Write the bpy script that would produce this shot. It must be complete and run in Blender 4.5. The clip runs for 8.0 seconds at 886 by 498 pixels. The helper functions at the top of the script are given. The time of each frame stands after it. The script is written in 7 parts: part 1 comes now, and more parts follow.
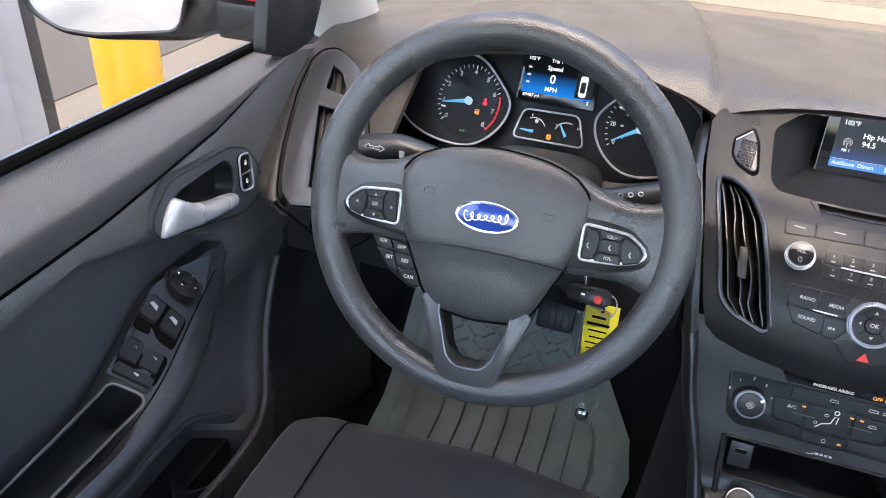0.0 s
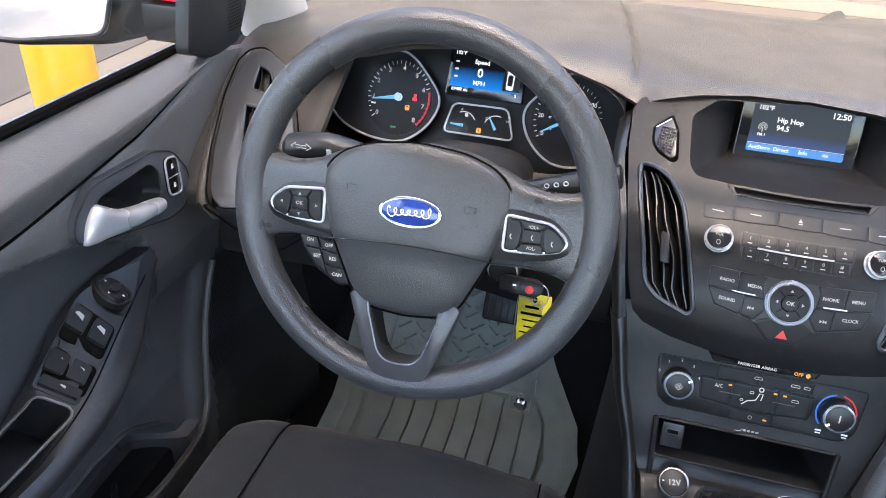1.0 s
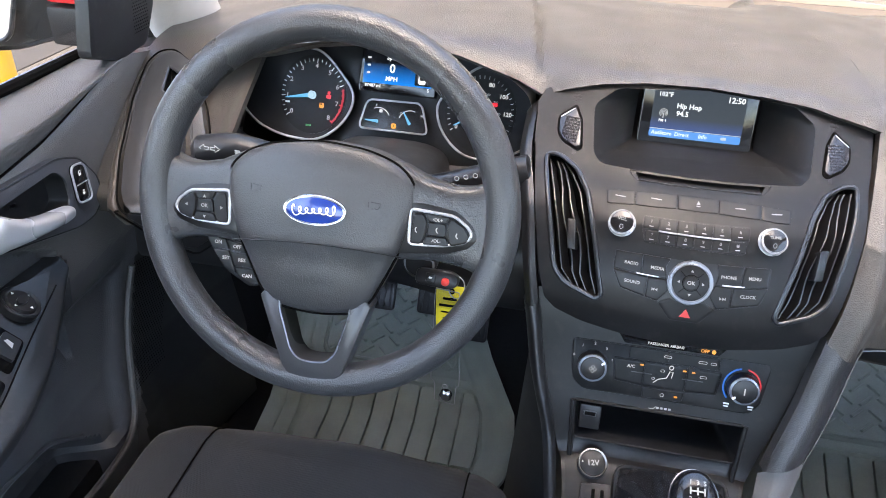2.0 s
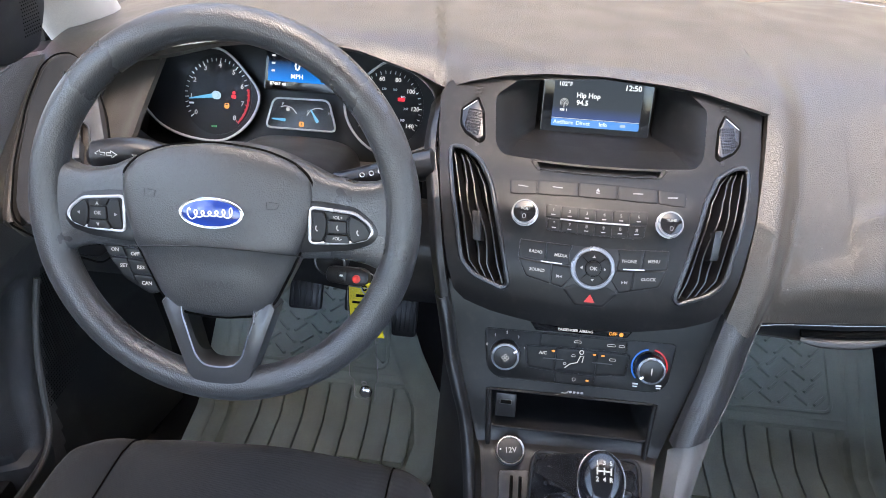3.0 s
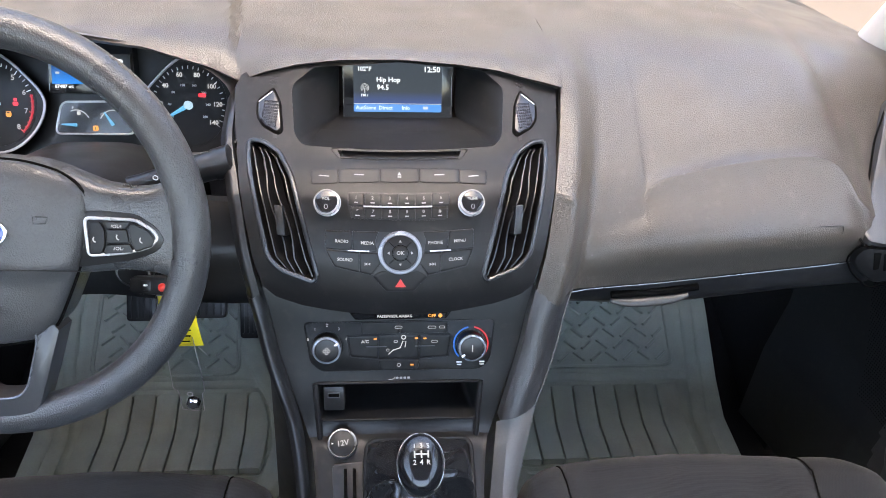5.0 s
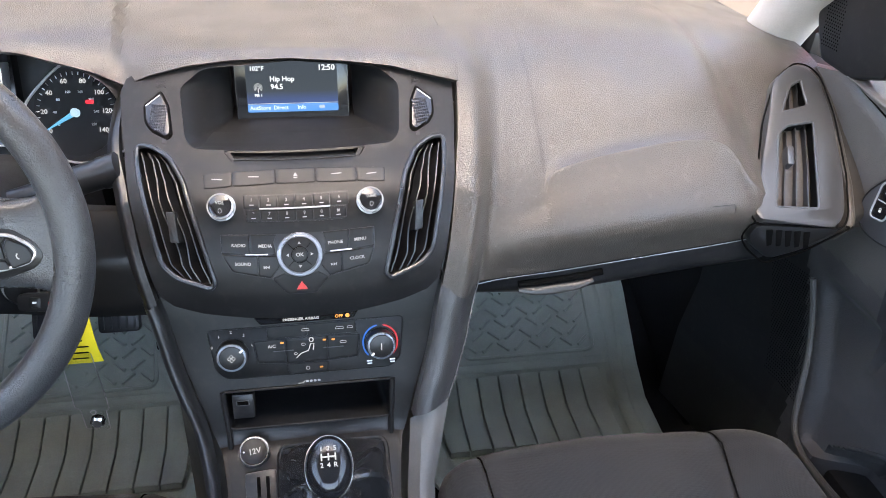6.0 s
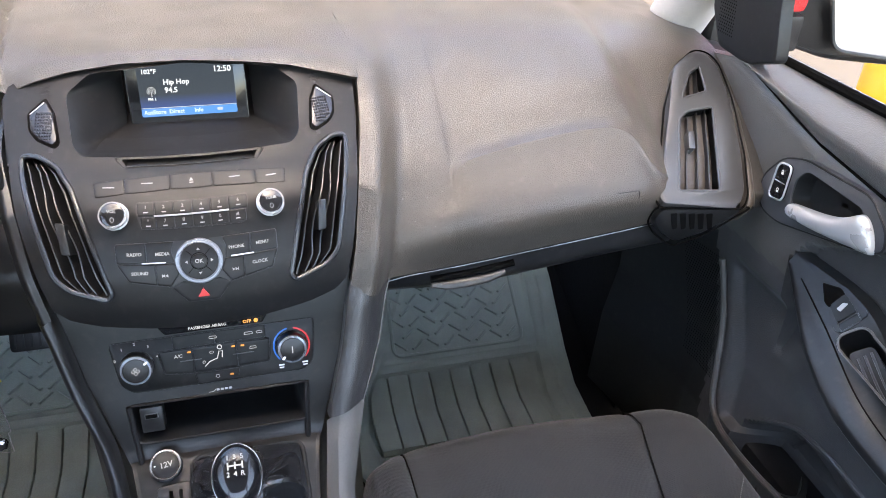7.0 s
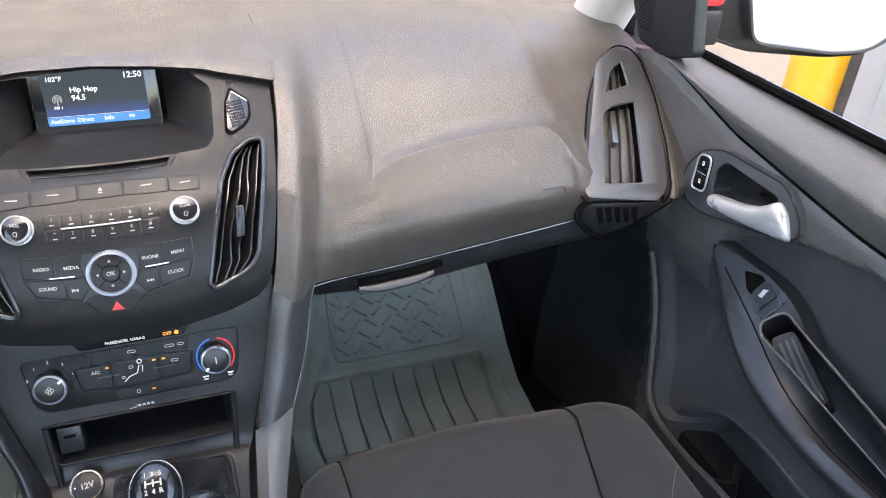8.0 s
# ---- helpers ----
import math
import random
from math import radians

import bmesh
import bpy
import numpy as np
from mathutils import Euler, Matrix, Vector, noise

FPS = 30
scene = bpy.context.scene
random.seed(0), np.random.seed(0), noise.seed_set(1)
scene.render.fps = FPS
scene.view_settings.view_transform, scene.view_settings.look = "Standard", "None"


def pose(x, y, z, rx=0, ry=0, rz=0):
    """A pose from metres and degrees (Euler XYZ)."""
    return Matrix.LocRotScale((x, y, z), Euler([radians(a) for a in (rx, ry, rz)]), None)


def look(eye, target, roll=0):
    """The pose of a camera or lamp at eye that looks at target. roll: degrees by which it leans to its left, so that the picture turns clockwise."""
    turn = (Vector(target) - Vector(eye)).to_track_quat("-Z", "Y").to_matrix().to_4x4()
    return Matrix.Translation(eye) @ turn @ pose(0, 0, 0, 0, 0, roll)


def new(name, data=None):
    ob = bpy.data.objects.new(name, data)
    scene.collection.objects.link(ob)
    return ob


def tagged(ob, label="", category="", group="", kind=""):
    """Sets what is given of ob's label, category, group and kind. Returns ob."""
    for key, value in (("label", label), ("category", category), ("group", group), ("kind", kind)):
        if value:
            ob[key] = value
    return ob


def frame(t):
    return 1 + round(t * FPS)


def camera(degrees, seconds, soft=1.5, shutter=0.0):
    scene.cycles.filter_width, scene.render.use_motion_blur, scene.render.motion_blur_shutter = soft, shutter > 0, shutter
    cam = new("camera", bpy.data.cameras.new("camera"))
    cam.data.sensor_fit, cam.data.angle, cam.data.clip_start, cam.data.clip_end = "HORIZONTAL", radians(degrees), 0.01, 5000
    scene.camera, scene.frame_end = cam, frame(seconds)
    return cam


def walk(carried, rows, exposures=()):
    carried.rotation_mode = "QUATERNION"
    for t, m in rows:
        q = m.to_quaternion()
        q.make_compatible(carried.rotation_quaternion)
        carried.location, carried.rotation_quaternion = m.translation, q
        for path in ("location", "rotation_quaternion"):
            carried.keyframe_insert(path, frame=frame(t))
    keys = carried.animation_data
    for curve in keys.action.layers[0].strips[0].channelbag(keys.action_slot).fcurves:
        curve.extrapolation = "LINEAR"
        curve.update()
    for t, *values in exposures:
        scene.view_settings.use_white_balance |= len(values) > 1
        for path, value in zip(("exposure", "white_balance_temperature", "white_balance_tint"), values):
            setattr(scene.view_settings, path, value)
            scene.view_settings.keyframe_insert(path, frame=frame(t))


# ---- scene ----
# x: to the car's right, y: towards its nose, z: up from the cabin floor
cam = camera(61.73, 8.0, soft=0.75)
ROWS = [
    (0.0, -0.2135, -0.6353, 1.0240, 58.412, -2.910, 19.199),
    (0.5, -0.2007, -0.6316, 1.0244, 58.422, -2.822, 17.298),
    (1.0, -0.1823, -0.6283, 1.0252, 58.354, -2.568, 15.377),
    (1.5, -0.1603, -0.6256, 1.0274, 58.242, -2.366, 13.305),
    (3.0, -0.1012, -0.6185, 1.0319, 57.937, -2.268, 5.973),
    (3.5, -0.0812, -0.6131, 1.0311, 57.695, -2.337, 3.503),
    (4.0, -0.0606, -0.6087, 1.0312, 57.497, -2.407, 0.984),
    (4.5, -0.0405, -0.6069, 1.0316, 57.397, -2.370, -1.573),
    (6.0, 0.0146, -0.6083, 1.0309, 57.315, -2.361, -10.052),
    (6.5, 0.0351, -0.6122, 1.0310, 57.267, -2.279, -12.635),
    (7.0, 0.0548, -0.6145, 1.0307, 57.269, -2.259, -15.097),
    (7.5, 0.0722, -0.6174, 1.0307, 57.387, -2.265, -17.288),
    (8.0, 0.0871, -0.6185, 1.0288, 57.496, -2.330, -19.202),
]
walk(cam, [(t, pose(x, y, z, rx, ry, rz)) for t, x, y, z, rx, ry, rz in ROWS],
     exposures=[(0.0, 2.32, 6750, 10), (1.5, 2.47, 6750, 10), (4.0, 2.5, 6800, 10), (8.0, 2.62, 6950, 10)])

# ---- light ----
world = bpy.data.worlds.new("world")
scene.world = world
world.use_nodes = True
wn, wl = world.node_tree.nodes, world.node_tree.links
sky = wn.new("ShaderNodeTexSky")
sky.sky_type = "NISHITA"
sky.sun_disc = False
sky.sun_elevation = radians(72)
sky.sun_rotation = radians(175)
sky.air_density = 1.0
sky.dust_density = 2.0
wl.new(sky.outputs[0], wn["Background"].inputs[0])
wn["Background"].inputs[1].default_value = 0.31
sun_data = bpy.data.lights.new("sun", "SUN")
sun_data.energy = 0.56
sun_data.angle = radians(50)
sun_data.color = (1.0, 0.66, 0.36)
sun = new("sun", sun_data)
sun.matrix_world = look((0, 0, 0), (0.06, 0.3, -1.0))


# ---- materials ----
def node_material(name):
    m = bpy.data.materials.new(name)
    m.use_nodes = True
    return m, m.node_tree.nodes, m.node_tree.links, m.node_tree.nodes["Principled BSDF"]


def surface(name, color, rough=0.5, grain=0.0, grain_size=0.0012, mottle=0.15, metal=0.0, cells=True, spec=0.5, dust=0.0, coat=0.0):
    """A surface with fine relief, cloudy variation of colour and gloss, and a little dust."""
    m, n, l, b = node_material(name)
    co = n.new("ShaderNodeTexCoord").outputs["Object"]
    big = n.new("ShaderNodeTexNoise")
    big.inputs["Scale"].default_value = 14
    big.inputs["Detail"].default_value = 5
    l.new(co, big.inputs["Vector"])
    fine = n.new("ShaderNodeTexNoise")
    fine.inputs["Scale"].default_value = 520
    fine.inputs["Detail"].default_value = 3
    l.new(co, fine.inputs["Vector"])
    both = n.new("ShaderNodeMix")
    both.inputs[0].default_value = 0.45
    l.new(big.outputs[0], both.inputs[2])
    l.new(fine.outputs[0], both.inputs[3])
    ramp = n.new("ShaderNodeMapRange")
    ramp.inputs[1].default_value, ramp.inputs[2].default_value = 0.3, 0.7
    ramp.inputs[3].default_value, ramp.inputs[4].default_value = 1 - mottle, 1 + mottle
    l.new(both.outputs[0], ramp.inputs[0])
    mul = n.new("ShaderNodeMix")
    mul.data_type = "RGBA"
    mul.blend_type = "MULTIPLY"
    mul.inputs[0].default_value = 1
    mul.inputs[6].default_value = (*color, 1)
    l.new(ramp.outputs[0], mul.inputs[7])
    out = mul.outputs[2]
    if dust:
        speck = n.new("ShaderNodeTexNoise")
        speck.inputs["Scale"].default_value = 90
        speck.inputs["Detail"].default_value = 8
        l.new(co, speck.inputs["Vector"])
        cut = n.new("ShaderNodeMapRange")
        cut.inputs[1].default_value, cut.inputs[2].default_value = 0.55, 0.8
        cut.inputs[3].default_value, cut.inputs[4].default_value = 0, dust
        l.new(speck.outputs[0], cut.inputs[0])
        dirty = n.new("ShaderNodeMix")
        dirty.data_type = "RGBA"
        dirty.inputs[7].default_value = (0.35, 0.31, 0.26, 1)
        l.new(cut.outputs[0], dirty.inputs[0])
        l.new(out, dirty.inputs[6])
        out = dirty.outputs[2]
    l.new(out, b.inputs["Base Color"])
    rr = n.new("ShaderNodeMapRange")
    rr.inputs[1].default_value, rr.inputs[2].default_value = 0.3, 0.7
    rr.inputs[3].default_value, rr.inputs[4].default_value = max(0.02, rough - 0.08), min(1, rough + 0.08)
    l.new(big.outputs[0], rr.inputs[0])
    l.new(rr.outputs[0], b.inputs["Roughness"])
    b.inputs["Metallic"].default_value = metal
    b.inputs["Specular IOR Level"].default_value = spec
    b.inputs["Coat Weight"].default_value = coat
    if grain:
        bump = n.new("ShaderNodeBump")
        bump.inputs["Strength"].default_value = grain
        bump.inputs["Distance"].default_value = grain_size * 0.4
        if cells:
            v = n.new("ShaderNodeTexVoronoi")
            v.feature = "SMOOTH_F1"
            v.inputs["Scale"].default_value = 1 / grain_size
            wob = n.new("ShaderNodeTexNoise")
            wob.inputs["Scale"].default_value = 0.6 / grain_size
            l.new(co, wob.inputs["Vector"])
            off = n.new("ShaderNodeVectorMath")
            off.operation = "MULTIPLY_ADD"
            off.inputs[1].default_value = (grain_size * 0.25,) * 3
            l.new(wob.outputs["Color"], off.inputs[0])
            l.new(co, off.inputs[2])
            l.new(off.outputs[0], v.inputs["Vector"])
        else:
            v = n.new("ShaderNodeTexNoise")
            v.inputs["Scale"].default_value = 0.7 / grain_size
            v.inputs["Detail"].default_value = 4
            l.new(co, v.inputs["Vector"])
        l.new(v.outputs[0], bump.inputs["Height"])
        l.new(bump.outputs[0], b.inputs["Normal"])
    return m


def weave(name, color, pitch, rough=0.9):
    """A woven cloth."""
    m = surface(name, color, rough, mottle=0.2, spec=0.2)
    n, l, b = m.node_tree.nodes, m.node_tree.links, m.node_tree.nodes["Principled BSDF"]
    co = n.new("ShaderNodeTexCoord").outputs["Object"]
    waves = []
    for axis in "XY":
        w = n.new("ShaderNodeTexWave")
        w.bands_direction = axis
        w.inputs["Scale"].default_value = 0.314 / pitch
        w.inputs["Distortion"].default_value = 1.5
        l.new(co, w.inputs["Vector"])
        waves.append(w)
    add = n.new("ShaderNodeMath")
    l.new(waves[0].outputs["Fac"], add.inputs[0])
    l.new(waves[1].outputs["Fac"], add.inputs[1])
    bump = n.new("ShaderNodeBump")
    bump.inputs["Strength"].default_value = 0.25
    bump.inputs["Distance"].default_value = pitch * 0.4
    l.new(add.outputs[0], bump.inputs["Height"])
    l.new(bump.outputs[0], b.inputs["Normal"])
    b.inputs["Sheen Weight"].default_value = 0.15
    return m


def glow(name, color, strength):
    m, n, l, b = node_material(name)
    b.inputs["Base Color"].default_value = (0.02, 0.02, 0.02, 1)
    b.inputs["Emission Color"].default_value = (*color, 1)
    b.inputs["Emission Strength"].default_value = strength
    return m


def glass(name, tint=(1, 1, 1), rough=0.0):
    m, n, l, b = node_material(name)
    b.inputs["Base Color"].default_value = (*tint, 1)
    b.inputs["Transmission Weight"].default_value = 1
    b.inputs["Roughness"].default_value = rough
    b.inputs["IOR"].default_value = 1.45
    return m


DASH = surface("dash_plastic", (0.045, 0.0392, 0.0328), 0.38, 0.8, 0.0012, mottle=0.16, dust=0.05, spec=0.5)
# dash plastic darkened for the leg that faces away from the light
BAND = surface("shaded_band_plastic", (0.025, 0.025, 0.0255), 0.38, 0.5, 0.0011, mottle=0.1, dust=0.04)
BLACK = surface("black_plastic", (0.007, 0.007, 0.0075), 0.36, 0.15, 0.0009, dust=0.02, spec=0.4)
FASCIA = surface("fascia_plastic", (0.008, 0.008, 0.0083), 0.4, 0.2, 0.0007, cells=False, dust=0.03, spec=0.22)
TRIM = surface("satin_grey_trim", (0.034, 0.0345, 0.036), 0.34, 0.1, 0.0008)
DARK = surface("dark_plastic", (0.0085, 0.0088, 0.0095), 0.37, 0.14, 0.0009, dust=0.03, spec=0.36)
GLOSS = surface("gloss_black", (0.008, 0.008, 0.009), 0.12, mottle=0.05, dust=0.03)
RECESSED = surface("recess_plastic", (0.008, 0.008, 0.0085), 0.42, 0.2, 0.0009, spec=0.2)
# near-black: shade of hollows and creases put into the colour; also joints, seals, ink
SHADOW = surface("shade_and_joint_black", (0.003, 0.003, 0.003), 0.9, spec=0.05)
BEZELGREY = surface("bezel_grey", (0.03, 0.0295, 0.029), 0.36, 0.4, 0.0009)
RUBBER = surface("wheel_rubber", (0.034, 0.0345, 0.0355), 0.31, 0.6, 0.0013, mottle=0.08)
HUBSKIN = surface("airbag_skin", (0.038, 0.0377, 0.0377), 0.36, 0.6, 0.0012, mottle=0.08)
DOORSKIN = surface("door_plastic", (0.084, 0.08, 0.076), 0.37, 0.7, 0.0014, dust=0.06)
# darker than the upper skin: shading of the door's lower part is in this colour
DOORLOW = surface("door_lower_shade_plastic", (0.05, 0.05, 0.052), 0.36, 0.6, 0.0012, dust=0.06)
DOORDARK = surface("door_insert", (0.05, 0.051, 0.055), 0.45, 0.4, 0.001)
SILVER = surface("satin_chrome", (0.42, 0.42, 0.425), 0.3, mottle=0.06, metal=0.4)
BRUSHED = surface("brushed_grey", (0.16, 0.17, 0.19), 0.3, mottle=0.06, metal=0.5)
PRISM = surface("ribbed_lens", (0.02, 0.02, 0.023), 0.16, mottle=0.1, metal=0.25)
KNOBCHROME = surface("dark_chrome", (0.24, 0.23, 0.22), 0.2, mottle=0.05, metal=0.9)
CHROME = surface("bright_chrome", (0.8, 0.8, 0.8), 0.12, mottle=0.04, metal=1.0)
CLOTH = weave("seat_cloth", (0.0215, 0.0215, 0.022), 0.0013)
CARPET = surface("carpet", (0.013, 0.013, 0.014), 0.95, 1.0, 0.003, cells=False, spec=0.1)
MAT = surface("mat_rubber", (0.255, 0.295, 0.265), 0.42, 0.4, 0.0015, mottle=0.25, dust=0.2)
LEATHER = surface("boot_leather", (0.009, 0.009, 0.0095), 0.24, 0.5, 0.0012, mottle=0.1, coat=0.25)
BUTTON = surface("button_plastic", (0.0075, 0.0075, 0.008), 0.4, 0.05, 0.0008, cells=False, spec=0.25)
RIM = surface("vent_rim_plastic", (0.014, 0.015, 0.017), 0.34, mottle=0.05)
GREYPRINT = surface("grey_print", (0.3, 0.3, 0.3), 0.5, mottle=0.03)
WHITE = surface("white_print", (0.75, 0.75, 0.74), 0.5, mottle=0.03)
LIT = glow("lit_print", (0.85, 0.87, 0.9), 0.15)
SCREENTEXT = glow("screen_text", (0.85, 0.9, 0.95), 0.26)
BLUE = surface("badge_blue", (0.015, 0.04, 0.22), 0.15, mottle=0.04, coat=0.5)
GREYTRIM = surface("console_side_grey", (0.085, 0.082, 0.079), 0.5, 0.2, 0.001)
PILLAR = surface("pillar_cloth", (0.5, 0.47, 0.43), 0.85, 0.2, 0.001)
YELLOW = surface("bollard_yellow", (0.6, 0.3, 0.005), 0.4, mottle=0.06)
CONCRETE = surface("concrete", (0.125, 0.098, 0.07), 0.9, 0.3, 0.006, mottle=0.15, cells=False)
PAINTWALL = surface("wall_paint", (0.42, 0.39, 0.365), 0.7, 0.1, 0.004, mottle=0.08, cells=False)
STEEL = surface("door_track_steel", (0.06, 0.06, 0.063), 0.5, metal=0.3, mottle=0.2)
RED = surface("red_paint", (0.5, 0.012, 0.015), 0.2, mottle=0.04, coat=0.6)
TAGYELLOW = surface("yellow_tag", (0.75, 0.6, 0.02), 0.5, mottle=0.06)
MIRROR = surface("mirror_glass", (0.9, 0.9, 0.9), 0.02, mottle=0.0, metal=1.0)
HEADLINER = surface("headliner", (0.6, 0.58, 0.55), 0.9, 0.3, 0.002, cells=False)
PANE = glass("window_glass", (0.97, 0.99, 0.98))


# ---- builders ----
def thing(name, label, category, group="", kind="", at=(0, 0, 0)):
    ob = new(name)
    ob.empty_display_size = 0.05
    ob.location = at
    return tagged(ob, label, category, group, kind)


def finish(ob, bm, material, smooth=35):
    bmesh.ops.recalc_face_normals(bm, faces=bm.faces)
    bm.to_mesh(ob.data)
    bm.free()
    if material:
        ob.data.materials.append(material)
    if smooth:
        for p in ob.data.polygons:
            p.use_smooth = True
        ob.data.set_sharp_from_angle(angle=radians(smooth))
    return ob


def world_of(ob):
    here = ob.matrix_parent_inverse @ ob.matrix_basis
    return world_of(ob.parent) @ here if ob.parent else ob.matrix_basis


def part(name, bm, material, parent, label="", smooth=35):
    """One mesh, given in world coordinates, as a child of parent."""
    ob = new(name, bpy.data.meshes.new(name))
    finish(ob, bm, material, smooth)
    if parent:
        ob.parent = parent
        ob.matrix_parent_inverse = world_of(parent).inverted()
    if label:
        ob["label"] = label
    return ob


def solo(name, bm, material, label, category, group="", kind="", smooth=35):
    return tagged(part(name, bm, material, None, smooth=smooth), label, category, group, kind)


def cut(ob, tool, how="DIFFERENCE"):
    """Carve the bmesh tool out of ob and keep the plain result."""
    bmesh.ops.recalc_face_normals(tool, faces=tool.faces)
    helper = new("tool", bpy.data.meshes.new("tool"))
    tool.to_mesh(helper.data)
    tool.free()
    mod = ob.modifiers.new("carve", "BOOLEAN")
    mod.operation, mod.object, mod.solver = how, helper, "EXACT"
    bpy.context.view_layer.update()
    done = bpy.data.meshes.new_from_object(ob.evaluated_get(bpy.context.evaluated_depsgraph_get()))
    ob.modifiers.clear()
    ob.data = done
    bpy.data.objects.remove(helper)
    for p in done.polygons:
        p.use_smooth = True
    done.set_sharp_from_angle(angle=radians(32))
    return ob


def spline(points, steps=8, closed=False):
    """A smooth line through the points."""
    pts = [Vector(p) for p in points]
    n = len(pts)
    out = []
    for i in range(n if closed else n - 1):
        if closed:
            a, b, c, d = (pts[(i + k - 1) % n] for k in range(4))
        else:
            b, c = pts[i], pts[i + 1]
            a = pts[i - 1] if i else b * 2 - c
            d = pts[i + 2] if i + 2 < n else c * 2 - b
        for k in range(steps):
            t = k / steps
            out.append(0.5 * (2 * b + (c - a) * t + (2 * a - 5 * b + 4 * c - d) * t * t + (3 * b - a - 3 * c + d) * t ** 3))
    if not closed:
        out.append(pts[-1])
    return out


def rounded(points, r, steps=4):
    """A closed 2D outline with its corners rounded."""
    pts = [Vector(p) for p in points]
    out = []
    for i, p in enumerate(pts):
        a, b = pts[i - 1] - p, pts[(i + 1) % len(pts)] - p
        rr = min(r, a.length * 0.45, b.length * 0.45)
        p0, p1 = p + a.normalized() * rr, p + b.normalized() * rr
        for k in range(steps + 1):
            t = k / steps
            out.append(p0 * (1 - t) ** 2 + p * 2 * t * (1 - t) + p1 * t * t)
    return out


def sheet(fn, nu, nv, depth=None):
    """A grid of points fn(u, v), u and v from 0 to 1, given a thickness along the vector depth."""
    bm = bmesh.new()
    rows = [[bm.verts.new(fn(i / nu, j / nv)) for j in range(nv + 1)] for i in range(nu + 1)]
    for i in range(nu):
        for j in range(nv):
            bm.faces.new((rows[i][j], rows[i + 1][j], rows[i + 1][j + 1], rows[i][j + 1]))
    if depth:
        d = Vector(depth)
        back = [[bm.verts.new(v.co + d) for v in row] for row in rows]
        for i in range(nu):
            for j in range(nv):
                bm.faces.new((back[i][j + 1], back[i + 1][j + 1], back[i + 1][j], back[i][j]))
        ring = [(i, 0) for i in range(nu)] + [(nu, j) for j in range(nv)] + [(i, nv) for i in range(nu, 0, -1)] + [(0, j) for j in range(nv, 0, -1)]
        for k, (i, j) in enumerate(ring):
            p, q = ring[(k + 1) % len(ring)]
            bm.faces.new((rows[i][j], back[i][j], back[p][q], rows[p][q]))
    return bm


def loft(rings, closed=True, caps=True):
    """A skin over rings of equally many points."""
    bm = bmesh.new()
    vs = [[bm.verts.new(p) for p in r] for r in rings]
    n = len(rings[0])
    for a, b in zip(vs, vs[1:]):
        for k in range(n if closed else n - 1):
            bm.faces.new((a[k], a[(k + 1) % n], b[(k + 1) % n], b[k]))
    if caps and closed:
        bm.faces.new(vs[0][::-1])
        bm.faces.new(vs[-1])
    return bm


def tube(path, radius, sides=10, closed=False, squash=1.0):
    """A round bar along a path; radius is a number or a list of them."""
    pts = [Vector(p) for p in path]
    n = len(pts)
    rings = []
    side = None
    for i, p in enumerate(pts):
        t = (pts[(i + 1) % n] - pts[i - 1]) if closed else (pts[min(i + 1, n - 1)] - pts[max(i - 1, 0)])
        t.normalize()
        if side is None:
            side = t.orthogonal().normalized()
        side = (side - t * side.dot(t)).normalized()
        up = t.cross(side)
        r = radius[i] if isinstance(radius, list) else radius
        rings.append([p + (side * math.cos(a) + up * math.sin(a) * squash) * r for a in (2 * math.pi * k / sides for k in range(sides))])
    if closed:
        bm = bmesh.new()
        vs = [[bm.verts.new(q) for q in ring] for ring in rings]
        for i in range(n):
            for k in range(sides):
                bm.faces.new((vs[i][k], vs[i][(k + 1) % sides], vs[(i + 1) % n][(k + 1) % sides], vs[(i + 1) % n][k]))
        return bm
    return loft(rings)


def box(lo, hi, bevel=0.0, segments=2):
    bm = bmesh.new()
    bmesh.ops.create_cube(bm, size=1)
    lo, hi = Vector(lo), Vector(hi)
    for v in bm.verts:
        v.co = Vector([(lo[k] + hi[k]) / 2 + v.co[k] * (hi[k] - lo[k]) for k in range(3)])
    if bevel:
        bmesh.ops.bevel(bm, geom=bm.edges[:], offset=bevel, segments=segments, profile=0.6, affect="EDGES")
    return bm


def plate(outline, to3d, thick, bevel=0.0, low=0.0, dense=0.0):
    """A plate: the closed 2D outline, its points (a, b) taken to space by to3d(a, b, height), from height low to thick, edges eased."""
    if dense:
        fine = []
        for p, q in zip(outline, list(outline[1:]) + [outline[0]]):
            p, q = Vector(p), Vector(q)
            n = max(1, math.ceil((q - p).length / dense))
            fine += [p.lerp(q, k / n) for k in range(n)]
        outline = fine
    c = sum((Vector(p) for p in outline), Vector((0, 0))) / len(outline)
    levels = [(0, low)]
    if bevel:
        levels += [(0, thick - bevel), (bevel * 0.3, thick - bevel * 0.3), (bevel, thick)]
    else:
        levels += [(0, thick)]
    rings = []
    for inset, h in levels:
        ring = []
        for p in outline:
            p = Vector(p)
            w = p - c
            q = p - w.normalized() * min(inset, w.length * 0.9) if inset else p
            ring.append(to3d(q[0], q[1], h))
        rings.append(ring)
    if dense:
        for t in (0.8, 0.6, 0.4, 0.2, 0.04):
            rings.append([to3d(*(c + (Vector(p) - c) * t * (1 - bevel / 0.05)), thick) for p in outline])
    return loft(rings)


def join(*bms):
    out = bmesh.new()
    for b in bms:
        me = bpy.data.meshes.new("join")
        b.to_mesh(me)
        b.free()
        out.from_mesh(me)
        bpy.data.meshes.remove(me)
    return out


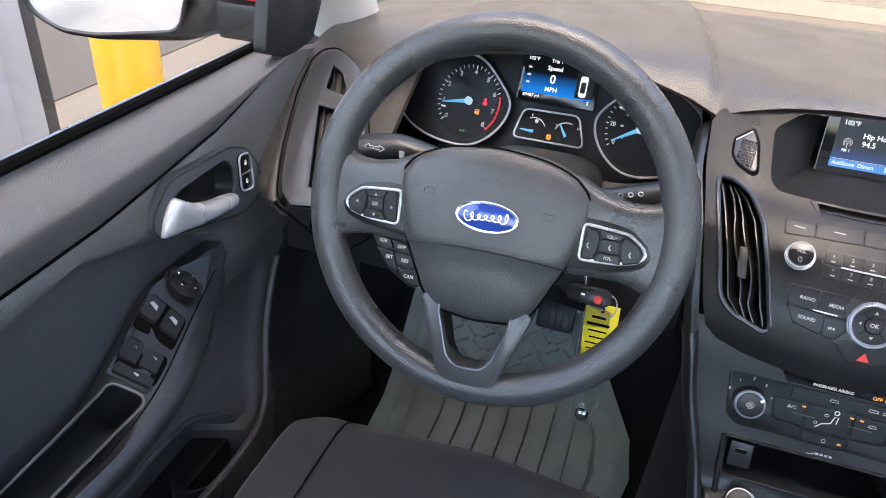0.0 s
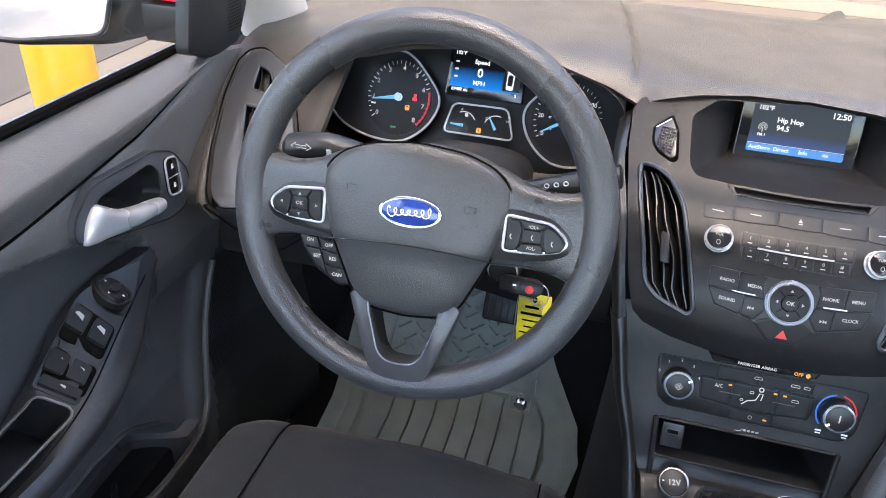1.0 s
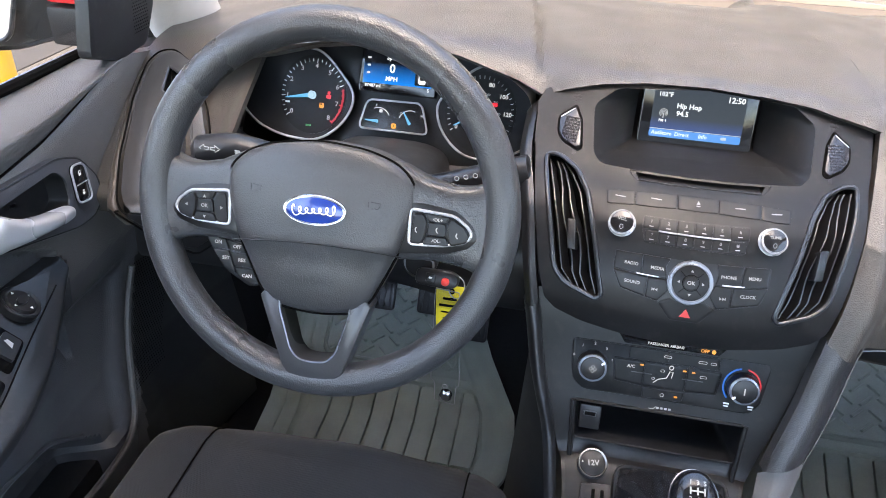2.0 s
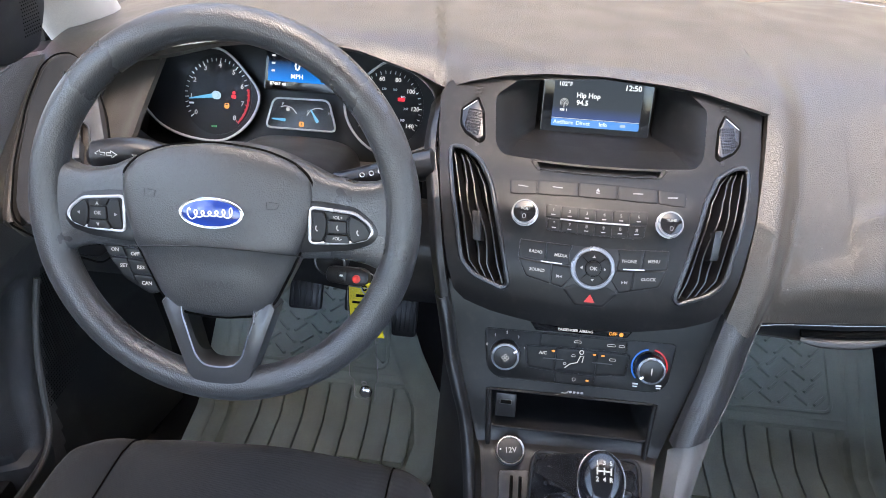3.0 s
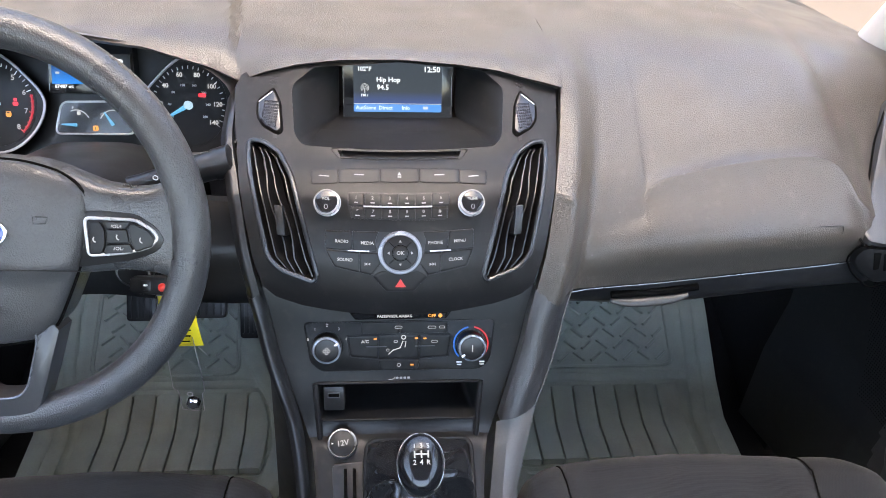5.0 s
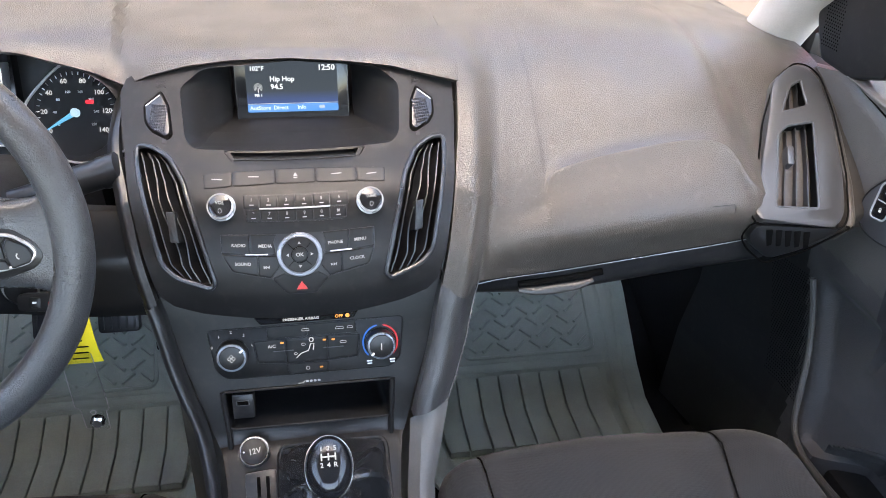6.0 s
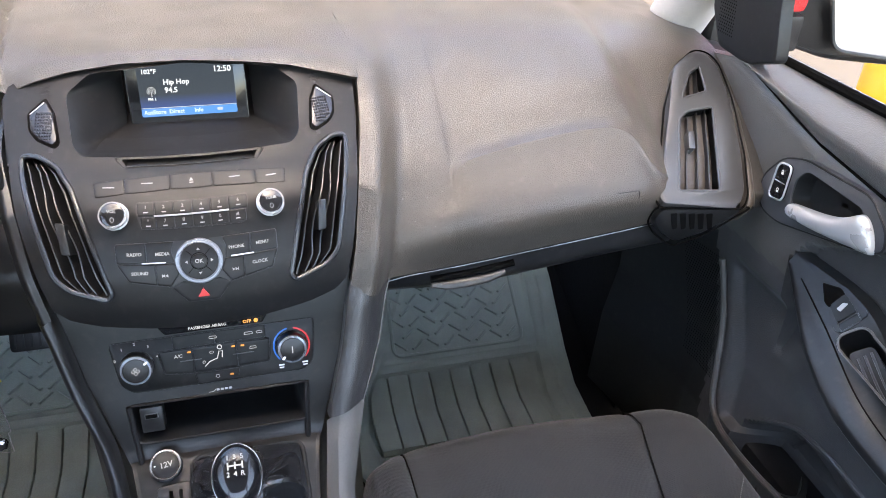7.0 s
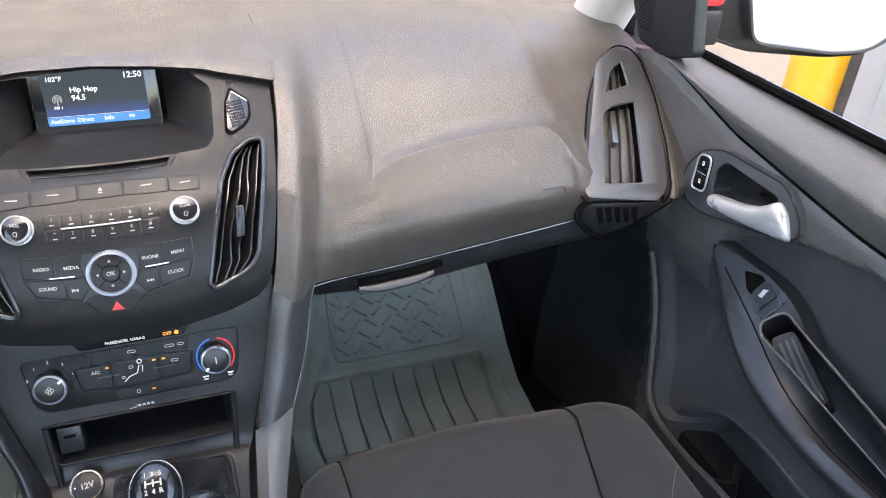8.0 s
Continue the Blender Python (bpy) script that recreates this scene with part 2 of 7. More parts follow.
def disc(n=32, r=1.0, squash=1.0, c=(0, 0)):
    return [(c[0] + r * math.cos(2 * math.pi * k / n), c[1] + r * squash * math.sin(2 * math.pi * k / n)) for k in range(n)]


def lerp(x, xs, ys):
    return float(np.interp(x, xs, ys))


def smooth(t):
    t = min(1, max(0, t))
    return t * t * (3 - 2 * t)


def words(text, size, place, align="CENTER"):
    """Lettering in a bmesh, its baseline frame given by the matrix place."""
    cu = bpy.data.curves.new("words", "FONT")
    cu.body, cu.size, cu.align_x, cu.align_y, cu.extrude, cu.resolution_u = text, size, align, "CENTER", 0.00012, 2
    cu.offset = 0.02 * size
    ob = new("words", cu)
    bpy.context.view_layer.update()
    me = bpy.data.meshes.new_from_object(ob.evaluated_get(bpy.context.evaluated_depsgraph_get()))
    bm = bmesh.new()
    bm.from_mesh(me)
    bm.transform(place)
    bpy.data.objects.remove(ob)
    bpy.data.curves.remove(cu)
    bpy.data.meshes.remove(me)
    return bm


# ---- centre stack surface ----
PROFILE = spline([(-0.06, -0.001), (-0.02, -0.003), (0, 0), (0.03, 0.011), (0.069, 0.036), (0.092, 0.066), (0.1, 0.082), (0.137, 0.126), (0.19, 0.185)], 8)
PROFILE_Z, PROFILE_Y = [p[0] + 0.6 for p in PROFILE], [p[1] for p in PROFILE]


def face_y(x, z):
    return lerp(z, PROFILE_Z, PROFILE_Y) + 1.1 * x * x


def on_face(x, z, h=0.0):
    """The point of the centre stack's face at (x, z), raised by h."""
    e = 0.004
    dx = (face_y(x + e, z) - face_y(x - e, z)) / (2 * e)
    dz = (face_y(x, z + e) - face_y(x, z - e)) / (2 * e)
    return Vector((x, face_y(x, z), z)) + Vector((dx, -1, dz)).normalized() * h


def frame_on(point, x, z, h=0.0):
    """A frame on a surface: x to the right, y up along it, z out of it."""
    e = 0.003
    o = point(x, z, h)
    r = (point(x + e, z, h) - point(x - e, z, h)).normalized()
    n = r.cross(point(x, z + e, h) - point(x, z - e, h)).normalized()
    u = n.cross(r)
    m = Matrix((r, u, n)).transposed().to_4x4()
    m.translation = o
    return m


def on_panel(x, z, h=0.0):
    """The climate panel and the front of the console below it."""
    return Vector((x, 0.0145 + (z - 0.506) * 0.353, z)) + Vector((0, -0.943, 0.333)) * h


def mirror(points):
    """A right half of an outline, from top to bottom, closed with its mirror image."""
    return list(points) + [(-x, z) for x, z in reversed(points) if abs(x) > 1e-6]


def side_of(s):
    return lambda p: Vector((p[0] * s, p[1], p[2]))


# ---- dashboard ----
dashboard = thing("dashboard", "grained dark grey plastic car dashboard with dusty top", "dashboard")

# the top pad: its edge towards the seats, and its line below the windscreen
EDGE_X = [-0.70, -0.62, -0.56, -0.5, -0.44, -0.345, -0.27, -0.2, -0.169, -0.143, -0.107, -0.06, 0.0, 0.06, 0.107, 0.143, 0.169, 0.2]
EDGE_Z = [0.73, 0.73, 0.738, 0.757, 0.774, 0.786, 0.78, 0.763, 0.752, 0.7645, 0.774, 0.78, 0.7815, 0.778, 0.772, 0.763, 0.755, 0.752]
EDGE_Y = [0.25, 0.25, 0.235, 0.205, 0.205, 0.205, 0.195, 0.182, 0.172, 0.166, 0.164, 0.163, 0.162, 0.16, 0.16, 0.158, 0.157, 0.2]


def front_y(x):
    a = abs(x)
    return 0.93 - 0.5 * a * a - 0.9 * max(0, a - 0.5) ** 2 - 1.0 * smooth((a - 0.62) / 0.07) * 0.2


def pad_z(x, y):
    """The height of the top pad well away from its edge."""
    a = abs(x)
    hood = 0.011 * smooth((-0.168 - 0.12 * (y - 0.17) - x) / 0.012) * smooth((x + 0.62) / 0.12)
    return 0.782 - 0.05 * smooth((a - 0.35) / 0.35) - 0.35 * max(0, y - 0.35) ** 2 + hood


BORDER = [(p[1], p[2]) for p in spline([(0, 0.12, 0.708), (0, 0.17, 0.752), (0, 0.2, 0.768), (0, 0.27, 0.782), (0, 0.38, 0.783), (0, 0.521, 0.7769), (0, 0.662, 0.7585), (0, 0.85, 0.715)], 8)]
BORDER_Y, BORDER_Z = [b[0] for b in BORDER], [b[1] for b in BORDER]


def pad(u, v):
    x = -0.56 + 0.731 * u
    ex, ez = lerp(x, EDGE_X, EDGE_Y), lerp(x, EDGE_X, EDGE_Z)
    y = ex + (front_y(x) - ex) * v
    roll = math.exp(-(y - ex) / 0.035)
    out = 0.0088 * smooth((x - 0.13) / 0.04) * smooth((0.28 - y) / 0.11)
    z = pad_z(x, y) + (ez - pad_z(x, ex)) * roll
    # towards the right it runs into the passenger's side
    w = smooth((x - 0.1) / 0.07) * smooth((y - ex) / 0.055)
    z = z * (1 - w) + (lerp(y, BORDER_Y, BORDER_Z) + 0.0002) * w
    return Vector((x + out, y, z - 0.006 * (1 - w) * math.exp(-(y - ex) / 0.004)))


part("top_pad", sheet(pad, 150, 70, (0, 0.012, -0.007)), DASH, dashboard)

# the passenger's side: lines from the windscreen down to the seam above the glovebox, from the stack's edge out to the door
LINES = [
    [(0.17, 0.85, 0.715), (0.17, 0.38, 0.783), (0.172, 0.27, 0.782), (0.175, 0.2, 0.768), (0.1785, 0.17, 0.752), (0.1735, 0.12, 0.708), (0.162, 0.064, 0.67), (0.153, 0.032, 0.62), (0.144, 0.018, 0.575)],
    [(0.19, 0.85, 0.715), (0.19, 0.38, 0.783), (0.193, 0.27, 0.779), (0.197, 0.2, 0.764), (0.199, 0.163, 0.74), (0.193, 0.11, 0.702), (0.183, 0.054, 0.663), (0.174, 0.022, 0.611), (0.167, 0.009, 0.563)],
    [(0.22, 0.84, 0.715), (0.22, 0.38, 0.781), (0.22, 0.27, 0.774), (0.221, 0.2, 0.75), (0.219, 0.15, 0.713), (0.213, 0.11, 0.68), (0.205, 0.074, 0.642), (0.197, 0.05, 0.6), (0.189, 0.043, 0.558)],
    [(0.235, 0.835, 0.715), (0.235, 0.38, 0.78), (0.235, 0.27, 0.772), (0.235, 0.2, 0.744), (0.233, 0.14, 0.701), (0.229, 0.102, 0.668), (0.224, 0.074, 0.635), (0.219, 0.05, 0.6), (0.213, 0.05, 0.557)],
    [(0.265, 0.83, 0.715), (0.265, 0.38, 0.779), (0.265, 0.27, 0.769), (0.265, 0.2, 0.739), (0.265, 0.136, 0.693), (0.265, 0.104, 0.665), (0.265, 0.082, 0.6415), (0.263, 0.053, 0.606), (0.26, 0.057, 0.556)],
    [(0.3, 0.82, 0.715), (0.3, 0.38, 0.777), (0.3, 0.27, 0.766), (0.3, 0.2, 0.735), (0.3, 0.15, 0.699), (0.3, 0.121, 0.674), (0.3, 0.102, 0.6665), (0.3, 0.054, 0.61), (0.3, 0.062, 0.556)],
    [(0.48, 0.96, 0.7), (0.48, 0.36, 0.766), (0.48, 0.27, 0.755), (0.48, 0.2, 0.726), (0.48, 0.17, 0.705), (0.48, 0.147, 0.687), (0.48, 0.127, 0.679), (0.48, 0.064, 0.62), (0.48, 0.075, 0.567)],
    [(0.53, 0.98, 0.7), (0.53, 0.355, 0.757), (0.53, 0.27, 0.741), (0.53, 0.207, 0.71), (0.53, 0.165, 0.686), (0.53, 0.127, 0.662), (0.53, 0.092, 0.638), (0.53, 0.071, 0.608), (0.53, 0.08, 0.57)],
    [(0.58, 1.0, 0.69), (0.58, 0.35, 0.752), (0.58, 0.27, 0.731), (0.58, 0.215, 0.691), (0.58, 0.17, 0.662), (0.58, 0.13, 0.637), (0.58, 0.095, 0.612), (0.58, 0.08, 0.594), (0.58, 0.09, 0.57)],
    [(0.71, 1.0, 0.68), (0.71, 0.36, 0.728), (0.71, 0.28, 0.715), (0.71, 0.23, 0.69), (0.71, 0.18, 0.657), (0.71, 0.135, 0.627), (0.71, 0.105, 0.603), (0.71, 0.09, 0.588), (0.71, 0.095, 0.565)],
]


def creased(line):
    """The line with a tighter bend at its seventh point."""
    a, b, c = (Vector(line[k]) for k in (5, 6, 7))
    return line[:6] + [tuple(a.lerp(b, 0.78)), line[6], tuple(b.lerp(c, 0.2))] + line[7:]


def flowing(line):
    """The line with two more points on its way to the windscreen."""
    a, b = Vector(line[0]), Vector(line[1])
    more = [b.lerp(a, t) + Vector((0, 0, (b[2] - a[2]) * (t - t * t))) for t in (0.6, 0.3)]
    return line[:1] + [tuple(p) for p in more] + line[1:]


LINES = [flowing(creased(line)) for line in LINES]


def across(lines, nu, nv, s=1, first=0):
    """A skin through the lines, smooth both ways."""
    down = [spline(p[first:], nv) for p in lines]
    cols = [spline([c[k] for c in down], nu) for k in range(len(down[0]))]
    w, h = len(cols[0]) - 1, len(cols) - 1
    return sheet(lambda u, v: Vector((s * cols[round(v * h)][round(u * w)][0], *cols[round(v * h)][round(u * w)][1:])), w, h, (0, 0.012, -0.004))


panel = part("passenger_panel", across(LINES, 10, 7), DASH, dashboard)
# specks of dust
rng = random.Random(4)
specks = bmesh.new()
for v in rng.sample(list(panel.data.vertices)[:len(panel.data.vertices) // 2], 60):
    r = rng.uniform(0.0003, 0.0009)
    m = Matrix.Translation(v.co + Vector((rng.uniform(-0.004, 0.004), 0, 0.0002))) @ Matrix.Rotation(rng.uniform(0, 3), 4, "Z") @ Matrix.Diagonal((1.0, 0.6, 0.4, 1.0))
    bmesh.ops.create_icosphere(specks, subdivisions=1, radius=r, matrix=m)
tagged(part("dust_specks", specks, GREYPRINT, dashboard), kind="stuff")
NARROW = [list(LINES[0])] + [[tuple(Vector(a).lerp(Vector(b), 0.3)) for a, b in zip(LINES[0], c)] for c in LINES[1:3]]
for line in NARROW:
    line[6] = (line[6][0] - 0.005, line[6][1] + 0.016, line[6][2] - 0.017)
# darker than the passenger's side: the driver's side shade is put into the colour
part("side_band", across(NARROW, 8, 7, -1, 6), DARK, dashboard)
part("pad_seam", tube([(0.2 + 0.035 * i, 0.615 - 0.02 * math.sin(0.3 * i), 0.7495 - 0.0006 * i) for i in range(11)], 0.0012, 5), SHADOW, dashboard)
part("driver_end_panel", across(LINES[7:], 12, 7, -1), DASH, dashboard)

# the glovebox lid with its handle
GLOVE = spline([(0.066, 0.554), (0.0645, 0.54), (0.066, 0.526), (0.073, 0.5165), (0.092, 0.507), (0.19, 0.485)], 6)


def glove(u, v):
    x = 0.186 + (0.565 - 0.186) * u
    k = v * (len(GLOVE) - 1)
    i = min(int(k), len(GLOVE) - 2)
    t = k - i
    y, z = GLOVE[i][0] * (1 - t) + GLOVE[i + 1][0] * t, GLOVE[i][1] * (1 - t) + GLOVE[i + 1][1] * t
    lift = lerp(x, [0.186, 0.3, 0.48, 0.6], [0.004, 0, 0.012, 0.018])
    return Vector((x, y + lift, z + lift))


glovebox = part("glovebox_lid", sheet(glove, 24, 24, (0, 0.012, 0.004)), DARK, dashboard)
part("handle", tube(spline([(0.243, 0.0600, 0.531), (0.263, 0.0600, 0.528), (0.286, 0.0600, 0.529), (0.314, 0.0600, 0.532), (0.333, 0.0600, 0.538)], 6), [0.002 + 0.0042 * math.sin(math.pi * (0.08 + 0.84 * i / 24)) for i in range(25)], 10, squash=0.8), BEZELGREY, glovebox)
# a solid dark bar painted as the shade of the hollow above the handle
part("handle_recess_shade", tube(spline([(0.243, 0.0625, 0.537), (0.287, 0.0625, 0.540), (0.344, 0.0625, 0.547)], 6), 0.0042, 8, squash=0.8), SHADOW, glovebox)
part("bright_seam", tube(spline([(line[-1][0], line[-1][1] - 0.002, line[-1][2] - 0.001) for line in LINES[2:9]], 10), 0.0006, 6), BRUSHED, dashboard)

# the legs of those bands, down to the console
LEG_IN = [(0.144, 0.02, 0.577), (0.138, 0.012, 0.553), (0.129, -0.004, 0.51), (0.118, -0.02, 0.475), (0.108, -0.034, 0.441)]
LEG_OUT = [(0.189, 0.043, 0.56), (0.182, 0.033, 0.54), (0.172, 0.014, 0.503), (0.16, -0.005, 0.475), (0.148, -0.021, 0.449)]


def leg(s, width=1.0):
    # the left one runs on along the console
    more = [[(0.101, -0.06, 0.408), (0.096, -0.1, 0.38)], [(0.138, -0.05, 0.41), (0.128, -0.09, 0.375)]] if s < 0 else [[], []]
    a, b = spline(LEG_IN + more[0], 6), spline(LEG_OUT + more[1], 6)

    def fn(u, v):
        k = round(u * (len(a) - 1))
        out = Vector((0, -1, -0.1)).lerp(Vector((-0.1, -0.8, 0.35)), u) * (0.021 - 0.006 * u) * (0.4 + 0.6 * width)
        p = a[k].lerp(b[k], v * width) + out * math.sin(math.pi * v) ** 0.8 + Vector((0, 0.0025 * max(0, 1 - 6 * u), 0))
        return Vector((s * p[0], p[1], p[2]))
    return sheet(fn, len(a) - 1, 12, (0, 0.016, -0.006))


# both legs continue the dash; shade is painted in, deepest on the left
part("leg", leg(1), BAND, dashboard)
# a pale tube painted as the highlight along the leg's edge
part("leg_edge_highlight", tube(spline([(x + 0.0005, y - 0.001, z) for x, y, z in LEG_OUT], 6), 0.0007, 6), GREYTRIM, dashboard)
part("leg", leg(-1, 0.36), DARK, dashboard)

# ---- centre stack ----
stack = thing("centre_stack", "dark grey centre stack with radio, screen and two tall vents", "centre stack")
fascia = part("fascia", sheet(lambda u, v: Vector((-0.19 + 0.38 * u, face_y(-0.19 + 0.38 * u, 0.55 + 0.24 * v), 0.55 + 0.24 * v)), 76, 48, (0, 0.03, -0.012)), FASCIA, stack)
FACE_OUT = mirror([(0, 0.7775), (0.06, 0.776), (0.11, 0.77), (0.15, 0.761), (0.167, 0.7525), (0.1735, 0.742), (0.1715, 0.714), (0.164, 0.683), (0.1555, 0.645), (0.1475, 0.61), (0.139, 0.585), (0.127, 0.575), (0.1, 0.5685), (0.053, 0.564), (0, 0.5625)])


def prism(outline, y0=-0.1, y1=0.3):
    return loft([[(x, y0, z) for x, z in outline], [(x, y1, z) for x, z in outline]])


cut(fascia, prism(FACE_OUT), "INTERSECT")
VENT = [(0.157, 0.7035), (0.142, 0.705), (0.1225, 0.698), (0.1085, 0.685), (0.0965, 0.652), (0.083, 0.6035), (0.088, 0.598), (0.12, 0.6065), (0.133, 0.618), (0.143, 0.658), (0.1525, 0.688)]
RECESS = mirror([(0.0, 0.772), (0.089, 0.765), (0.113, 0.749), (0.1085, 0.712), (0.1, 0.7052), (0, 0.7052)])
for s in (1, -1):
    cut(fascia, prism([(s * x, z) for x, z in rounded(VENT, 0.006, 3)]))
cut(fascia, prism(rounded(RECESS, 0.006, 3)))

# vents of the stack


def edge_x(z, side):
    """The two long edges of a stack vent."""
    if side:
        return lerp(z, [0.598, 0.6065, 0.618, 0.658, 0.688, 0.7035], [0.11, 0.12, 0.133, 0.143, 0.1525, 0.157])
    return lerp(z, [0.598, 0.6035, 0.652, 0.685, 0.698, 0.705], [0.084, 0.083, 0.0965, 0.1085, 0.1225, 0.142])


def stack_vent(s):
    outline = rounded(VENT, 0.006, 3)
    duct = part("vent", loft([[Vector((s * q[0], q[1], q[2])) for q in (on_face(x, z, 0.0005) + Vector((0, d, -d * 0.3)) for x, z in outline)] for d in (0, 0.03)], caps=False), BLACK, stack, "tall air vent with vertical blades")
    # the duct's depth shade is painted in as a near-black back
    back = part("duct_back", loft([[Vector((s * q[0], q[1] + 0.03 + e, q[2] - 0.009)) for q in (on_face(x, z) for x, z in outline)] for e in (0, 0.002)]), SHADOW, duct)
    rimline = [on_face(x, z, 0.0012) for x, z in rounded(VENT, 0.007, 5)]
    part("vent_rim", tube([(s * p[0], p[1], p[2]) for p in rimline], 0.0026, 8, True), RIM, duct, "satin black rim")
    for k in range(4):
        f = (k + 0.8) / 4.6

        def blade(u, v):
            z = 0.602 + 0.099 * u
            lo, hi = edge_x(z, 0), edge_x(z, 1)
            bend = 0.0022 * math.sin(u * 9 + k) if k in (1, 2) else 0
            p = on_face(lo + (hi - lo) * f + bend - 0.004 * v, z, -0.003 - 0.016 * v)
            return Vector((s * p[0], p[1], p[2]))
        part("blade", sheet(blade, 18, 2, (0.0014 * s, 0, 0)), BLACK, duct)
    z = 0.651
    x = edge_x(z, 0) * 0.48 + edge_x(z, 1) * 0.52
    tab = plate(rounded([(-0.0042, -0.0125), (0.0042, -0.0125), (0.0042, 0.0125), (-0.0042, 0.0125)], 0.0015), lambda a, b, h: side_of(s)(on_face(x + a + b * 0.12, z + b, h)), 0.003, 0.0012, -0.012)
    part("tab", tab, DARK, duct, "grey sliding tab")


for s in (1, -1):
    stack_vent(s)


def lettering(parent, text, point, x, z, size, material, h=0.0004, turn=0.0, name="lettering"):
    return part(name, words(text, size, frame_on(point, x, z, h) @ pose(0, 0, 0, 0, 0, turn)), material, parent, smooth=0)


def bar(parent, point, x, z, w, t, material, h=0.0008, name="marking"):
    return part(name, plate(rounded([(x - w / 2, z - t / 2), (x + w / 2, z - t / 2), (x + w / 2, z + t / 2), (x - w / 2, z + t / 2)], t * 0.3, 2), point, h, 0, -0.0005, 0.006 if w > 0.02 else 0), material, parent)


def key(parent, outline, point, height=0.0014, material=None, name="button", r=0.0015):
    return part(name, plate(rounded(outline, r, 3), point, height, 0.0007, -0.002, 0.006), material or BUTTON, parent)


# patterned lenses beside the screen
LENS = [(0.147, 0.733), (0.132, 0.7435), (0.1255, 0.734), (0.1225, 0.7155), (0.127, 0.7125), (0.141, 0.717), (0.1465, 0.7225)]


def lens(s):
    def pt(x, z, h=0.0):
        return side_of(s)(on_face(x, z, h))
    bezel = part("lens_bezel", plate(rounded([(0.1355 + (x - 0.1355) * 1.22, 0.728 + (z - 0.728) * 1.17) for x, z in LENS], 0.003), pt, 0.0008, 0.0005, -0.003), SHADOW, stack)
    top = part("sensor_lens", plate(rounded(LENS, 0.002), pt, 0.0016, 0.0004, 0.0), PRISM, bezel, "ribbed silvery lens")
    facets = bmesh.new()
    for i in range(7):
        for j in range(9):
            x, z = 0.1285 + 0.0024 * i - 0.0004 * j, 0.7165 + 0.0022 * j
            if 0.123 + max(0, (z - 0.728) * 0.3) < x < 0.1455 - max(0, 0.7225 - z) * 0.9 - max(0, z - 0.733) * 1.4:
                corner = [facets.verts.new(pt(x + a * 0.00105, z + b * 0.00095, 0.0016)) for a, b in ((-1, -1), (1, -1), (1, 1), (-1, 1))]
                tip = facets.verts.new(pt(x, z, 0.0028))
                for k in range(4):
                    facets.faces.new((corner[k], corner[(k + 1) % 4], tip))
    tagged(part("facet_grid", facets, PRISM, top, smooth=0), kind="stuff")
    part("gleam_strip", tube([pt(0.1325, 0.742, 0.0014), pt(0.1465, 0.733, 0.0014)], 0.0007, 6), SILVER, bezel)
    for k in range(3):
        part("emboss", tube([pt(0.127 + 0.003 * i, 0.7485 + 0.0025 * k + 0.0006 * math.sin(i * 2), 0.0002) for i in range(4)], 0.0003, 5), DARK, stack)
    part("emboss", plate([(0.1265, 0.7075), (0.1305, 0.7075), (0.1305, 0.7105), (0.1265, 0.7105)], pt, 0.0003, 0, -0.001), DARK, stack)


for s in (1, -1):
    lens(s)

# the screen, set deep in a funnel
SCREEN_N = Vector((0, -0.966, 0.26))


def on_screen(x, z, h=0.0):
    return Vector((x, 0.183 + (z - 0.705) * 0.269, z)) + SCREEN_N * h


ring_a = [on_face(x, z, -0.0005) for x, z in rounded(RECESS, 0.006, 3)]
middle = []
for x, z in rounded(RECESS, 0.006, 3):
    middle.append(on_screen(max(-0.066, min(0.066, x * 0.66)), 0.703 + (z - 0.7052) * 1.03 if z > 0.709 else 0.703, 0.003))
mouth = [a.lerp(b, 0.12) + Vector((0, 0, 0.0006 if a[2] < 0.72 else 0.0)) for a, b in zip(ring_a, middle)]
part("screen_recess", loft([ring_a, mouth, middle, [p + Vector((0, 0.02, 0.004)) for p in middle]], caps=False), FASCIA, stack, smooth=60)
display = part("display", plate(rounded([(-0.061, 0.7), (0.061, 0.7), (0.061, 0.775), (-0.061, 0.775)], 0.003), on_screen, 0.006, 0.001, -0.01), GLOSS, stack, "lit radio display in a black bezel")


def screen_material(name, lo, hi, blue):
    """A lit display, dark above and blue below."""
    m, n, l, b = node_material(name)
    sep = n.new("ShaderNodeSeparateXYZ")
    l.new(n.new("ShaderNodeTexCoord").outputs["Object"], sep.inputs[0])
    mp = n.new("ShaderNodeMapRange")
    mp.inputs[1].default_value, mp.inputs[2].default_value = lo, hi
    l.new(sep.outputs["Z"], mp.inputs[0])
    cr = n.new("ShaderNodeValToRGB")
    e = cr.color_ramp.elements
    e[0].position, e[0].color = 0.0, (*blue, 1)
    e[1].position, e[1].color = 1.0, (0.0006, 0.0008, 0.0012, 1)
    l.new(mp.outputs[0], cr.inputs[0])
    b.inputs["Base Color"].default_value = (0.003, 0.003, 0.004, 1)
    b.inputs["Roughness"].default_value = 0.2
    b.inputs["Specular IOR Level"].default_value = 0.15
    l.new(cr.outputs[0], b.inputs["Emission Color"])
    b.inputs["Emission Strength"].default_value = 1.0
    return m


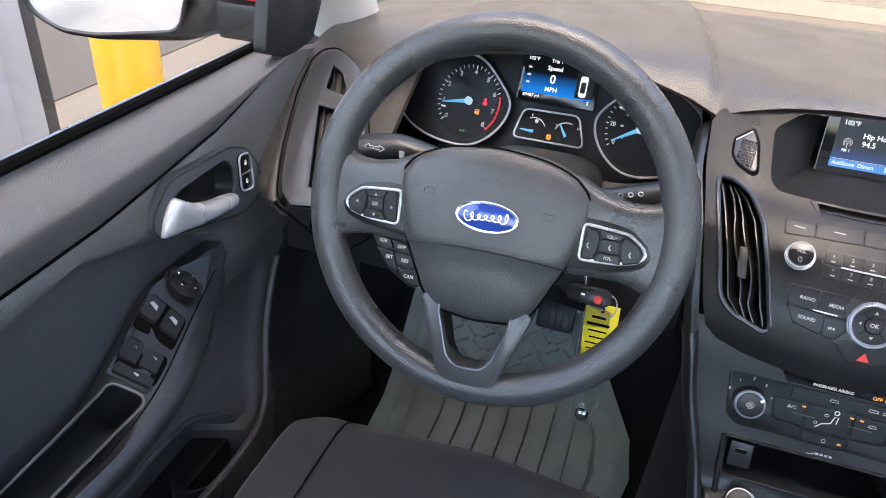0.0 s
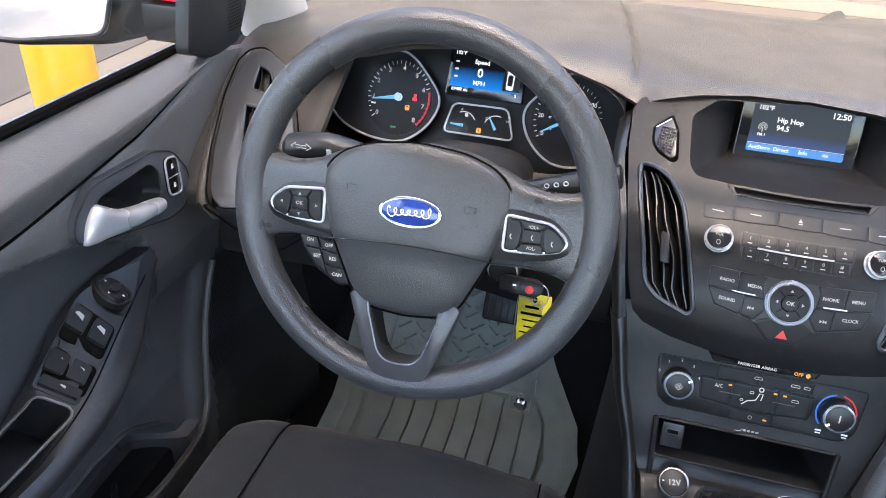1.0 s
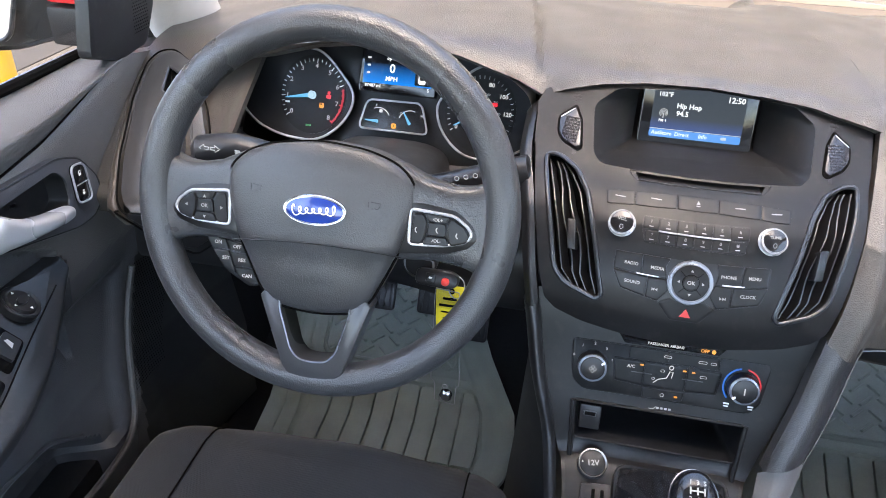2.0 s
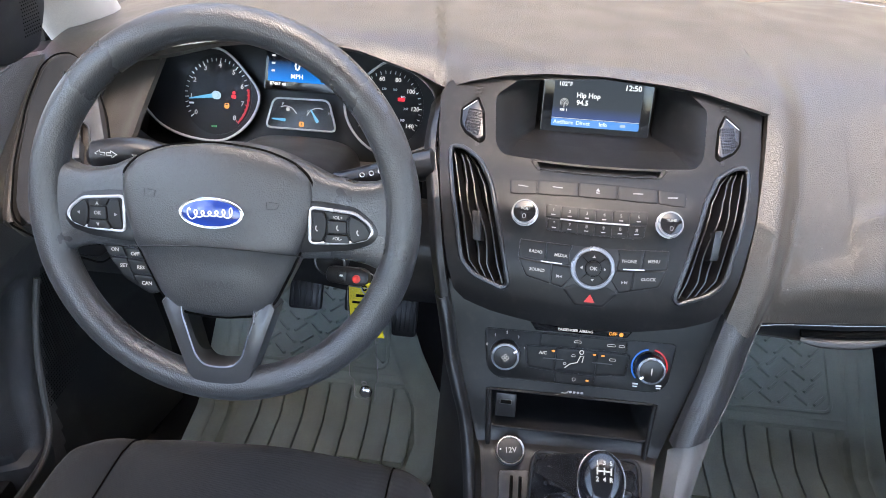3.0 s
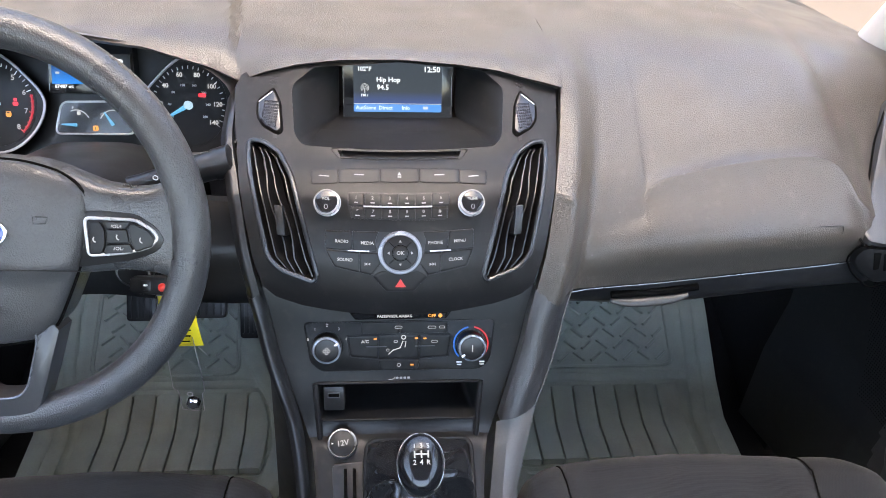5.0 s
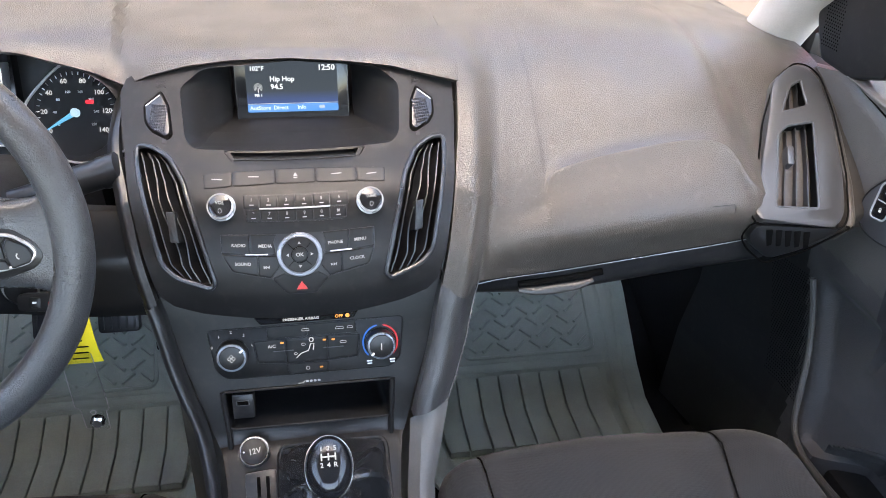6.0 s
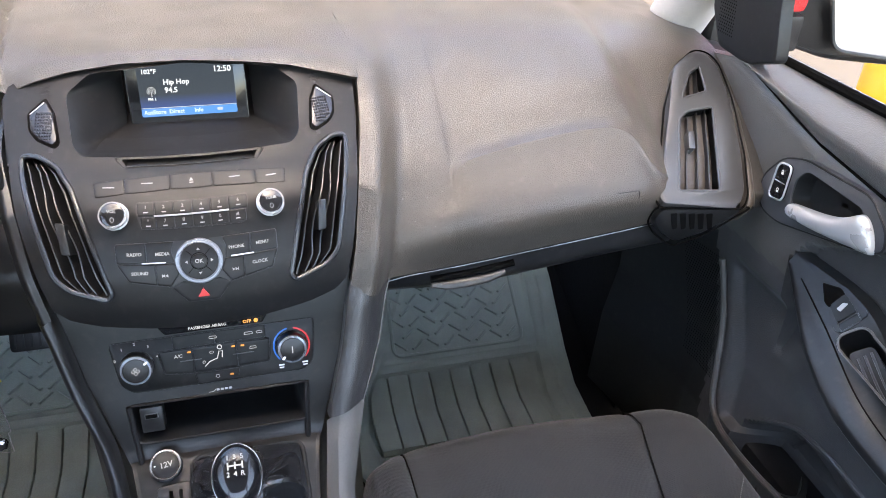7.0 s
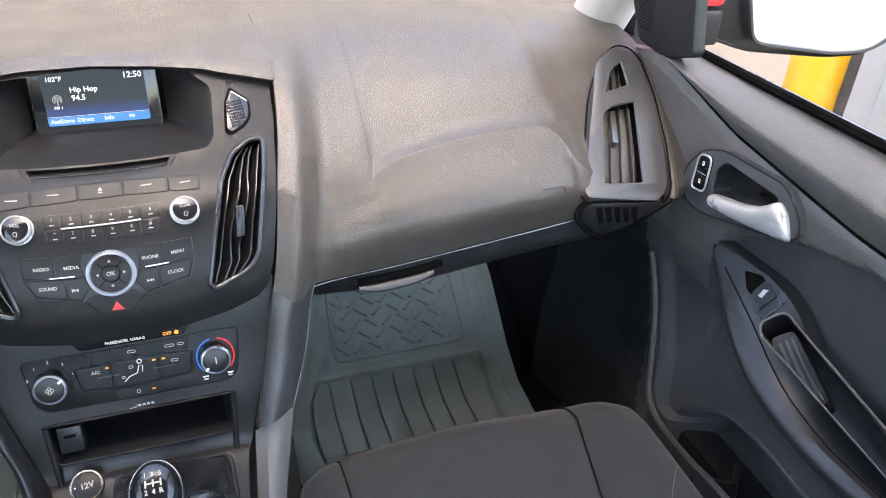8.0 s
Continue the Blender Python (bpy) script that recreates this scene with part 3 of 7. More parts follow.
part("screen", plate([(-0.049, 0.7085), (0.049, 0.7085), (0.049, 0.768), (-0.049, 0.768)], on_screen, 0.0066, 0, 0.003), screen_material("radio_screen", 0.714, 0.732, (0.002, 0.011, 0.06)), display)
bar(display, on_screen, 0, 0.7125, 0.098, 0.008, glow("menu_blue", (0.0005, 0.047, 0.16), 1.0), 0.0069)
bar(display, on_screen, 0, 0.7172, 0.098, 0.0006, LIT, 0.0071)
for text, x, z, size in (("102°F", -0.037, 0.7535, 0.0066), ("12:50", 0.0375, 0.7535, 0.0085), ("Hip Hop", -0.0105, 0.7425, 0.0076), ("94.5", -0.0165, 0.7345, 0.0078), ("FM 1", -0.0365, 0.726, 0.0042),
                         ("AutStore", -0.0355, 0.7128, 0.006), ("Direct", -0.0135, 0.7128, 0.006), ("Info", 0.009, 0.7128, 0.006)):
    lettering(display, text, on_screen, x, z, size, SCREENTEXT, 0.0073)
bar(display, on_screen, 0.031, 0.713, 0.006, 0.003, LIT, 0.0073)
for r in (0.0016, 0.003, 0.0043):
    part("radio_icon", tube([on_screen(-0.0365 + r * math.cos(a), 0.734 + r * math.sin(a), 0.007) for a in (radians(-50 + 280 * k / 16) for k in range(17))], 0.0003, 5), LIT, display)
part("radio_icon", tube([on_screen(-0.0365, 0.7285, 0.007), on_screen(-0.0365, 0.734, 0.007)], 0.0005, 5), LIT, display)

# the disc slot
SLOT = rounded([(-0.064, 0.7036), (0.064, 0.7036), (0.06, 0.699), (-0.06, 0.699)], 0.0012)
cut(fascia, prism(SLOT))
slot = part("disc_slot", loft([[on_face(x, z) + Vector((0, d, -0.3 * d)) for x, z in SLOT] for d in (0.0, 0.02)], caps=False), SHADOW, stack)
part("slot_back", loft([[on_face(x, z) + Vector((0, d, -0.3 * d)) for x, z in SLOT] for d in (0.018, 0.02)]), SHADOW, slot)
part("slot_rim", tube([on_face(x, z, 0.0002) for x, z in rounded([(-0.0705, 0.7045), (0.0705, 0.7045), (0.0625, 0.6975), (-0.0625, 0.6975)], 0.0015)], 0.0006, 6, True), RECESSED, slot)
part("slot_lip", tube([on_face(-0.0605 + 0.121 * k / 12, 0.6986, 0.0004) for k in range(13)], 0.0007, 6), FASCIA, slot)

# five preset keys
EDGES = [-0.0905, -0.0622, -0.0208, 0.0188, 0.0597, 0.089]


def top_z(x):
    return 0.6943 - 0.5 * x * x


for k in range(5):
    a, b = EDGES[k] + 0.00025, EDGES[k + 1] - 0.00025
    slant = 0.0012
    b_lo = b - (slant if k == 4 else 0)
    a_lo = a + (slant if k == 0 else 0)
    one = key(stack, [(a, top_z(a)), ((a + b) / 2, top_z((a + b) / 2)), (b, top_z(b)), (b_lo, top_z(b) - 0.009), ((a + b) / 2, top_z((a + b) / 2) - 0.0094), (a_lo, top_z(a) - 0.009)], on_face, 0.0006)
    m = (a + b) / 2
    if k == 2:
        part("marking", plate([(m - 0.002, top_z(m) - 0.005), (m + 0.002, top_z(m) - 0.005), (m, top_z(m) - 0.0028)], on_face, 0.0009, 0, 0), GREYPRINT, one)
        bar(one, on_face, m, top_z(m) - 0.006, 0.004, 0.0006, GREYPRINT, 0.0009)
    else:
        bar(one, on_face, m, top_z(m) - 0.0042, 0.0105, 0.0006, GREYPRINT, 0.0009)


# knobs
def knob(parent, point, x, z, r, h, name="knob", cap=None, ring=None, ratio=0.78, skirt=None):
    base = part(name, plate(disc(40, 1), lambda a, b, t: frame_on(point, x, z) @ Vector((a * r, b * r, t)), h * 0.9, 0, -0.001), skirt or ring or SILVER, parent)
    f = frame_on(point, x, z)
    lathe = [(r * 1.06, 0.0), (r * 1.06, 0.001), (r * 1.0, 0.0015), (r * 0.985, h * 0.6)]
    if skirt:
        part("knob_skirt", loft([[f @ Vector((q * math.cos(a), q * math.sin(a), t)) for a in (2 * math.pi * k / 40 for k in range(40))] for q, t in lathe], caps=False), skirt, base)
        lathe = [(r * 0.98, h * 0.58), (r * 0.94, h * 0.95), (r * 0.88, h), (r * ratio * 1.03, h * 1.02), (r * ratio, h * 0.9)]
    else:
        lathe = [(r * 1.06, 0.0), (r * 1.06, 0.001), (r * 0.99, 0.0015), (r * 0.97, h * 0.75), (r * 0.9, h), (r * ratio * 1.03, h * 1.02), (r * ratio, h * 0.9)]
    part("knob_ring", loft([[f @ Vector((q * math.cos(a), q * math.sin(a), t)) for a in (2 * math.pi * k / 40 for k in range(40))] for q, t in lathe], caps=False), ring or SILVER, base)
    part("knob_cap", plate(disc(32, r * ratio), lambda a, b, t: f @ Vector((a, b, t)), h * 1.03, 0.0006, h * 0.6), cap or GLOSS, base)
    return base


for x, lines in ((-0.0725, ("VOL",)), (0.0705, ("TUNE",))):
    k = knob(stack, on_face, x, 0.669, 0.0128, 0.008, ratio=0.86)
    lettering(k, lines[0], on_face, x, 0.6708, 0.0045 if len(lines[0]) < 4 else 0.004, LIT, 0.0088)
    part("marking", tube([on_face(x + 0.0016 * math.cos(a), 0.6655 + 0.0016 * math.sin(a), 0.0086) for a in (2 * math.pi * i / 12 for i in range(12))], 0.0003, 5, True), LIT, k)

# the number keys
keypad_frame = part("keypad_frame", plate(rounded([(-0.0528, 0.6782), (0.0502, 0.6785), (0.0494, 0.67), (0.0455, 0.657), (-0.0492, 0.6583), (-0.0535, 0.67)], 0.003), on_face, 0.0004, 0, -0.002, 0.005), DARK, stack)
COLS = [-0.052, -0.0365, -0.0195, -0.0025, 0.0145, 0.031, 0.0492]
for row, marks in enumerate(("123456", "*7890#")):
    for k, ch in enumerate(marks):
        a, b = COLS[k] + 0.0002, COLS[k + 1] - 0.0002
        if row:
            a, b = a * 0.985 + (0.0015 if k == 0 else 0), b * 0.985 - (0.0015 if k == 5 else 0)
        z0, z1 = ((0.6585, 0.6676), (0.6684, 0.6776))[1 - row]
        one = key(keypad_frame, [(a, z0), (b, z0), (b, z1), (a, z1)], on_face, 0.0009, r=0.0008)
        lettering(one, ch, on_face, (a + b) / 2, (z0 + z1) / 2 + 0.0012, 0.0046, LIT, 0.0012)
        bar(one, on_face, (a + b) / 2, (z0 + z1) / 2 - 0.0022, 0.0042, 0.0007, GREYPRINT, 0.0012)
bar(keypad_frame, on_face, -0.003, 0.668, 0.068, 0.001, SILVER, 0.0026, "silver_strip")

# the menu keys round the ring
block = part("menu_frame", plate(rounded([(-0.0755, 0.6478), (0.0735, 0.6482), (0.0732, 0.631), (0.067, 0.6145), (0.026, 0.6075), (0.0135, 0.5922), (-0.0155, 0.5922), (-0.0285, 0.608), (-0.0665, 0.6145), (-0.0758, 0.631)], 0.003), on_face, 0.0008, 0, -0.002, 0.005), DARK, stack)
for name, pts, tx, tz in (
        ("RADIO", [(-0.0748, 0.6472), (-0.0485, 0.6478), (-0.0485, 0.6305), (-0.0752, 0.6315)], -0.0585, 0.6385),
        ("MEDIA", [(-0.0481, 0.6478), (-0.022, 0.6479), (-0.0255, 0.6405), (-0.0235, 0.6303), (-0.0481, 0.6305)], -0.0335, 0.638),
        ("PHONE", [(0.0215, 0.6479), (0.048, 0.648), (0.046, 0.6303), (0.0225, 0.63), (0.0245, 0.6405)], 0.034, 0.638),
        ("MENU", [(0.0484, 0.648), (0.0728, 0.6478), (0.0726, 0.6312), (0.0464, 0.6303)], 0.0585, 0.6385),
        ("SOUND", [(-0.0752, 0.631), (-0.0415, 0.63), (-0.0415, 0.611), (-0.066, 0.6152)], -0.0555, 0.6225),
        ("", [(-0.0411, 0.63), (-0.0235, 0.6299), (-0.0205, 0.62), (-0.0295, 0.6088), (-0.0411, 0.611)], -0.033, 0.6195),
        ("", [(0.0225, 0.6298), (0.0398, 0.6299), (0.0388, 0.6108), (0.0268, 0.6085), (0.0185, 0.62)], 0.031, 0.619),
        ("CLOCK", [(0.0402, 0.6299), (0.0724, 0.6308), (0.0662, 0.6155), (0.0392, 0.611)], 0.0545, 0.6225)):
    one = key(block, pts, on_face, 0.0015, r=0.001)
    if name:
        lettering(one, name, on_face, tx, tz, 0.0044, LIT, 0.0017)
    else:
        for d in (-0.0016, 0.0012):
            s = 1 if tx > 0 else -1
            part("marking", plate([(tx + d - s * 0.0012, tz - 0.0014), (tx + d - s * 0.0012, tz + 0.0014), (tx + d + s * 0.0012, tz)][::s], on_face, 0.0019, 0, 0.001), LIT, one)
        bar(one, on_face, tx + s * 0.0028, tz, 0.0007, 0.0028, LIT, 0.0019)
for x in (-0.042, 0.039):
    bar(block, on_face, x, 0.631, 0.021, 0.0011, SILVER, 0.0026, "silver_strip")
ringpad = knob(block, on_face, -0.001, 0.63, 0.0205, 0.004, "menu_ring", BUTTON, BRUSHED, 0.86)
f = frame_on(on_face, -0.001, 0.63)
part("ok_button", plate(disc(28, 0.0075), lambda a, b, t: f @ Vector((a, b, t)), 0.0058, 0.0006, 0.003), BUTTON, ringpad)
lettering(ringpad, "OK", on_face, -0.001, 0.63, 0.0052, LIT, 0.006)
part("ok_groove", tube([f @ Vector((0.0078 * math.cos(a), 0.0078 * math.sin(a), 0.0042)) for a in (2 * math.pi * i / 28 for i in range(28))], 0.0004, 5, True), SHADOW, ringpad)
for k in range(4):
    a = k * math.pi / 2
    part("arrow", plate([(0.0105, -0.0016), (0.013, 0), (0.0105, 0.0016)], lambda p, q, t: f @ Vector((p * math.cos(a) - q * math.sin(a), p * math.sin(a) + q * math.cos(a), t)), 0.0046, 0, 0.003), LIT, ringpad)
    a += math.pi / 4
    part("divider", plate([(0.008, -0.0003), (0.0152, -0.0003), (0.0152, 0.0003), (0.008, 0.0003)], lambda p, q, t: f @ Vector((p * math.cos(a) - q * math.sin(a), p * math.sin(a) + q * math.cos(a), t)), 0.0044, 0, 0.003), SHADOW, ringpad)
hazard = key(block, [(-0.0285, 0.6078), (-0.0265, 0.6095), (-0.018, 0.6135), (-0.001, 0.6085), (0.016, 0.6135), (0.024, 0.609), (0.026, 0.6072), (0.013, 0.5927), (-0.015, 0.5927)], on_face, 0.0012, name="hazard_button")
part("warning_triangle", plate([(-0.0062, 0.597), (0.0046, 0.597), (-0.0008, 0.6052)], on_face, 0.0017, 0, 0.0005), glow("hazard_red", (0.9, 0.02, 0.02), 0.17), hazard, "red warning triangle")


# ---- climate panel ----
climate = thing("climate_panel", "black climate control panel with two knobs and lit amber markers", "climate panel")
part("panel_face", plate(rounded([(-0.1025, 0.5335), (0.1035, 0.5345), (0.099, 0.491), (0.0885, 0.4808), (-0.085, 0.4808), (-0.0965, 0.4905)], 0.006), on_panel, 0.0012, 0.0008, -0.002), FASCIA, climate)
BLUE_ARC, RED_ARC = glow("cold_blue", (0.02, 0.2, 0.9), 0.16), glow("hot_red", (0.9, 0.03, 0.04), 0.16)
AMBER = glow("amber_light", (1.0, 0.36, 0.012), 0.24)
CLIMRING = surface("knob_silver", (0.24, 0.27, 0.31), 0.28, mottle=0.05, metal=0.6)
for x in (-0.078, 0.0775):
    k = knob(climate, lambda a, b, h=0.0: on_panel(a, b, h + 0.001), x, 0.508, 0.0158, 0.014, "knob", BLACK, CLIMRING, 0.8, BLACK)
    f = frame_on(on_panel, x, 0.508, 0.016)
    part("pointer", plate([(-0.001, 0.0105), (0.001, 0.0105), (0.001, 0.0145), (-0.001, 0.0145)], lambda a, b, h: f @ (Matrix.Rotation(radians(-55 if x < 0 else 130), 3, "Z") @ Vector((a, b, h))), 0.0006, 0, -0.002), WHITE, k)
    if x < 0:
        for q in range(4):
            a = q * math.pi / 2
            part("fan_icon", tube([f @ Vector((0.0022 * math.cos(a) + 0.0016 * math.cos(b), 0.0022 * math.sin(a) + 0.0016 * math.sin(b), 0.0003)) for b in (2 * math.pi * i / 10 for i in range(10))], 0.0003, 4, True), LIT, k)
        for q, ch in enumerate("01234"):
            a = radians(162 - 36 * q)
            lettering(climate, ch, on_panel, x + 0.0215 * math.cos(a), 0.509 + 0.0215 * math.sin(a), 0.0044, LIT, 0.0015)
    else:
        bar(k, on_panel, x, 0.508, 0.0011, 0.007, LIT, 0.0165)
        for lo, hi, m in ((100, 225, BLUE_ARC), (80, -45, RED_ARC)):
            part("colour_arc", tube([on_panel(x + 0.0187 * math.cos(a), 0.508 + 0.0187 * math.sin(a), 0.0012) for a in (radians(lo + (hi - lo) * i / 20) for i in range(21))], 0.001, 6), m, climate)
        for dx in (-0.0125, 0.0125):
            bar(climate, on_panel, x + dx, 0.4885, 0.006, 0.0016, WHITE, 0.0016)
            bar(climate, on_panel, x + dx, 0.4858, 0.005, 0.0012, WHITE, 0.0016)
for pts in ([(-0.0565, 0.5185), (-0.0235, 0.5192), (-0.0235, 0.494), (-0.0525, 0.4965)], [(-0.0231, 0.5192), (0.0205, 0.5195), (0.0205, 0.4935), (-0.0231, 0.4938)], [(0.0209, 0.5195), (0.055, 0.5185), (0.0525, 0.496), (0.0209, 0.4938)],
            [(-0.0415, 0.533), (-0.0001, 0.5333), (-0.0001, 0.521), (-0.0415, 0.5205)], [(0.0003, 0.5333), (0.052, 0.533), (0.052, 0.521), (0.0003, 0.521)],
            [(-0.0235, 0.4922), (0.0215, 0.4922), (0.0195, 0.482), (-0.0215, 0.482)]):
    key(climate, pts, lambda a, b, h=0.0: on_panel(a, b, h + 0.0008), 0.0012, FASCIA, r=0.0015)
lettering(climate, "A/C", on_panel, -0.0375, 0.5125, 0.005, LIT, 0.0023)
for x, z in ((-0.0266, 0.5155), (0.0178, 0.5155), (0.027, 0.5152), (0.0132, 0.4868)):
    bar(climate, on_panel, x, z, 0.0036, 0.0017, AMBER, 0.0023, "amber_light")
for x in (-0.0255, 0.0272):
    bar(climate, on_panel, x, 0.507, 0.0215, 0.0009, TRIM, 0.0025, "trim_strip")
part("seat_icon", tube([on_panel(a, b, 0.0021) for a, b in ((-0.0125, 0.4985), (-0.0075, 0.503), (0.0005, 0.5055), (0.003, 0.5125), (0.0065, 0.5125), (0.0055, 0.506))], 0.0006, 6), LIT, climate)
part("seat_icon", tube([on_panel(0.004 + 0.0021 * math.cos(a), 0.5168 + 0.0021 * math.sin(a), 0.0021) for a in (2 * math.pi * i / 14 for i in range(14))], 0.0006, 5, True), LIT, climate)
for x, z, w in ((-0.0015, 0.5275, 0.008), (0.0345, 0.527, 0.009), (0.0455, 0.527, 0.006), (0.0375, 0.5117, 0.007), (-0.0045, 0.5122, 0.004), (-0.013, 0.503, 0.003)):
    part("icon", tube([on_panel(x + a, z + b, 0.0021) for a, b in rounded([(-w / 2, -0.001), (w / 2, -0.001), (w * 0.42, 0.0013), (-w * 0.42, 0.0013)], 0.001)], 0.0003, 5, True), LIT, climate)
part("power_icon", tube([on_panel(-0.0012 + 0.0018 * math.cos(a), 0.4868 + 0.0018 * math.sin(a), 0.0021) for a in (2 * math.pi * i / 12 for i in range(12))], 0.0003, 5, True), LIT, climate)
part("maker_mark", tube(spline([on_panel(-0.0125, 0.4702, 0.0004), on_panel(-0.0075, 0.4706, 0.0004), on_panel(-0.005, 0.473, 0.0004)], 5), 0.0005, 5), LIT, climate)
for x in (-0.003, 0.0012, 0.0054, 0.0096):
    bar(climate, on_panel, x, 0.4719, 0.003, 0.0022, GREYPRINT, 0.0006, "maker_mark")
for pts, r in (([(-0.1025, 0.5335), (0.1035, 0.5345), (0.099, 0.491), (0.0885, 0.4808), (-0.085, 0.4808), (-0.0965, 0.4905)], 0.006), ([(-0.0575, 0.5195), (0.056, 0.5195), (0.0535, 0.495), (0.02, 0.4928), (-0.02, 0.4928), (-0.0535, 0.4955)], 0.003)):
    part("groove", tube([on_panel(x, z, 0.0014) for x, z in rounded(pts, r)], 0.00045, 6, True), RECESSED, climate)
# the airbag lamp strip, tucked under the stack
strip = part("lamp_strip", plate(rounded([(-0.056, 0.547), (0.058, 0.548), (0.05, 0.5365), (-0.048, 0.536)], 0.002), on_panel, 0.002, 0.0006, -0.003), GLOSS, climate)
lettering(strip, "PASSENGER AIRBAG", on_panel, -0.0055, 0.5393, 0.0042, LIT, 0.0022)
lettering(strip, "OFF", on_panel, 0.0345, 0.5393, 0.005, AMBER, 0.0022)
part("airbag_icon", plate(disc(12, 0.0022, 1, (0.0435, 0.5395)), on_panel, 0.0023, 0, 0.001), AMBER, strip)

# ---- centre console ----
console = thing("centre_console", "dark grey plastic centre console with open storage tray", "centre console")
# half width, y, z along its top, from under the stack backwards
SPINE = [(0.146, 0.04, 0.585), (0.14, 0.029, 0.552), (0.13, 0.0145, 0.506), (0.115, -0.003, 0.458), (0.102, -0.0178, 0.4145), (0.096, -0.035, 0.4085), (0.09, -0.08, 0.379), (0.088, -0.14, 0.345), (0.09, -0.25, 0.318), (0.095, -0.5, 0.3)]
SPINE_AT = spline(SPINE, 4)


def spine(u, v):
    w, y, z = SPINE_AT[round(v * (len(SPINE_AT) - 1))]
    c = 2 * u - 1
    return Vector((w * c, y, z - 0.004 * c ** 8))


shell = part("console_shell", sheet(spine, 24, len(SPINE_AT) - 1, (0, 0.012, -0.012)), DARK, console)
cut(shell, loft([[on_panel(x, z, h) for x, z in rounded([(-0.0925, 0.467), (0.0895, 0.4665), (0.085, 0.427), (-0.087, 0.4275)], 0.006)] for h in (0.03, -0.05)]))
for s in (1, -1):
    def flank(u, v):
        w, y, z = SPINE_AT[round(u * (len(SPINE_AT) - 1))]
        return Vector((s * (w + 0.06 * v ** 1.5 * min(1, max(0, 0.45 - y))), y + 0.05 * v, (z - 0.003) * (1 - v)))
    part("console_flank", sheet(flank, len(SPINE_AT) - 1, 10, (-0.01 * s, 0, 0)), DARK, console)

    # the grey flank piece below the leg
    def cheek(u, v):
        top = [(0.118, -0.034, 0.4435), (0.109, -0.085, 0.384), (0.106, -0.15, 0.344), (0.107, -0.3, 0.313)]
        low = [(0.149, -0.022, 0.4485), (0.128, -0.07, 0.37), (0.122, -0.14, 0.32), (0.122, -0.3, 0.29)]
        k = u * 3
        i = min(int(k), 2)
        t = k - i
        a, b = Vector(top[i]).lerp(Vector(top[i + 1]), t), Vector(low[i]).lerp(Vector(low[i + 1]), t)
        p = a.lerp(b, v) + Vector((0.2, -0.5, 0.8)) * 0.006 * math.sin(math.pi * v)
        return Vector((s * p[0], p[1], p[2]))
    if s > 0:
        part("flank_cover", sheet(cheek, 24, 8, (-0.012 * s, 0.006, -0.012)), GREYTRIM, console, "light grey side cover")

# the tray
tray = part("tray", loft([[on_panel(x * k, 0.447 + (z - 0.447) * k, h) + Vector((0, 0, drop)) for x, z in rounded([(-0.0925, 0.467), (0.0895, 0.4665), (0.085, 0.427), (-0.087, 0.4275)], 0.006)] for h, k, drop in ((0.0004, 1, 0), (-0.006, 0.985, 0), (-0.11, 0.93, 0.004))][::-1], caps=False), DARK, console)
part("tray_back", plate([(-0.09, 0.41), (0.09, 0.41), (0.09, 0.475), (-0.09, 0.475)], lambda a, b, h: on_panel(a, b, h - 0.108), 0.002, 0, -0.002), DARK, tray)
for k in range(16):
    x = -0.05 + 0.0085 * k
    part("rib", box((x - 0.0012, 0.085, 0.416), (x + 0.0012, 0.098, 0.462), 0.0005), SHADOW, tray)
part("tray_lip", tube([on_panel(x, z, 0.0015) for x, z in rounded([(-0.0935, 0.468), (0.0905, 0.4675), (0.086, 0.426), (-0.088, 0.4265)], 0.007)], 0.0017, 7, True), DARK, tray)
for s in (1, -1):
    part("tray_side_trim", tube([on_panel(s * (0.0905 - 0.004 * t) - 0.0015, 0.468 - 0.062 * t, 0.003 + 0.001 * t) for t in (i / 8 for i in range(9))], 0.003, 8), BUTTON, tray)
usb = part("usb_port", plate(rounded([(-0.0835, 0.4632), (-0.0605, 0.4632), (-0.0605, 0.437), (-0.083, 0.437)], 0.002), lambda a, b, h: on_panel(a, b, h - 0.004), 0.004, 0.001, -0.012), DARK, tray)
part("port_frame", plate(rounded([(-0.079, 0.4568), (-0.0655, 0.4568), (-0.0655, 0.4512), (-0.079, 0.4512)], 0.0006), on_panel, 0.0006, 0, -0.001), TRIM, usb)
part("port_tongue", plate([(-0.078, 0.4558), (-0.0665, 0.4558), (-0.0665, 0.4522), (-0.078, 0.4522)], on_panel, 0.0012, 0, 0), SHADOW, usb)


# the deck behind the tray
def on_deck(x, y, h=0.0):
    return Vector((x, y, 0.41 + (y + 0.033) * 0.66)) + Vector((0, -0.55, 0.835)) * h


def deck_frame(x, y, h=0.0):
    m = Matrix((Vector((1, 0, 0)), Vector((0, 0.835, 0.55)), Vector((0, -0.55, 0.835)))).transposed().to_4x4()
    m.translation = on_deck(x, y, h)
    return m


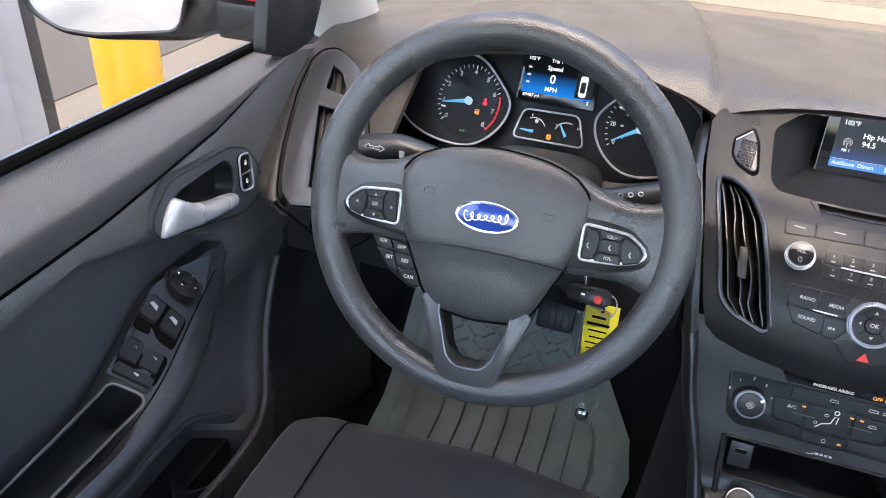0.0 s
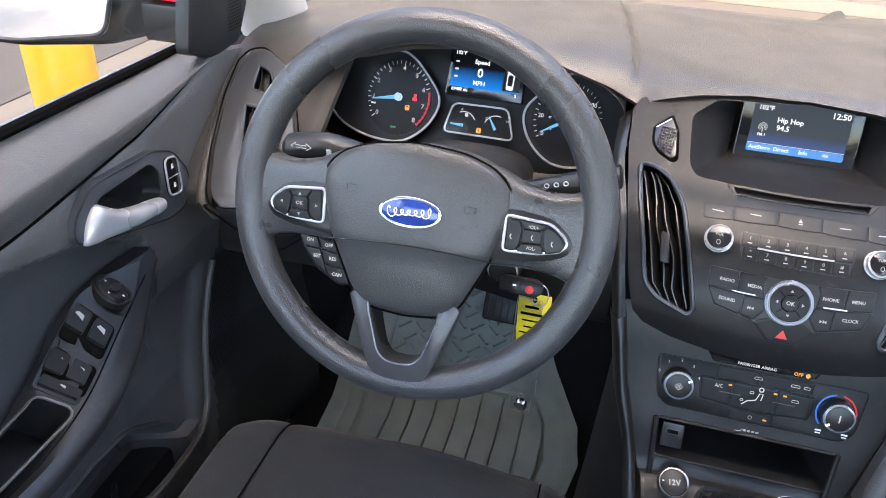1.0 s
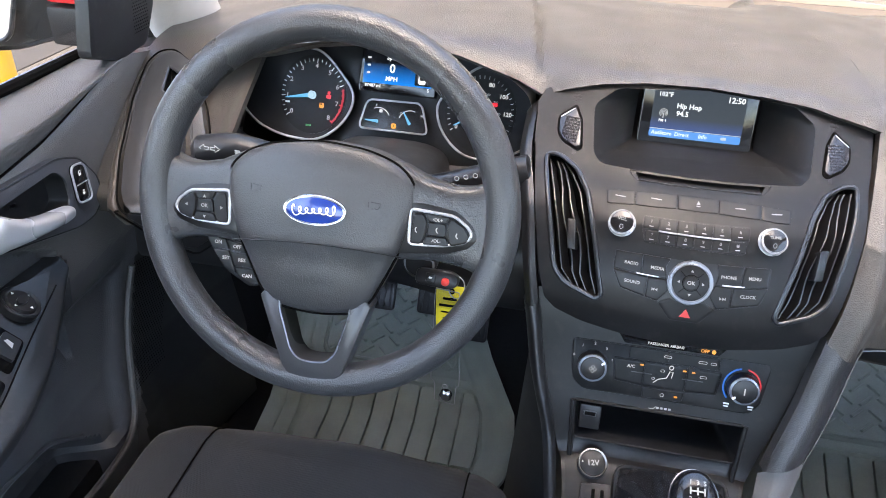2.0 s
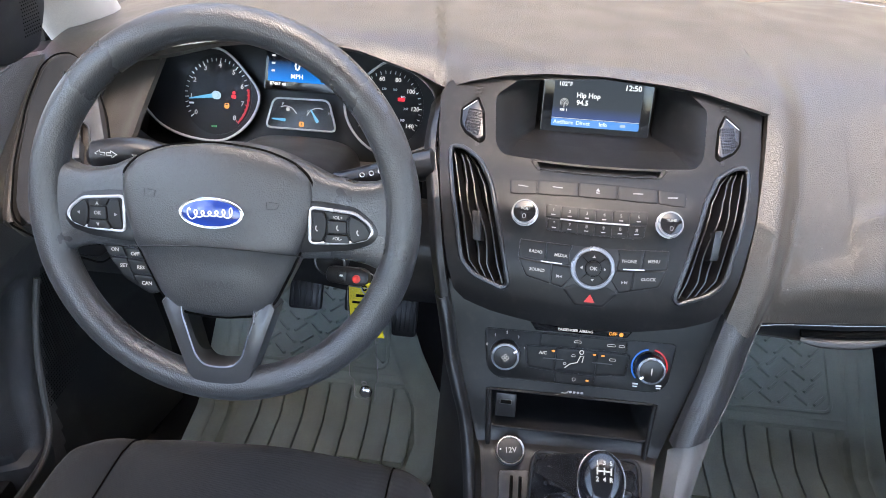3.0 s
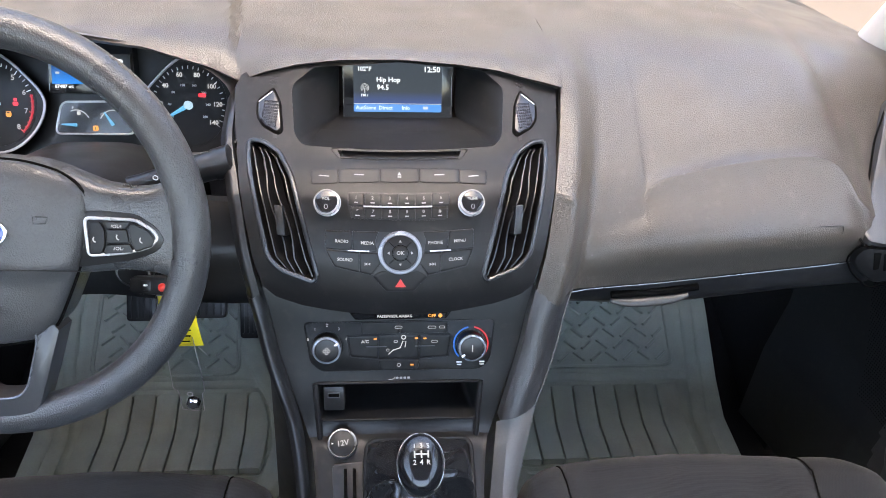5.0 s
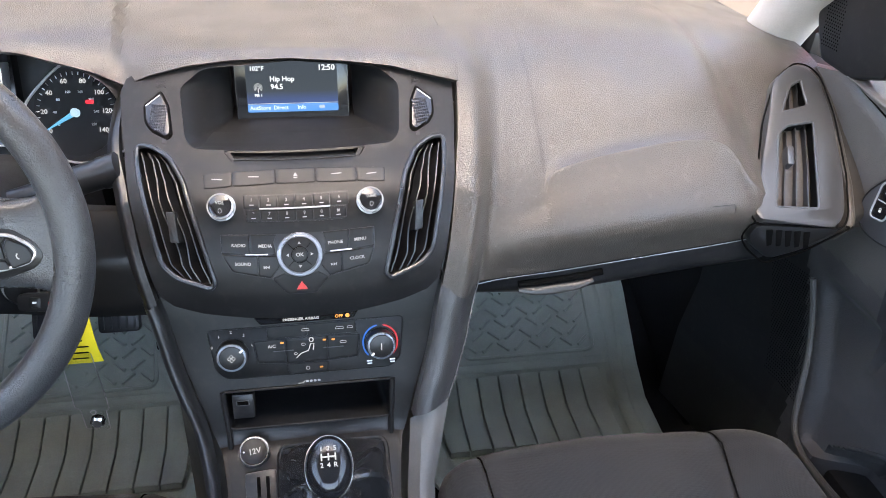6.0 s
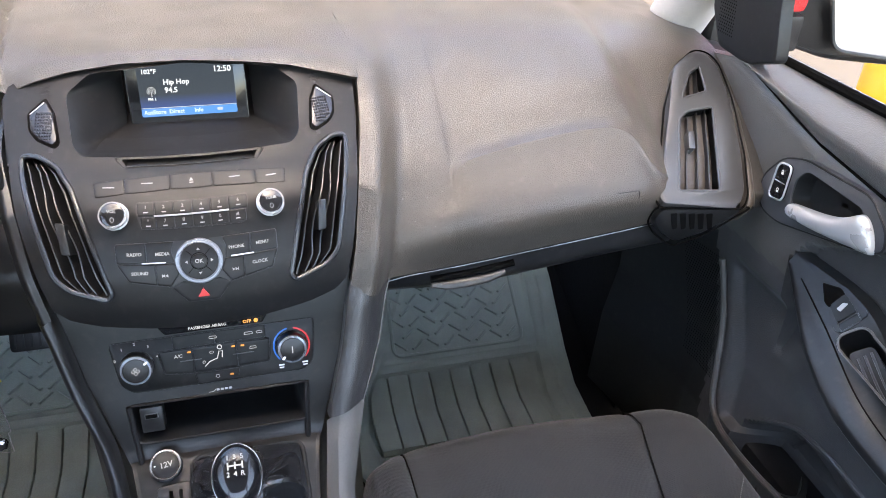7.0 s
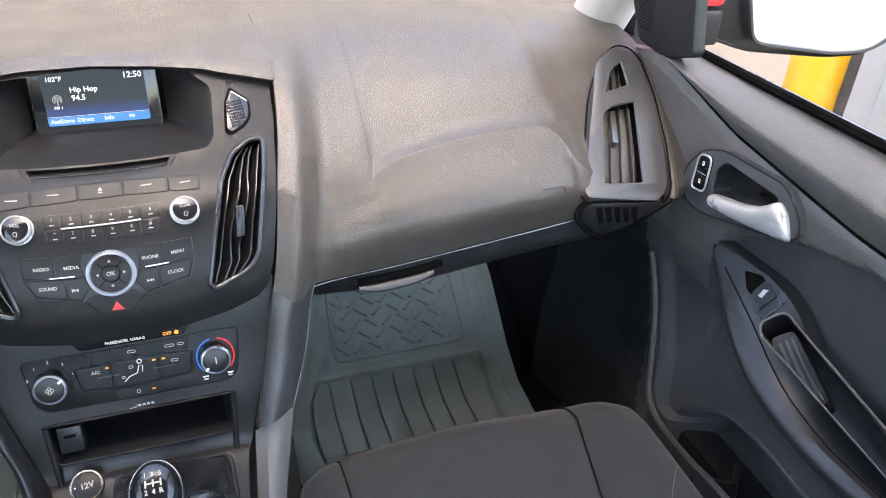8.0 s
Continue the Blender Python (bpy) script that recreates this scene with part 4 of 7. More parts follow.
f12 = deck_frame(-0.063, -0.034, 0.003)
socket = part("power_socket", plate(disc(36, 0.0163), lambda a, b, h: f12 @ Vector((a, b, h)), 0.004, 0.001, -0.008), DARK, console, "round power socket with chrome rim")
part("socket_rim", tube([f12 @ Vector((0.0146 * math.cos(a), 0.0146 * math.sin(a), 0.0045)) for a in (2 * math.pi * i / 36 for i in range(36))], 0.0012, 8, True), KNOBCHROME, socket)
part("lettering", words("12V", 0.0082, f12 @ pose(0.0005, 0, 0.0042, 0, 0, 8)), LIT, socket, smooth=0)
part("marking", plate([(-0.0115, -0.001), (-0.0095, 0), (-0.0115, 0.001)], lambda a, b, h: f12 @ Vector((a, b, h)), 0.0045, 0, 0.003), WHITE, socket)
card = part("card_holder", plate(rounded([(-0.0735, -0.052), (-0.0405, -0.05), (-0.037, -0.115), (-0.07, -0.118)], 0.004), on_deck, 0.0035, 0.001, -0.004), DARK, console)
for x in (-0.0595, -0.05):
    part("card_slit", plate(rounded([(x - 0.0018, -0.056), (x + 0.0018, -0.056), (x + 0.0038, -0.11), (x, -0.11)], 0.001), on_deck, 0.0039, 0, 0.001), SHADOW, card)

# ---- gear lever ----
lever = thing("gear_lever", "gear lever with glossy black knob, chrome band and leather boot", "gear lever")
KNOB = pose(0.0145, -0.143, 0.497, 33, 0, 0)
# cross sections from its foot to its crown: height, half width, half depth
egg = [(-0.045, 0.0105, 0.011), (-0.036, 0.0135, 0.014), (-0.022, 0.018, 0.019), (-0.008, 0.021, 0.0245), (0.004, 0.0218, 0.0275), (0.012, 0.0205, 0.0272), (0.018, 0.0175, 0.0245), (0.022, 0.012, 0.018), (0.0238, 0.006, 0.009), (0.0242, 0.001, 0.002)]
head = part("knob", loft([[KNOB @ Vector((a * math.cos(t), b * math.sin(t), h)) for t in (2 * math.pi * i / 40 for i in range(40))] for h, a, b in spline(egg, 4)]), GLOSS, lever, "glossy black gear knob")
part("chrome_band", tube([KNOB @ Vector((0.0214 * math.cos(t), 0.0278 * math.sin(t), 0.009 - 0.012 * math.sin(t) ** 2 * (1 if math.sin(t) < 0 else 0.2))) for t in (2 * math.pi * i / 48 for i in range(48))], 0.0008, 8, True), KNOBCHROME, head)
part("chrome_collar", loft([[KNOB @ Vector((q * math.cos(t), q * math.sin(t), h)) for t in (2 * math.pi * i / 24 for i in range(24))] for q, h in ((0.0125, -0.052), (0.015, -0.044), (0.0155, -0.036), (0.0135, -0.031))]), CHROME, head)


def on_knob(x, y, h=0.0):
    y += 0.003
    d = (x / 0.0215) ** 2 + (y / 0.0275) ** 2
    return KNOB @ Vector((x, y, 0.0242 - 0.0082 * d + h))


for ch, x, y in (("1", -0.0095, 0.0105), ("3", 0, 0.0105), ("5", 0.0095, 0.0105), ("2", -0.0095, -0.0105), ("4", 0, -0.0105), ("R", 0.0095, -0.0105)):
    lettering(head, ch, on_knob, x * 0.64, 0.0035 + y * 0.7, 0.006, LIT, 0.0014)
for pts in ([(-0.0095, 0.005), (-0.0095, -0.005)], [(0, 0.005), (0, -0.005)], [(0.0095, 0.005), (0.0095, -0.005)], [(-0.0095, 0), (0, 0), (0.0095, 0)]):
    part("shift_lines", tube([on_knob(x * 0.64, 0.0035 + y * 0.62, 0.0006) for x, y in pts], 0.0008, 5), LIT, head)
rings = []
for i in range(15):
    t = i / 14
    c = Vector((0.0145, -0.128, 0.452)).lerp(Vector((0.0195, -0.1, 0.374)), t)
    ring = []
    for k in range(72):
        a = 2 * math.pi * k / 72
        square = 1 / max(abs(math.cos(a)), abs(math.sin(a))) ** 0.75
        fold = 1 + 0.3 * math.sin(math.pi * min(1, t * 1.05)) * math.sin(8 * a + 1.2 * t + 0.9 * math.sin(2 * a + 0.5)) * (0.6 + 0.4 * math.sin(3 * a + 1)) + 0.06 * math.sin(math.pi * t) * math.sin(17 * a + 5 * t)
        rx, ry = 0.014 + 0.045 * t ** 0.85, 0.014 + 0.052 * t ** 0.85
        p = c + Vector((rx * square * fold * math.cos(a), ry * square * fold * math.sin(a), 0.66 * ry * square * math.sin(a) * t))
        p[2] += 0.034 * math.sin(math.pi * t) ** 0.7 * (0.55 + 0.45 * math.sin(4 * a + 0.6)) * (1 - 0.7 * max(0, math.sin(a)))
        ring.append(p)
    rings.append(ring)
part("boot", loft(rings), LEATHER, lever, "creased black leather boot")
part("boot_frame", tube([on_deck(x, y, 0.004) for x, y in rounded([(-0.0365, -0.0315), (0.0775, -0.0315), (0.08, -0.19), (-0.042, -0.19)], 0.012)], 0.003, 8, True), DARK, lever)

# ---- steering wheel ----
WHEEL = pose(-0.3535, -0.041, 0.689, 69.8, 0, 0) @ pose(0, 0, 0, 0, 0, 1.5)
wheel = thing("steering_wheel", "black grained three-spoke steering wheel with silver-edged button pads", "steering wheel")
wheel.matrix_basis = WHEEL


def at_wheel(x, y, h=0.0):
    return WHEEL @ Vector((x, y, h))


part("rim", tube([at_wheel(0.169 * math.cos(a), 0.169 * math.sin(a)) for a in (2 * math.pi * k / 120 for k in range(120))], 0.0165, 24, True), RUBBER, wheel)
HUB = rounded(mirror([(0, 0.0645), (0.045, 0.0595), (0.072, 0.049), (0.088, 0.034), (0.089, 0.009), (0.0765, -0.033), (0.053, -0.082), (0.037, -0.0945), (0, -0.0985)]), 0.014, 4)


def hub_h(x, y):
    """The height of the airbag cover over the rim's plane."""
    return 0.03 - 1.3 * x * x - 0.9 * (y + 0.01) ** 2 - (0.004 * smooth((-0.03 - y) / 0.008) if y < -0.02 else 0)


def dome(outline, height, low, steps=10):
    """A domed cover: rings from the edge to the middle."""
    c = Vector((0, -0.012))
    rings = [[at_wheel(p[0] * 0.985, p[1] * 0.985, low) for p in outline], [at_wheel(p[0], p[1], low * 0.5 + 0.004) for p in outline], [at_wheel(p[0], p[1], height(*p) - 0.007) for p in outline]]
    for k in range(steps):
        t = 1 - 0.02 - 0.98 * (k / steps) ** 1.2
        drop = 0.0035 * math.exp(-k * 1.1)
        ring = []
        for p in outline:
            q = c + (Vector(p) - c) * t
            ring.append(at_wheel(q[0], q[1], height(*q) - drop))
        rings.append(ring)
    return loft(rings)


cover = part("airbag_cover", dome(HUB, hub_h, -0.03), HUBSKIN, wheel, "padded black airbag cover")


part("cover_gap", tube([at_wheel(p[0] * 1.006, p[1] * 1.006, max(hub_h(*p) - 0.0085, 0.012)) for p in HUB], 0.0014, 6, True), SHADOW, cover)


def on_hub(x, y, h=0.0):
    return at_wheel(x, y, hub_h(x, y) + h)


seam = [on_hub(0.081 * t, -0.028 - 0.006 * t * t * (1 if abs(t) < 2 else 0), 0.0002) for t in (i / 12 - 1 for i in range(25))]
part("cover_crease", tube(seam, 0.0006, 6), DARK, cover)
badge = part("badge", plate(disc(48, 0.0295, 0.47, (0.002, 0.0035)), on_hub, 0.0035, 0.0008, -0.002), CHROME, cover, "blue oval badge with chrome edge")
part("badge_field", plate(disc(48, 0.0268, 0.435, (0.002, 0.0035)), on_hub, 0.004, 0.0004, 0.001), BLUE, badge)
part("badge_line", tube([on_hub(0.002 + 0.0285 * math.cos(a), 0.0035 + 0.0131 * math.sin(a), 0.0034) for a in (2 * math.pi * i / 48 for i in range(48))], 0.0009, 6, True), CHROME, badge)
# a plain flowing mark in place of the maker's name
part("badge_mark", tube([on_hub(0.002 + 0.0205 * t - 0.0026 * math.sin(20.4 * t + 0.6), 0.0032 + (0.0022 + 0.0034 * t * t) * math.cos(20.4 * t + 0.6) + 0.0012 * t, 0.0044) for t in (i / 60 - 1 for i in range(121))], 0.00065, 6), WHITE, badge)
part("lettering", words("AIRBAG", 0.011, frame_on(on_hub, 0.0, -0.064, 0.0004)), BAND, cover)
for s in (1, -1):
    part("horn_mark", tube([on_hub(s * 0.056 + x, 0.018 - 0.006 * (s > 0) + y, 0.0002) for x, y in ((-0.006, 0.003), (-0.006, -0.003), (0.003, -0.003), (0.005, 0.002), (-0.004, 0.003))], 0.0004, 5), DARK, cover)

# the two side spokes, the pads of buttons and the forked lower spoke
PAD = [(0.0865, 0.0128), (0.127, 0.0085), (0.14, -0.0035), (0.1435, -0.012), (0.137, -0.02), (0.119, -0.0245), (0.0865, -0.026)]



def squat(points):
    return [(x, 0.0115 - (0.0128 - y) * 0.84) for x, y in points]


PAD = squat(PAD)


def arm_h(x):
    return 0.014 - 0.006 * smooth((abs(x) - 0.1) / 0.06)


def spoke_edge(x, q):
    """The q-th of 28 points round a spoke's cross section, x from the hub's middle; it flares where it meets the rim."""
    top = lerp(x, [0.06, 0.075, 0.1, 0.125, 0.14, 0.152, 0.162, 0.168], [0.052, 0.05, 0.0385, 0.0335, 0.0345, 0.039, 0.049, 0.062])
    low = lerp(x, [0.06, 0.1, 0.12, 0.138, 0.15, 0.16, 0.168], [-0.04, -0.0375, -0.038, -0.0415, -0.047, -0.057, -0.07])
    a = 2 * math.pi * q / 28
    c, d = math.cos(a), math.sin(a)
    hi = arm_h(x)
    y = (top + low) / 2 + (top - low) / 2 * math.copysign(abs(c) ** 0.45, c)
    return y, (hi - 0.024) / 2 + (hi + 0.024) / 2 * math.copysign(abs(d) ** 0.4, d)


for s in (1, -1):
    def at(x, y, h=0.0):
        return at_wheel(s * x, y, h + arm_h(x))
    part("spoke", loft([[at_wheel(s * x, *spoke_edge(x, q)) for q in range(28)] for x in (0.06 + 0.0045 * i for i in range(25))]), RUBBER, wheel)
    part("spoke_panel", plate(rounded([(0.078, 0.0165), (0.1, 0.017), (0.128, 0.0125), (0.1435, -0.0005), (0.1485, -0.012), (0.141, -0.0215), (0.12, -0.0275), (0.074, -0.0315)], 0.006), at, 0.0007, 0.0004, -0.006), BLACK, wheel, "satin black spoke insert")
    pod = part("button_pad", plate(rounded(PAD, 0.004), at, 0.0015, 0.0008, -0.006), BUTTON, wheel)
    part("silver_edge", tube([at(p[0], p[1], 0.0016) for p in rounded(PAD, 0.005, 5)], 0.0015, 8, True), SILVER, pod, "satin silver edge")
    for pts in ([(0.1, 0.009), (0.1235, 0.0062), (0.1195, 0.0005), (0.1035, 0.001)], [(0.1035, 0.0), (0.1195, -0.0005), (0.1205, -0.0145), (0.1025, -0.0145)], [(0.1025, -0.0155), (0.1205, -0.0155), (0.1235, -0.0245), (0.099, -0.0245)],
                [(0.0905, 0.0085), (0.0985, 0.0085), (0.102, 0.0), (0.101, -0.0155), (0.0975, -0.0245), (0.088, -0.0245)], [(0.124, 0.006), (0.1365, -0.003), (0.141, -0.013), (0.1385, -0.02), (0.125, -0.0245), (0.122, -0.015), (0.121, -0.0005)]):
        key(pod, squat(pts), at, 0.0032, r=0.0018)
    if s < 0:
        lettering(pod, "OK", at_wheel, -0.1115, -0.0055, 0.0048, LIT, 0.0168)
        for x, y, a in ((0.1115, 0.0035, 90), (0.1115, -0.0158, -90), (0.094, -0.006, 0), (0.131, -0.006, 180)):
            part("arrow", plate([(-0.0012, -0.0016), (0.0016, 0), (-0.0012, 0.0016)], lambda p, q, h: at_wheel(-x + p * math.cos(radians(a)) - q * math.sin(radians(a)), y + p * math.sin(radians(a)) + q * math.cos(radians(a)), h + arm_h(x)), 0.0036, 0, 0.002), LIT, pod)
    else:
        for text, x, y in (("VOL+", 0.1115, 0.0033), ("VOL-", 0.1115, -0.0158)):
            lettering(pod, text, at_wheel, x, y, 0.0042, LIT, 0.0168)
        for x, y in ((0.094, -0.007), (0.113, -0.0058), (0.131, -0.0095)):
            part("phone_icon", tube([at(x + 0.0018 * math.cos(t), y + 0.0024 * math.sin(t), 0.0034) for t in (radians(120 + 150 * i / 8) for i in range(9))], 0.0006, 5), LIT, pod)
fork = [(0.05, -0.08), (0.0545, -0.086), (0.0405, -0.128), (0.0305, -0.155), (0.0245, -0.1625), (0.012, -0.1655), (0, -0.166)]
FORK = mirror([(0, -0.078)] + fork)
spoke = part("lower_spoke", plate(FORK, at_wheel, 0.0155, 0.003, -0.012), TRIM, wheel, "forked satin grey lower spoke")
cut(spoke, loft([[at_wheel(x, y, h) for x, y in rounded(mirror([(0, -0.07), (0.033, -0.07), (0.0335, -0.096), (0.0215, -0.136), (0.0135, -0.1445), (0, -0.146)]), 0.006)] for h in (0.05, -0.05)]))
# lighter tube that draws the edge highlight round the cutout
part("fork_edge_highlight", tube([at_wheel(x, y, 0.0158) for x, y in rounded(mirror([(0, -0.0775), (0.0348, -0.0775), (0.0348, -0.096), (0.0222, -0.1365), (0.014, -0.1455), (0, -0.147)]), 0.006)], 0.0009, 6, True), BRUSHED, spoke)
part("fork_lining", loft([[at_wheel(x * k, y, h) for x, y in rounded(mirror([(0, -0.08), (0.0345, -0.08), (0.035, -0.096), (0.0225, -0.137), (0.014, -0.146), (0, -0.1475)]), 0.006)] for h, k in ((0.0165, 0.98), (-0.014, 0.9))], caps=False), DARK, spoke)
# cruise keys behind the left spoke
cruise = part("cruise_pad", plate(rounded([(-0.118, -0.034), (-0.072, -0.0405), (-0.058, -0.08), (-0.07, -0.084), (-0.095, -0.07), (-0.107, -0.055)], 0.004), at_wheel, 0.002, 0.001, -0.016), DARK, wheel)
for pts, text, x, y in (([(-0.115, -0.036), (-0.0955, -0.0385), (-0.092, -0.048), (-0.109, -0.0475)], "ON", -0.1025, -0.0415), ([(-0.0945, -0.0387), (-0.0745, -0.0415), (-0.0715, -0.05), (-0.091, -0.0485)], "OFF", -0.083, -0.0447),
                        ([(-0.108, -0.049), (-0.092, -0.0495), (-0.084, -0.071), (-0.0945, -0.0665)], "SET", -0.0945, -0.0565), ([(-0.091, -0.05), (-0.0712, -0.0515), (-0.066, -0.064), (-0.0865, -0.0635)], "RES", -0.078, -0.0575),
                        ([(-0.086, -0.065), (-0.0655, -0.0655), (-0.06, -0.08), (-0.0685, -0.081), (-0.082, -0.0735)], "CAN", -0.0725, -0.0725)):
    one = key(cruise, pts, lambda a, b, h=0.0: at_wheel(a, b, h + 0.002), 0.003, r=0.001)
    lettering(one, text, at_wheel, x, y, 0.0048, LIT, 0.0053)

# ---- column, stalks, key ----
column = thing("steering_column", "dark plastic steering column shroud behind the wheel", "steering column")
AXIS = Vector((0, 0.939, -0.345))
rings = []
for d, w, hgt, dz in ((0.0, 0.05, 0.045, -0.005), (0.03, 0.062, 0.056, -0.008), (0.07, 0.075, 0.062, -0.008), (0.14, 0.08, 0.062, 0.0), (0.26, 0.075, 0.055, 0.02)):
    c = WHEEL.translation + AXIS * (d + 0.02)
    rings.append([c + Vector((w * math.copysign(abs(math.cos(a)) ** 0.6, math.cos(a)), 0, dz + (hgt - (0.016 if math.sin(a) > 0 else 0)) * math.copysign(abs(math.sin(a)) ** 0.7, math.sin(a)))) for a in (2 * math.pi * i / 32 for i in range(32))])
part("shroud", loft(rings), DARK, column)
stalk = thing("indicator_stalk", "black indicator stalk with white arrow symbols", "stalk", "column stalks")
path = spline([(-0.41, 0.085, 0.668), (-0.46, 0.083, 0.674), (-0.5, 0.08, 0.681), (-0.545, 0.075, 0.674)], 6)
part("lever", tube(path, [0.011 + 0.006 * smooth(i / 7) - (0.008 if i == 18 else 0) for i in range(19)], 16), BLACK, stalk)
part("collar", tube([(-0.478, 0.081, 0.678), (-0.486, 0.081, 0.679)], 0.0155, 16), BLACK, stalk)


def on_stalk(x, z, h=0.0):
    return Vector((x, 0.064, z)) + Vector((0, -0.6, 0.8)) * (h + 0.002)


for s in (1, -1):
    part("arrow", tube([on_stalk(-0.519 + s * x, 0.6835 + z, 0.001) for x, z in ((0.001, 0.0015), (0.006, 0.0015), (0.006, 0.004), (0.012, 0.0), (0.006, -0.004), (0.006, -0.0015), (0.001, -0.0015))], 0.0006, 5, True), LIT, stalk)
for k in range(3):
    bar(stalk, on_stalk, -0.486, 0.6805 + 0.003 * k - 0.003, 0.006, 0.0008, WHITE, 0.004)
wiper = thing("wiper_stalk", "black wiper stalk with white symbols and round end", "stalk", "column stalks")
path = spline([(-0.29, 0.1, 0.655), (-0.25, 0.1, 0.662), (-0.21, 0.1, 0.676), (-0.176, 0.1, 0.686)], 6)
part("lever", tube(path, [0.01 + 0.005 * smooth(i / 8) for i in range(19)], 14), BLACK, wiper)
part("end_cap", tube([(-0.19, 0.1, 0.682), (-0.172, 0.1, 0.688), (-0.17, 0.1, 0.6885)], [0.0165, 0.0165, 0.012], 16), BLACK, wiper)
for k in range(3):
    part("marking", tube([Vector((-0.248 + 0.01 * k + 0.0025 * math.cos(a), 0.086, 0.674 + 0.003 * k + 0.0025 * math.sin(a))) for a in (2 * math.pi * i / 10 for i in range(10))], 0.0005, 4, True), WHITE, wiper)

# ---- instruments ----
CX = -0.359


def on_dials(x, z, h=0.0):
    """The instruments' face; x counts from their middle."""
    return Vector((CX + x, 0.252 + (z - 0.67) * 0.4636, z)) + Vector((0, -0.907, 0.4207)) * h


cluster = thing("instrument_cluster", "lit instrument cluster with two dials, blue screen and small gauges", "instrument cluster")
part("backing", plate(rounded([(-0.215, 0.61), (0.2, 0.61), (0.19, 0.752), (-0.195, 0.752)], 0.01), lambda a, b, h: on_dials(a, b, h - 0.022), 0.004, 0, -0.006), DARK, cluster)
RING = [(-0.138, 0.7375), (-0.105, 0.7345), (-0.076, 0.713), (-0.0555, 0.686), (-0.067, 0.655), (-0.098, 0.633), (-0.138, 0.634), (-0.178, 0.654), (-0.197, 0.69), (-0.178, 0.722)]
RING_LEFT = [(-0.138, 0.736), (-0.105, 0.7345), (-0.076, 0.713), (-0.0555, 0.686), (-0.067, 0.655), (-0.098, 0.633), (-0.138, 0.632), (-0.175, 0.6415), (-0.2, 0.659), (-0.2185, 0.684), (-0.216, 0.71), (-0.192, 0.728), (-0.165, 0.734)]
DIALFACE = surface("dial_face", (0.011, 0.0115, 0.013), 0.4, mottle=0.05, spec=0.25)
DIALDARK = surface("dial_middle", (0.008, 0.008, 0.009), 0.4, mottle=0.05, spec=0.2)
NEEDLE = glow("needle_blue", (0.13, 0.52, 0.9), 0.19)
REDLIGHT = glow("red_light", (1.0, 0.02, 0.04), 0.22)
GREENLIGHT = glow("green_light", (0.03, 0.6, 0.12), 0.12)
for s in (1, -1):
    outline = [(-s * x, z) for x, z in (RING if s > 0 else RING_LEFT)]
    line = spline([(x, z, 0) for x, z in outline], 6, True)
    dial = part("dial", plate([(p[0], p[1]) for p in line], on_dials, 0.0, 0, -0.004), DIALFACE, cluster)
    part("dial_ring", tube([on_dials(p[0], p[1], 0.003) for p in line], 0.0016, 8, True), SILVER, dial, "silver ring")
    hub = s * 0.1105
    part("dial_face", plate(disc(48, 0.045, 1.02, (hub, 0.684)), on_dials, 0.0012, 0, 0), DIALDARK, dial)
    if s < 0:
        for k in range(9):
            a = radians(218 - 33 * k)
            lettering(dial, str(k), on_dials, hub + 0.0342 * math.cos(a), 0.683 + 0.0342 * math.sin(a), 0.0085, LIT, 0.0022)
        for k in range(33):
            a = radians(218 - 33 * k / 4)
            r0 = 0.039 if k % 4 else 0.0375
            part("tick", tube([on_dials(hub + r * math.cos(a), 0.683 + r * math.sin(a), 0.002) for r in (r0, 0.0425)], 0.0005, 4), REDLIGHT if k >= 25 else WHITE, dial)
        part("red_zone", tube([on_dials(hub + 0.041 * math.cos(a), 0.683 + 0.041 * math.sin(a), 0.0018) for a in (radians(14 - 60 * i / 12) for i in range(13))], 0.0014, 6), glow("red_zone", (0.8, 0.02, 0.04), 0.13), dial)
        tip = radians(189)
        bar(dial, on_dials, -0.089, 0.683, 0.006, 0.0042, REDLIGHT, 0.0024, "warning_light")
        bar(dial, on_dials, -0.089, 0.6873, 0.0034, 0.0034, REDLIGHT, 0.0024, "warning_light")
        light = bar(dial, on_dials, -0.0975, 0.672, 0.0058, 0.006, AMBER, 0.0024, "warning_light")
        bar(light, on_dials, -0.0975, 0.6735, 0.003, 0.0014, BLACK, 0.003)
        bar(dial, on_dials, -0.113, 0.6475, 0.007, 0.0022, GREENLIGHT, 0.0024, "warning_light")
        bar(dial, on_dials, -0.144, 0.6725, 0.006, 0.002, WHITE, 0.0022)
    else:
        for k in range(8):
            a = radians(212 - 35 * k)
            lettering(dial, str(20 * k), on_dials, hub + 0.034 * math.cos(a), 0.683 + 0.034 * math.sin(a), 0.0075, LIT, 0.0022)
            lettering(dial, str(40 * k), on_dials, hub + 0.0225 * math.cos(a), 0.683 + 0.0225 * math.sin(a), 0.004, WHITE, 0.0022)
        for k in range(29):
            a = radians(212 - 35 * k / 4)
            part("tick", tube([on_dials(hub + r * math.cos(a), 0.683 + r * math.sin(a), 0.002) for r in (0.039, 0.0425)], 0.0005, 4), WHITE, dial)
        tip = radians(208)
        bar(dial, on_dials, hub + 0.016, 0.694, 0.009, 0.004, REDLIGHT, 0.0024, "warning_light")
    part("needle", tube([on_dials(hub, 0.683, 0.005), on_dials(hub + 0.036 * math.cos(tip), 0.683 + 0.036 * math.sin(tip), 0.005)], [0.0032, 0.0007], 8), NEEDLE, dial, "lit blue needle")
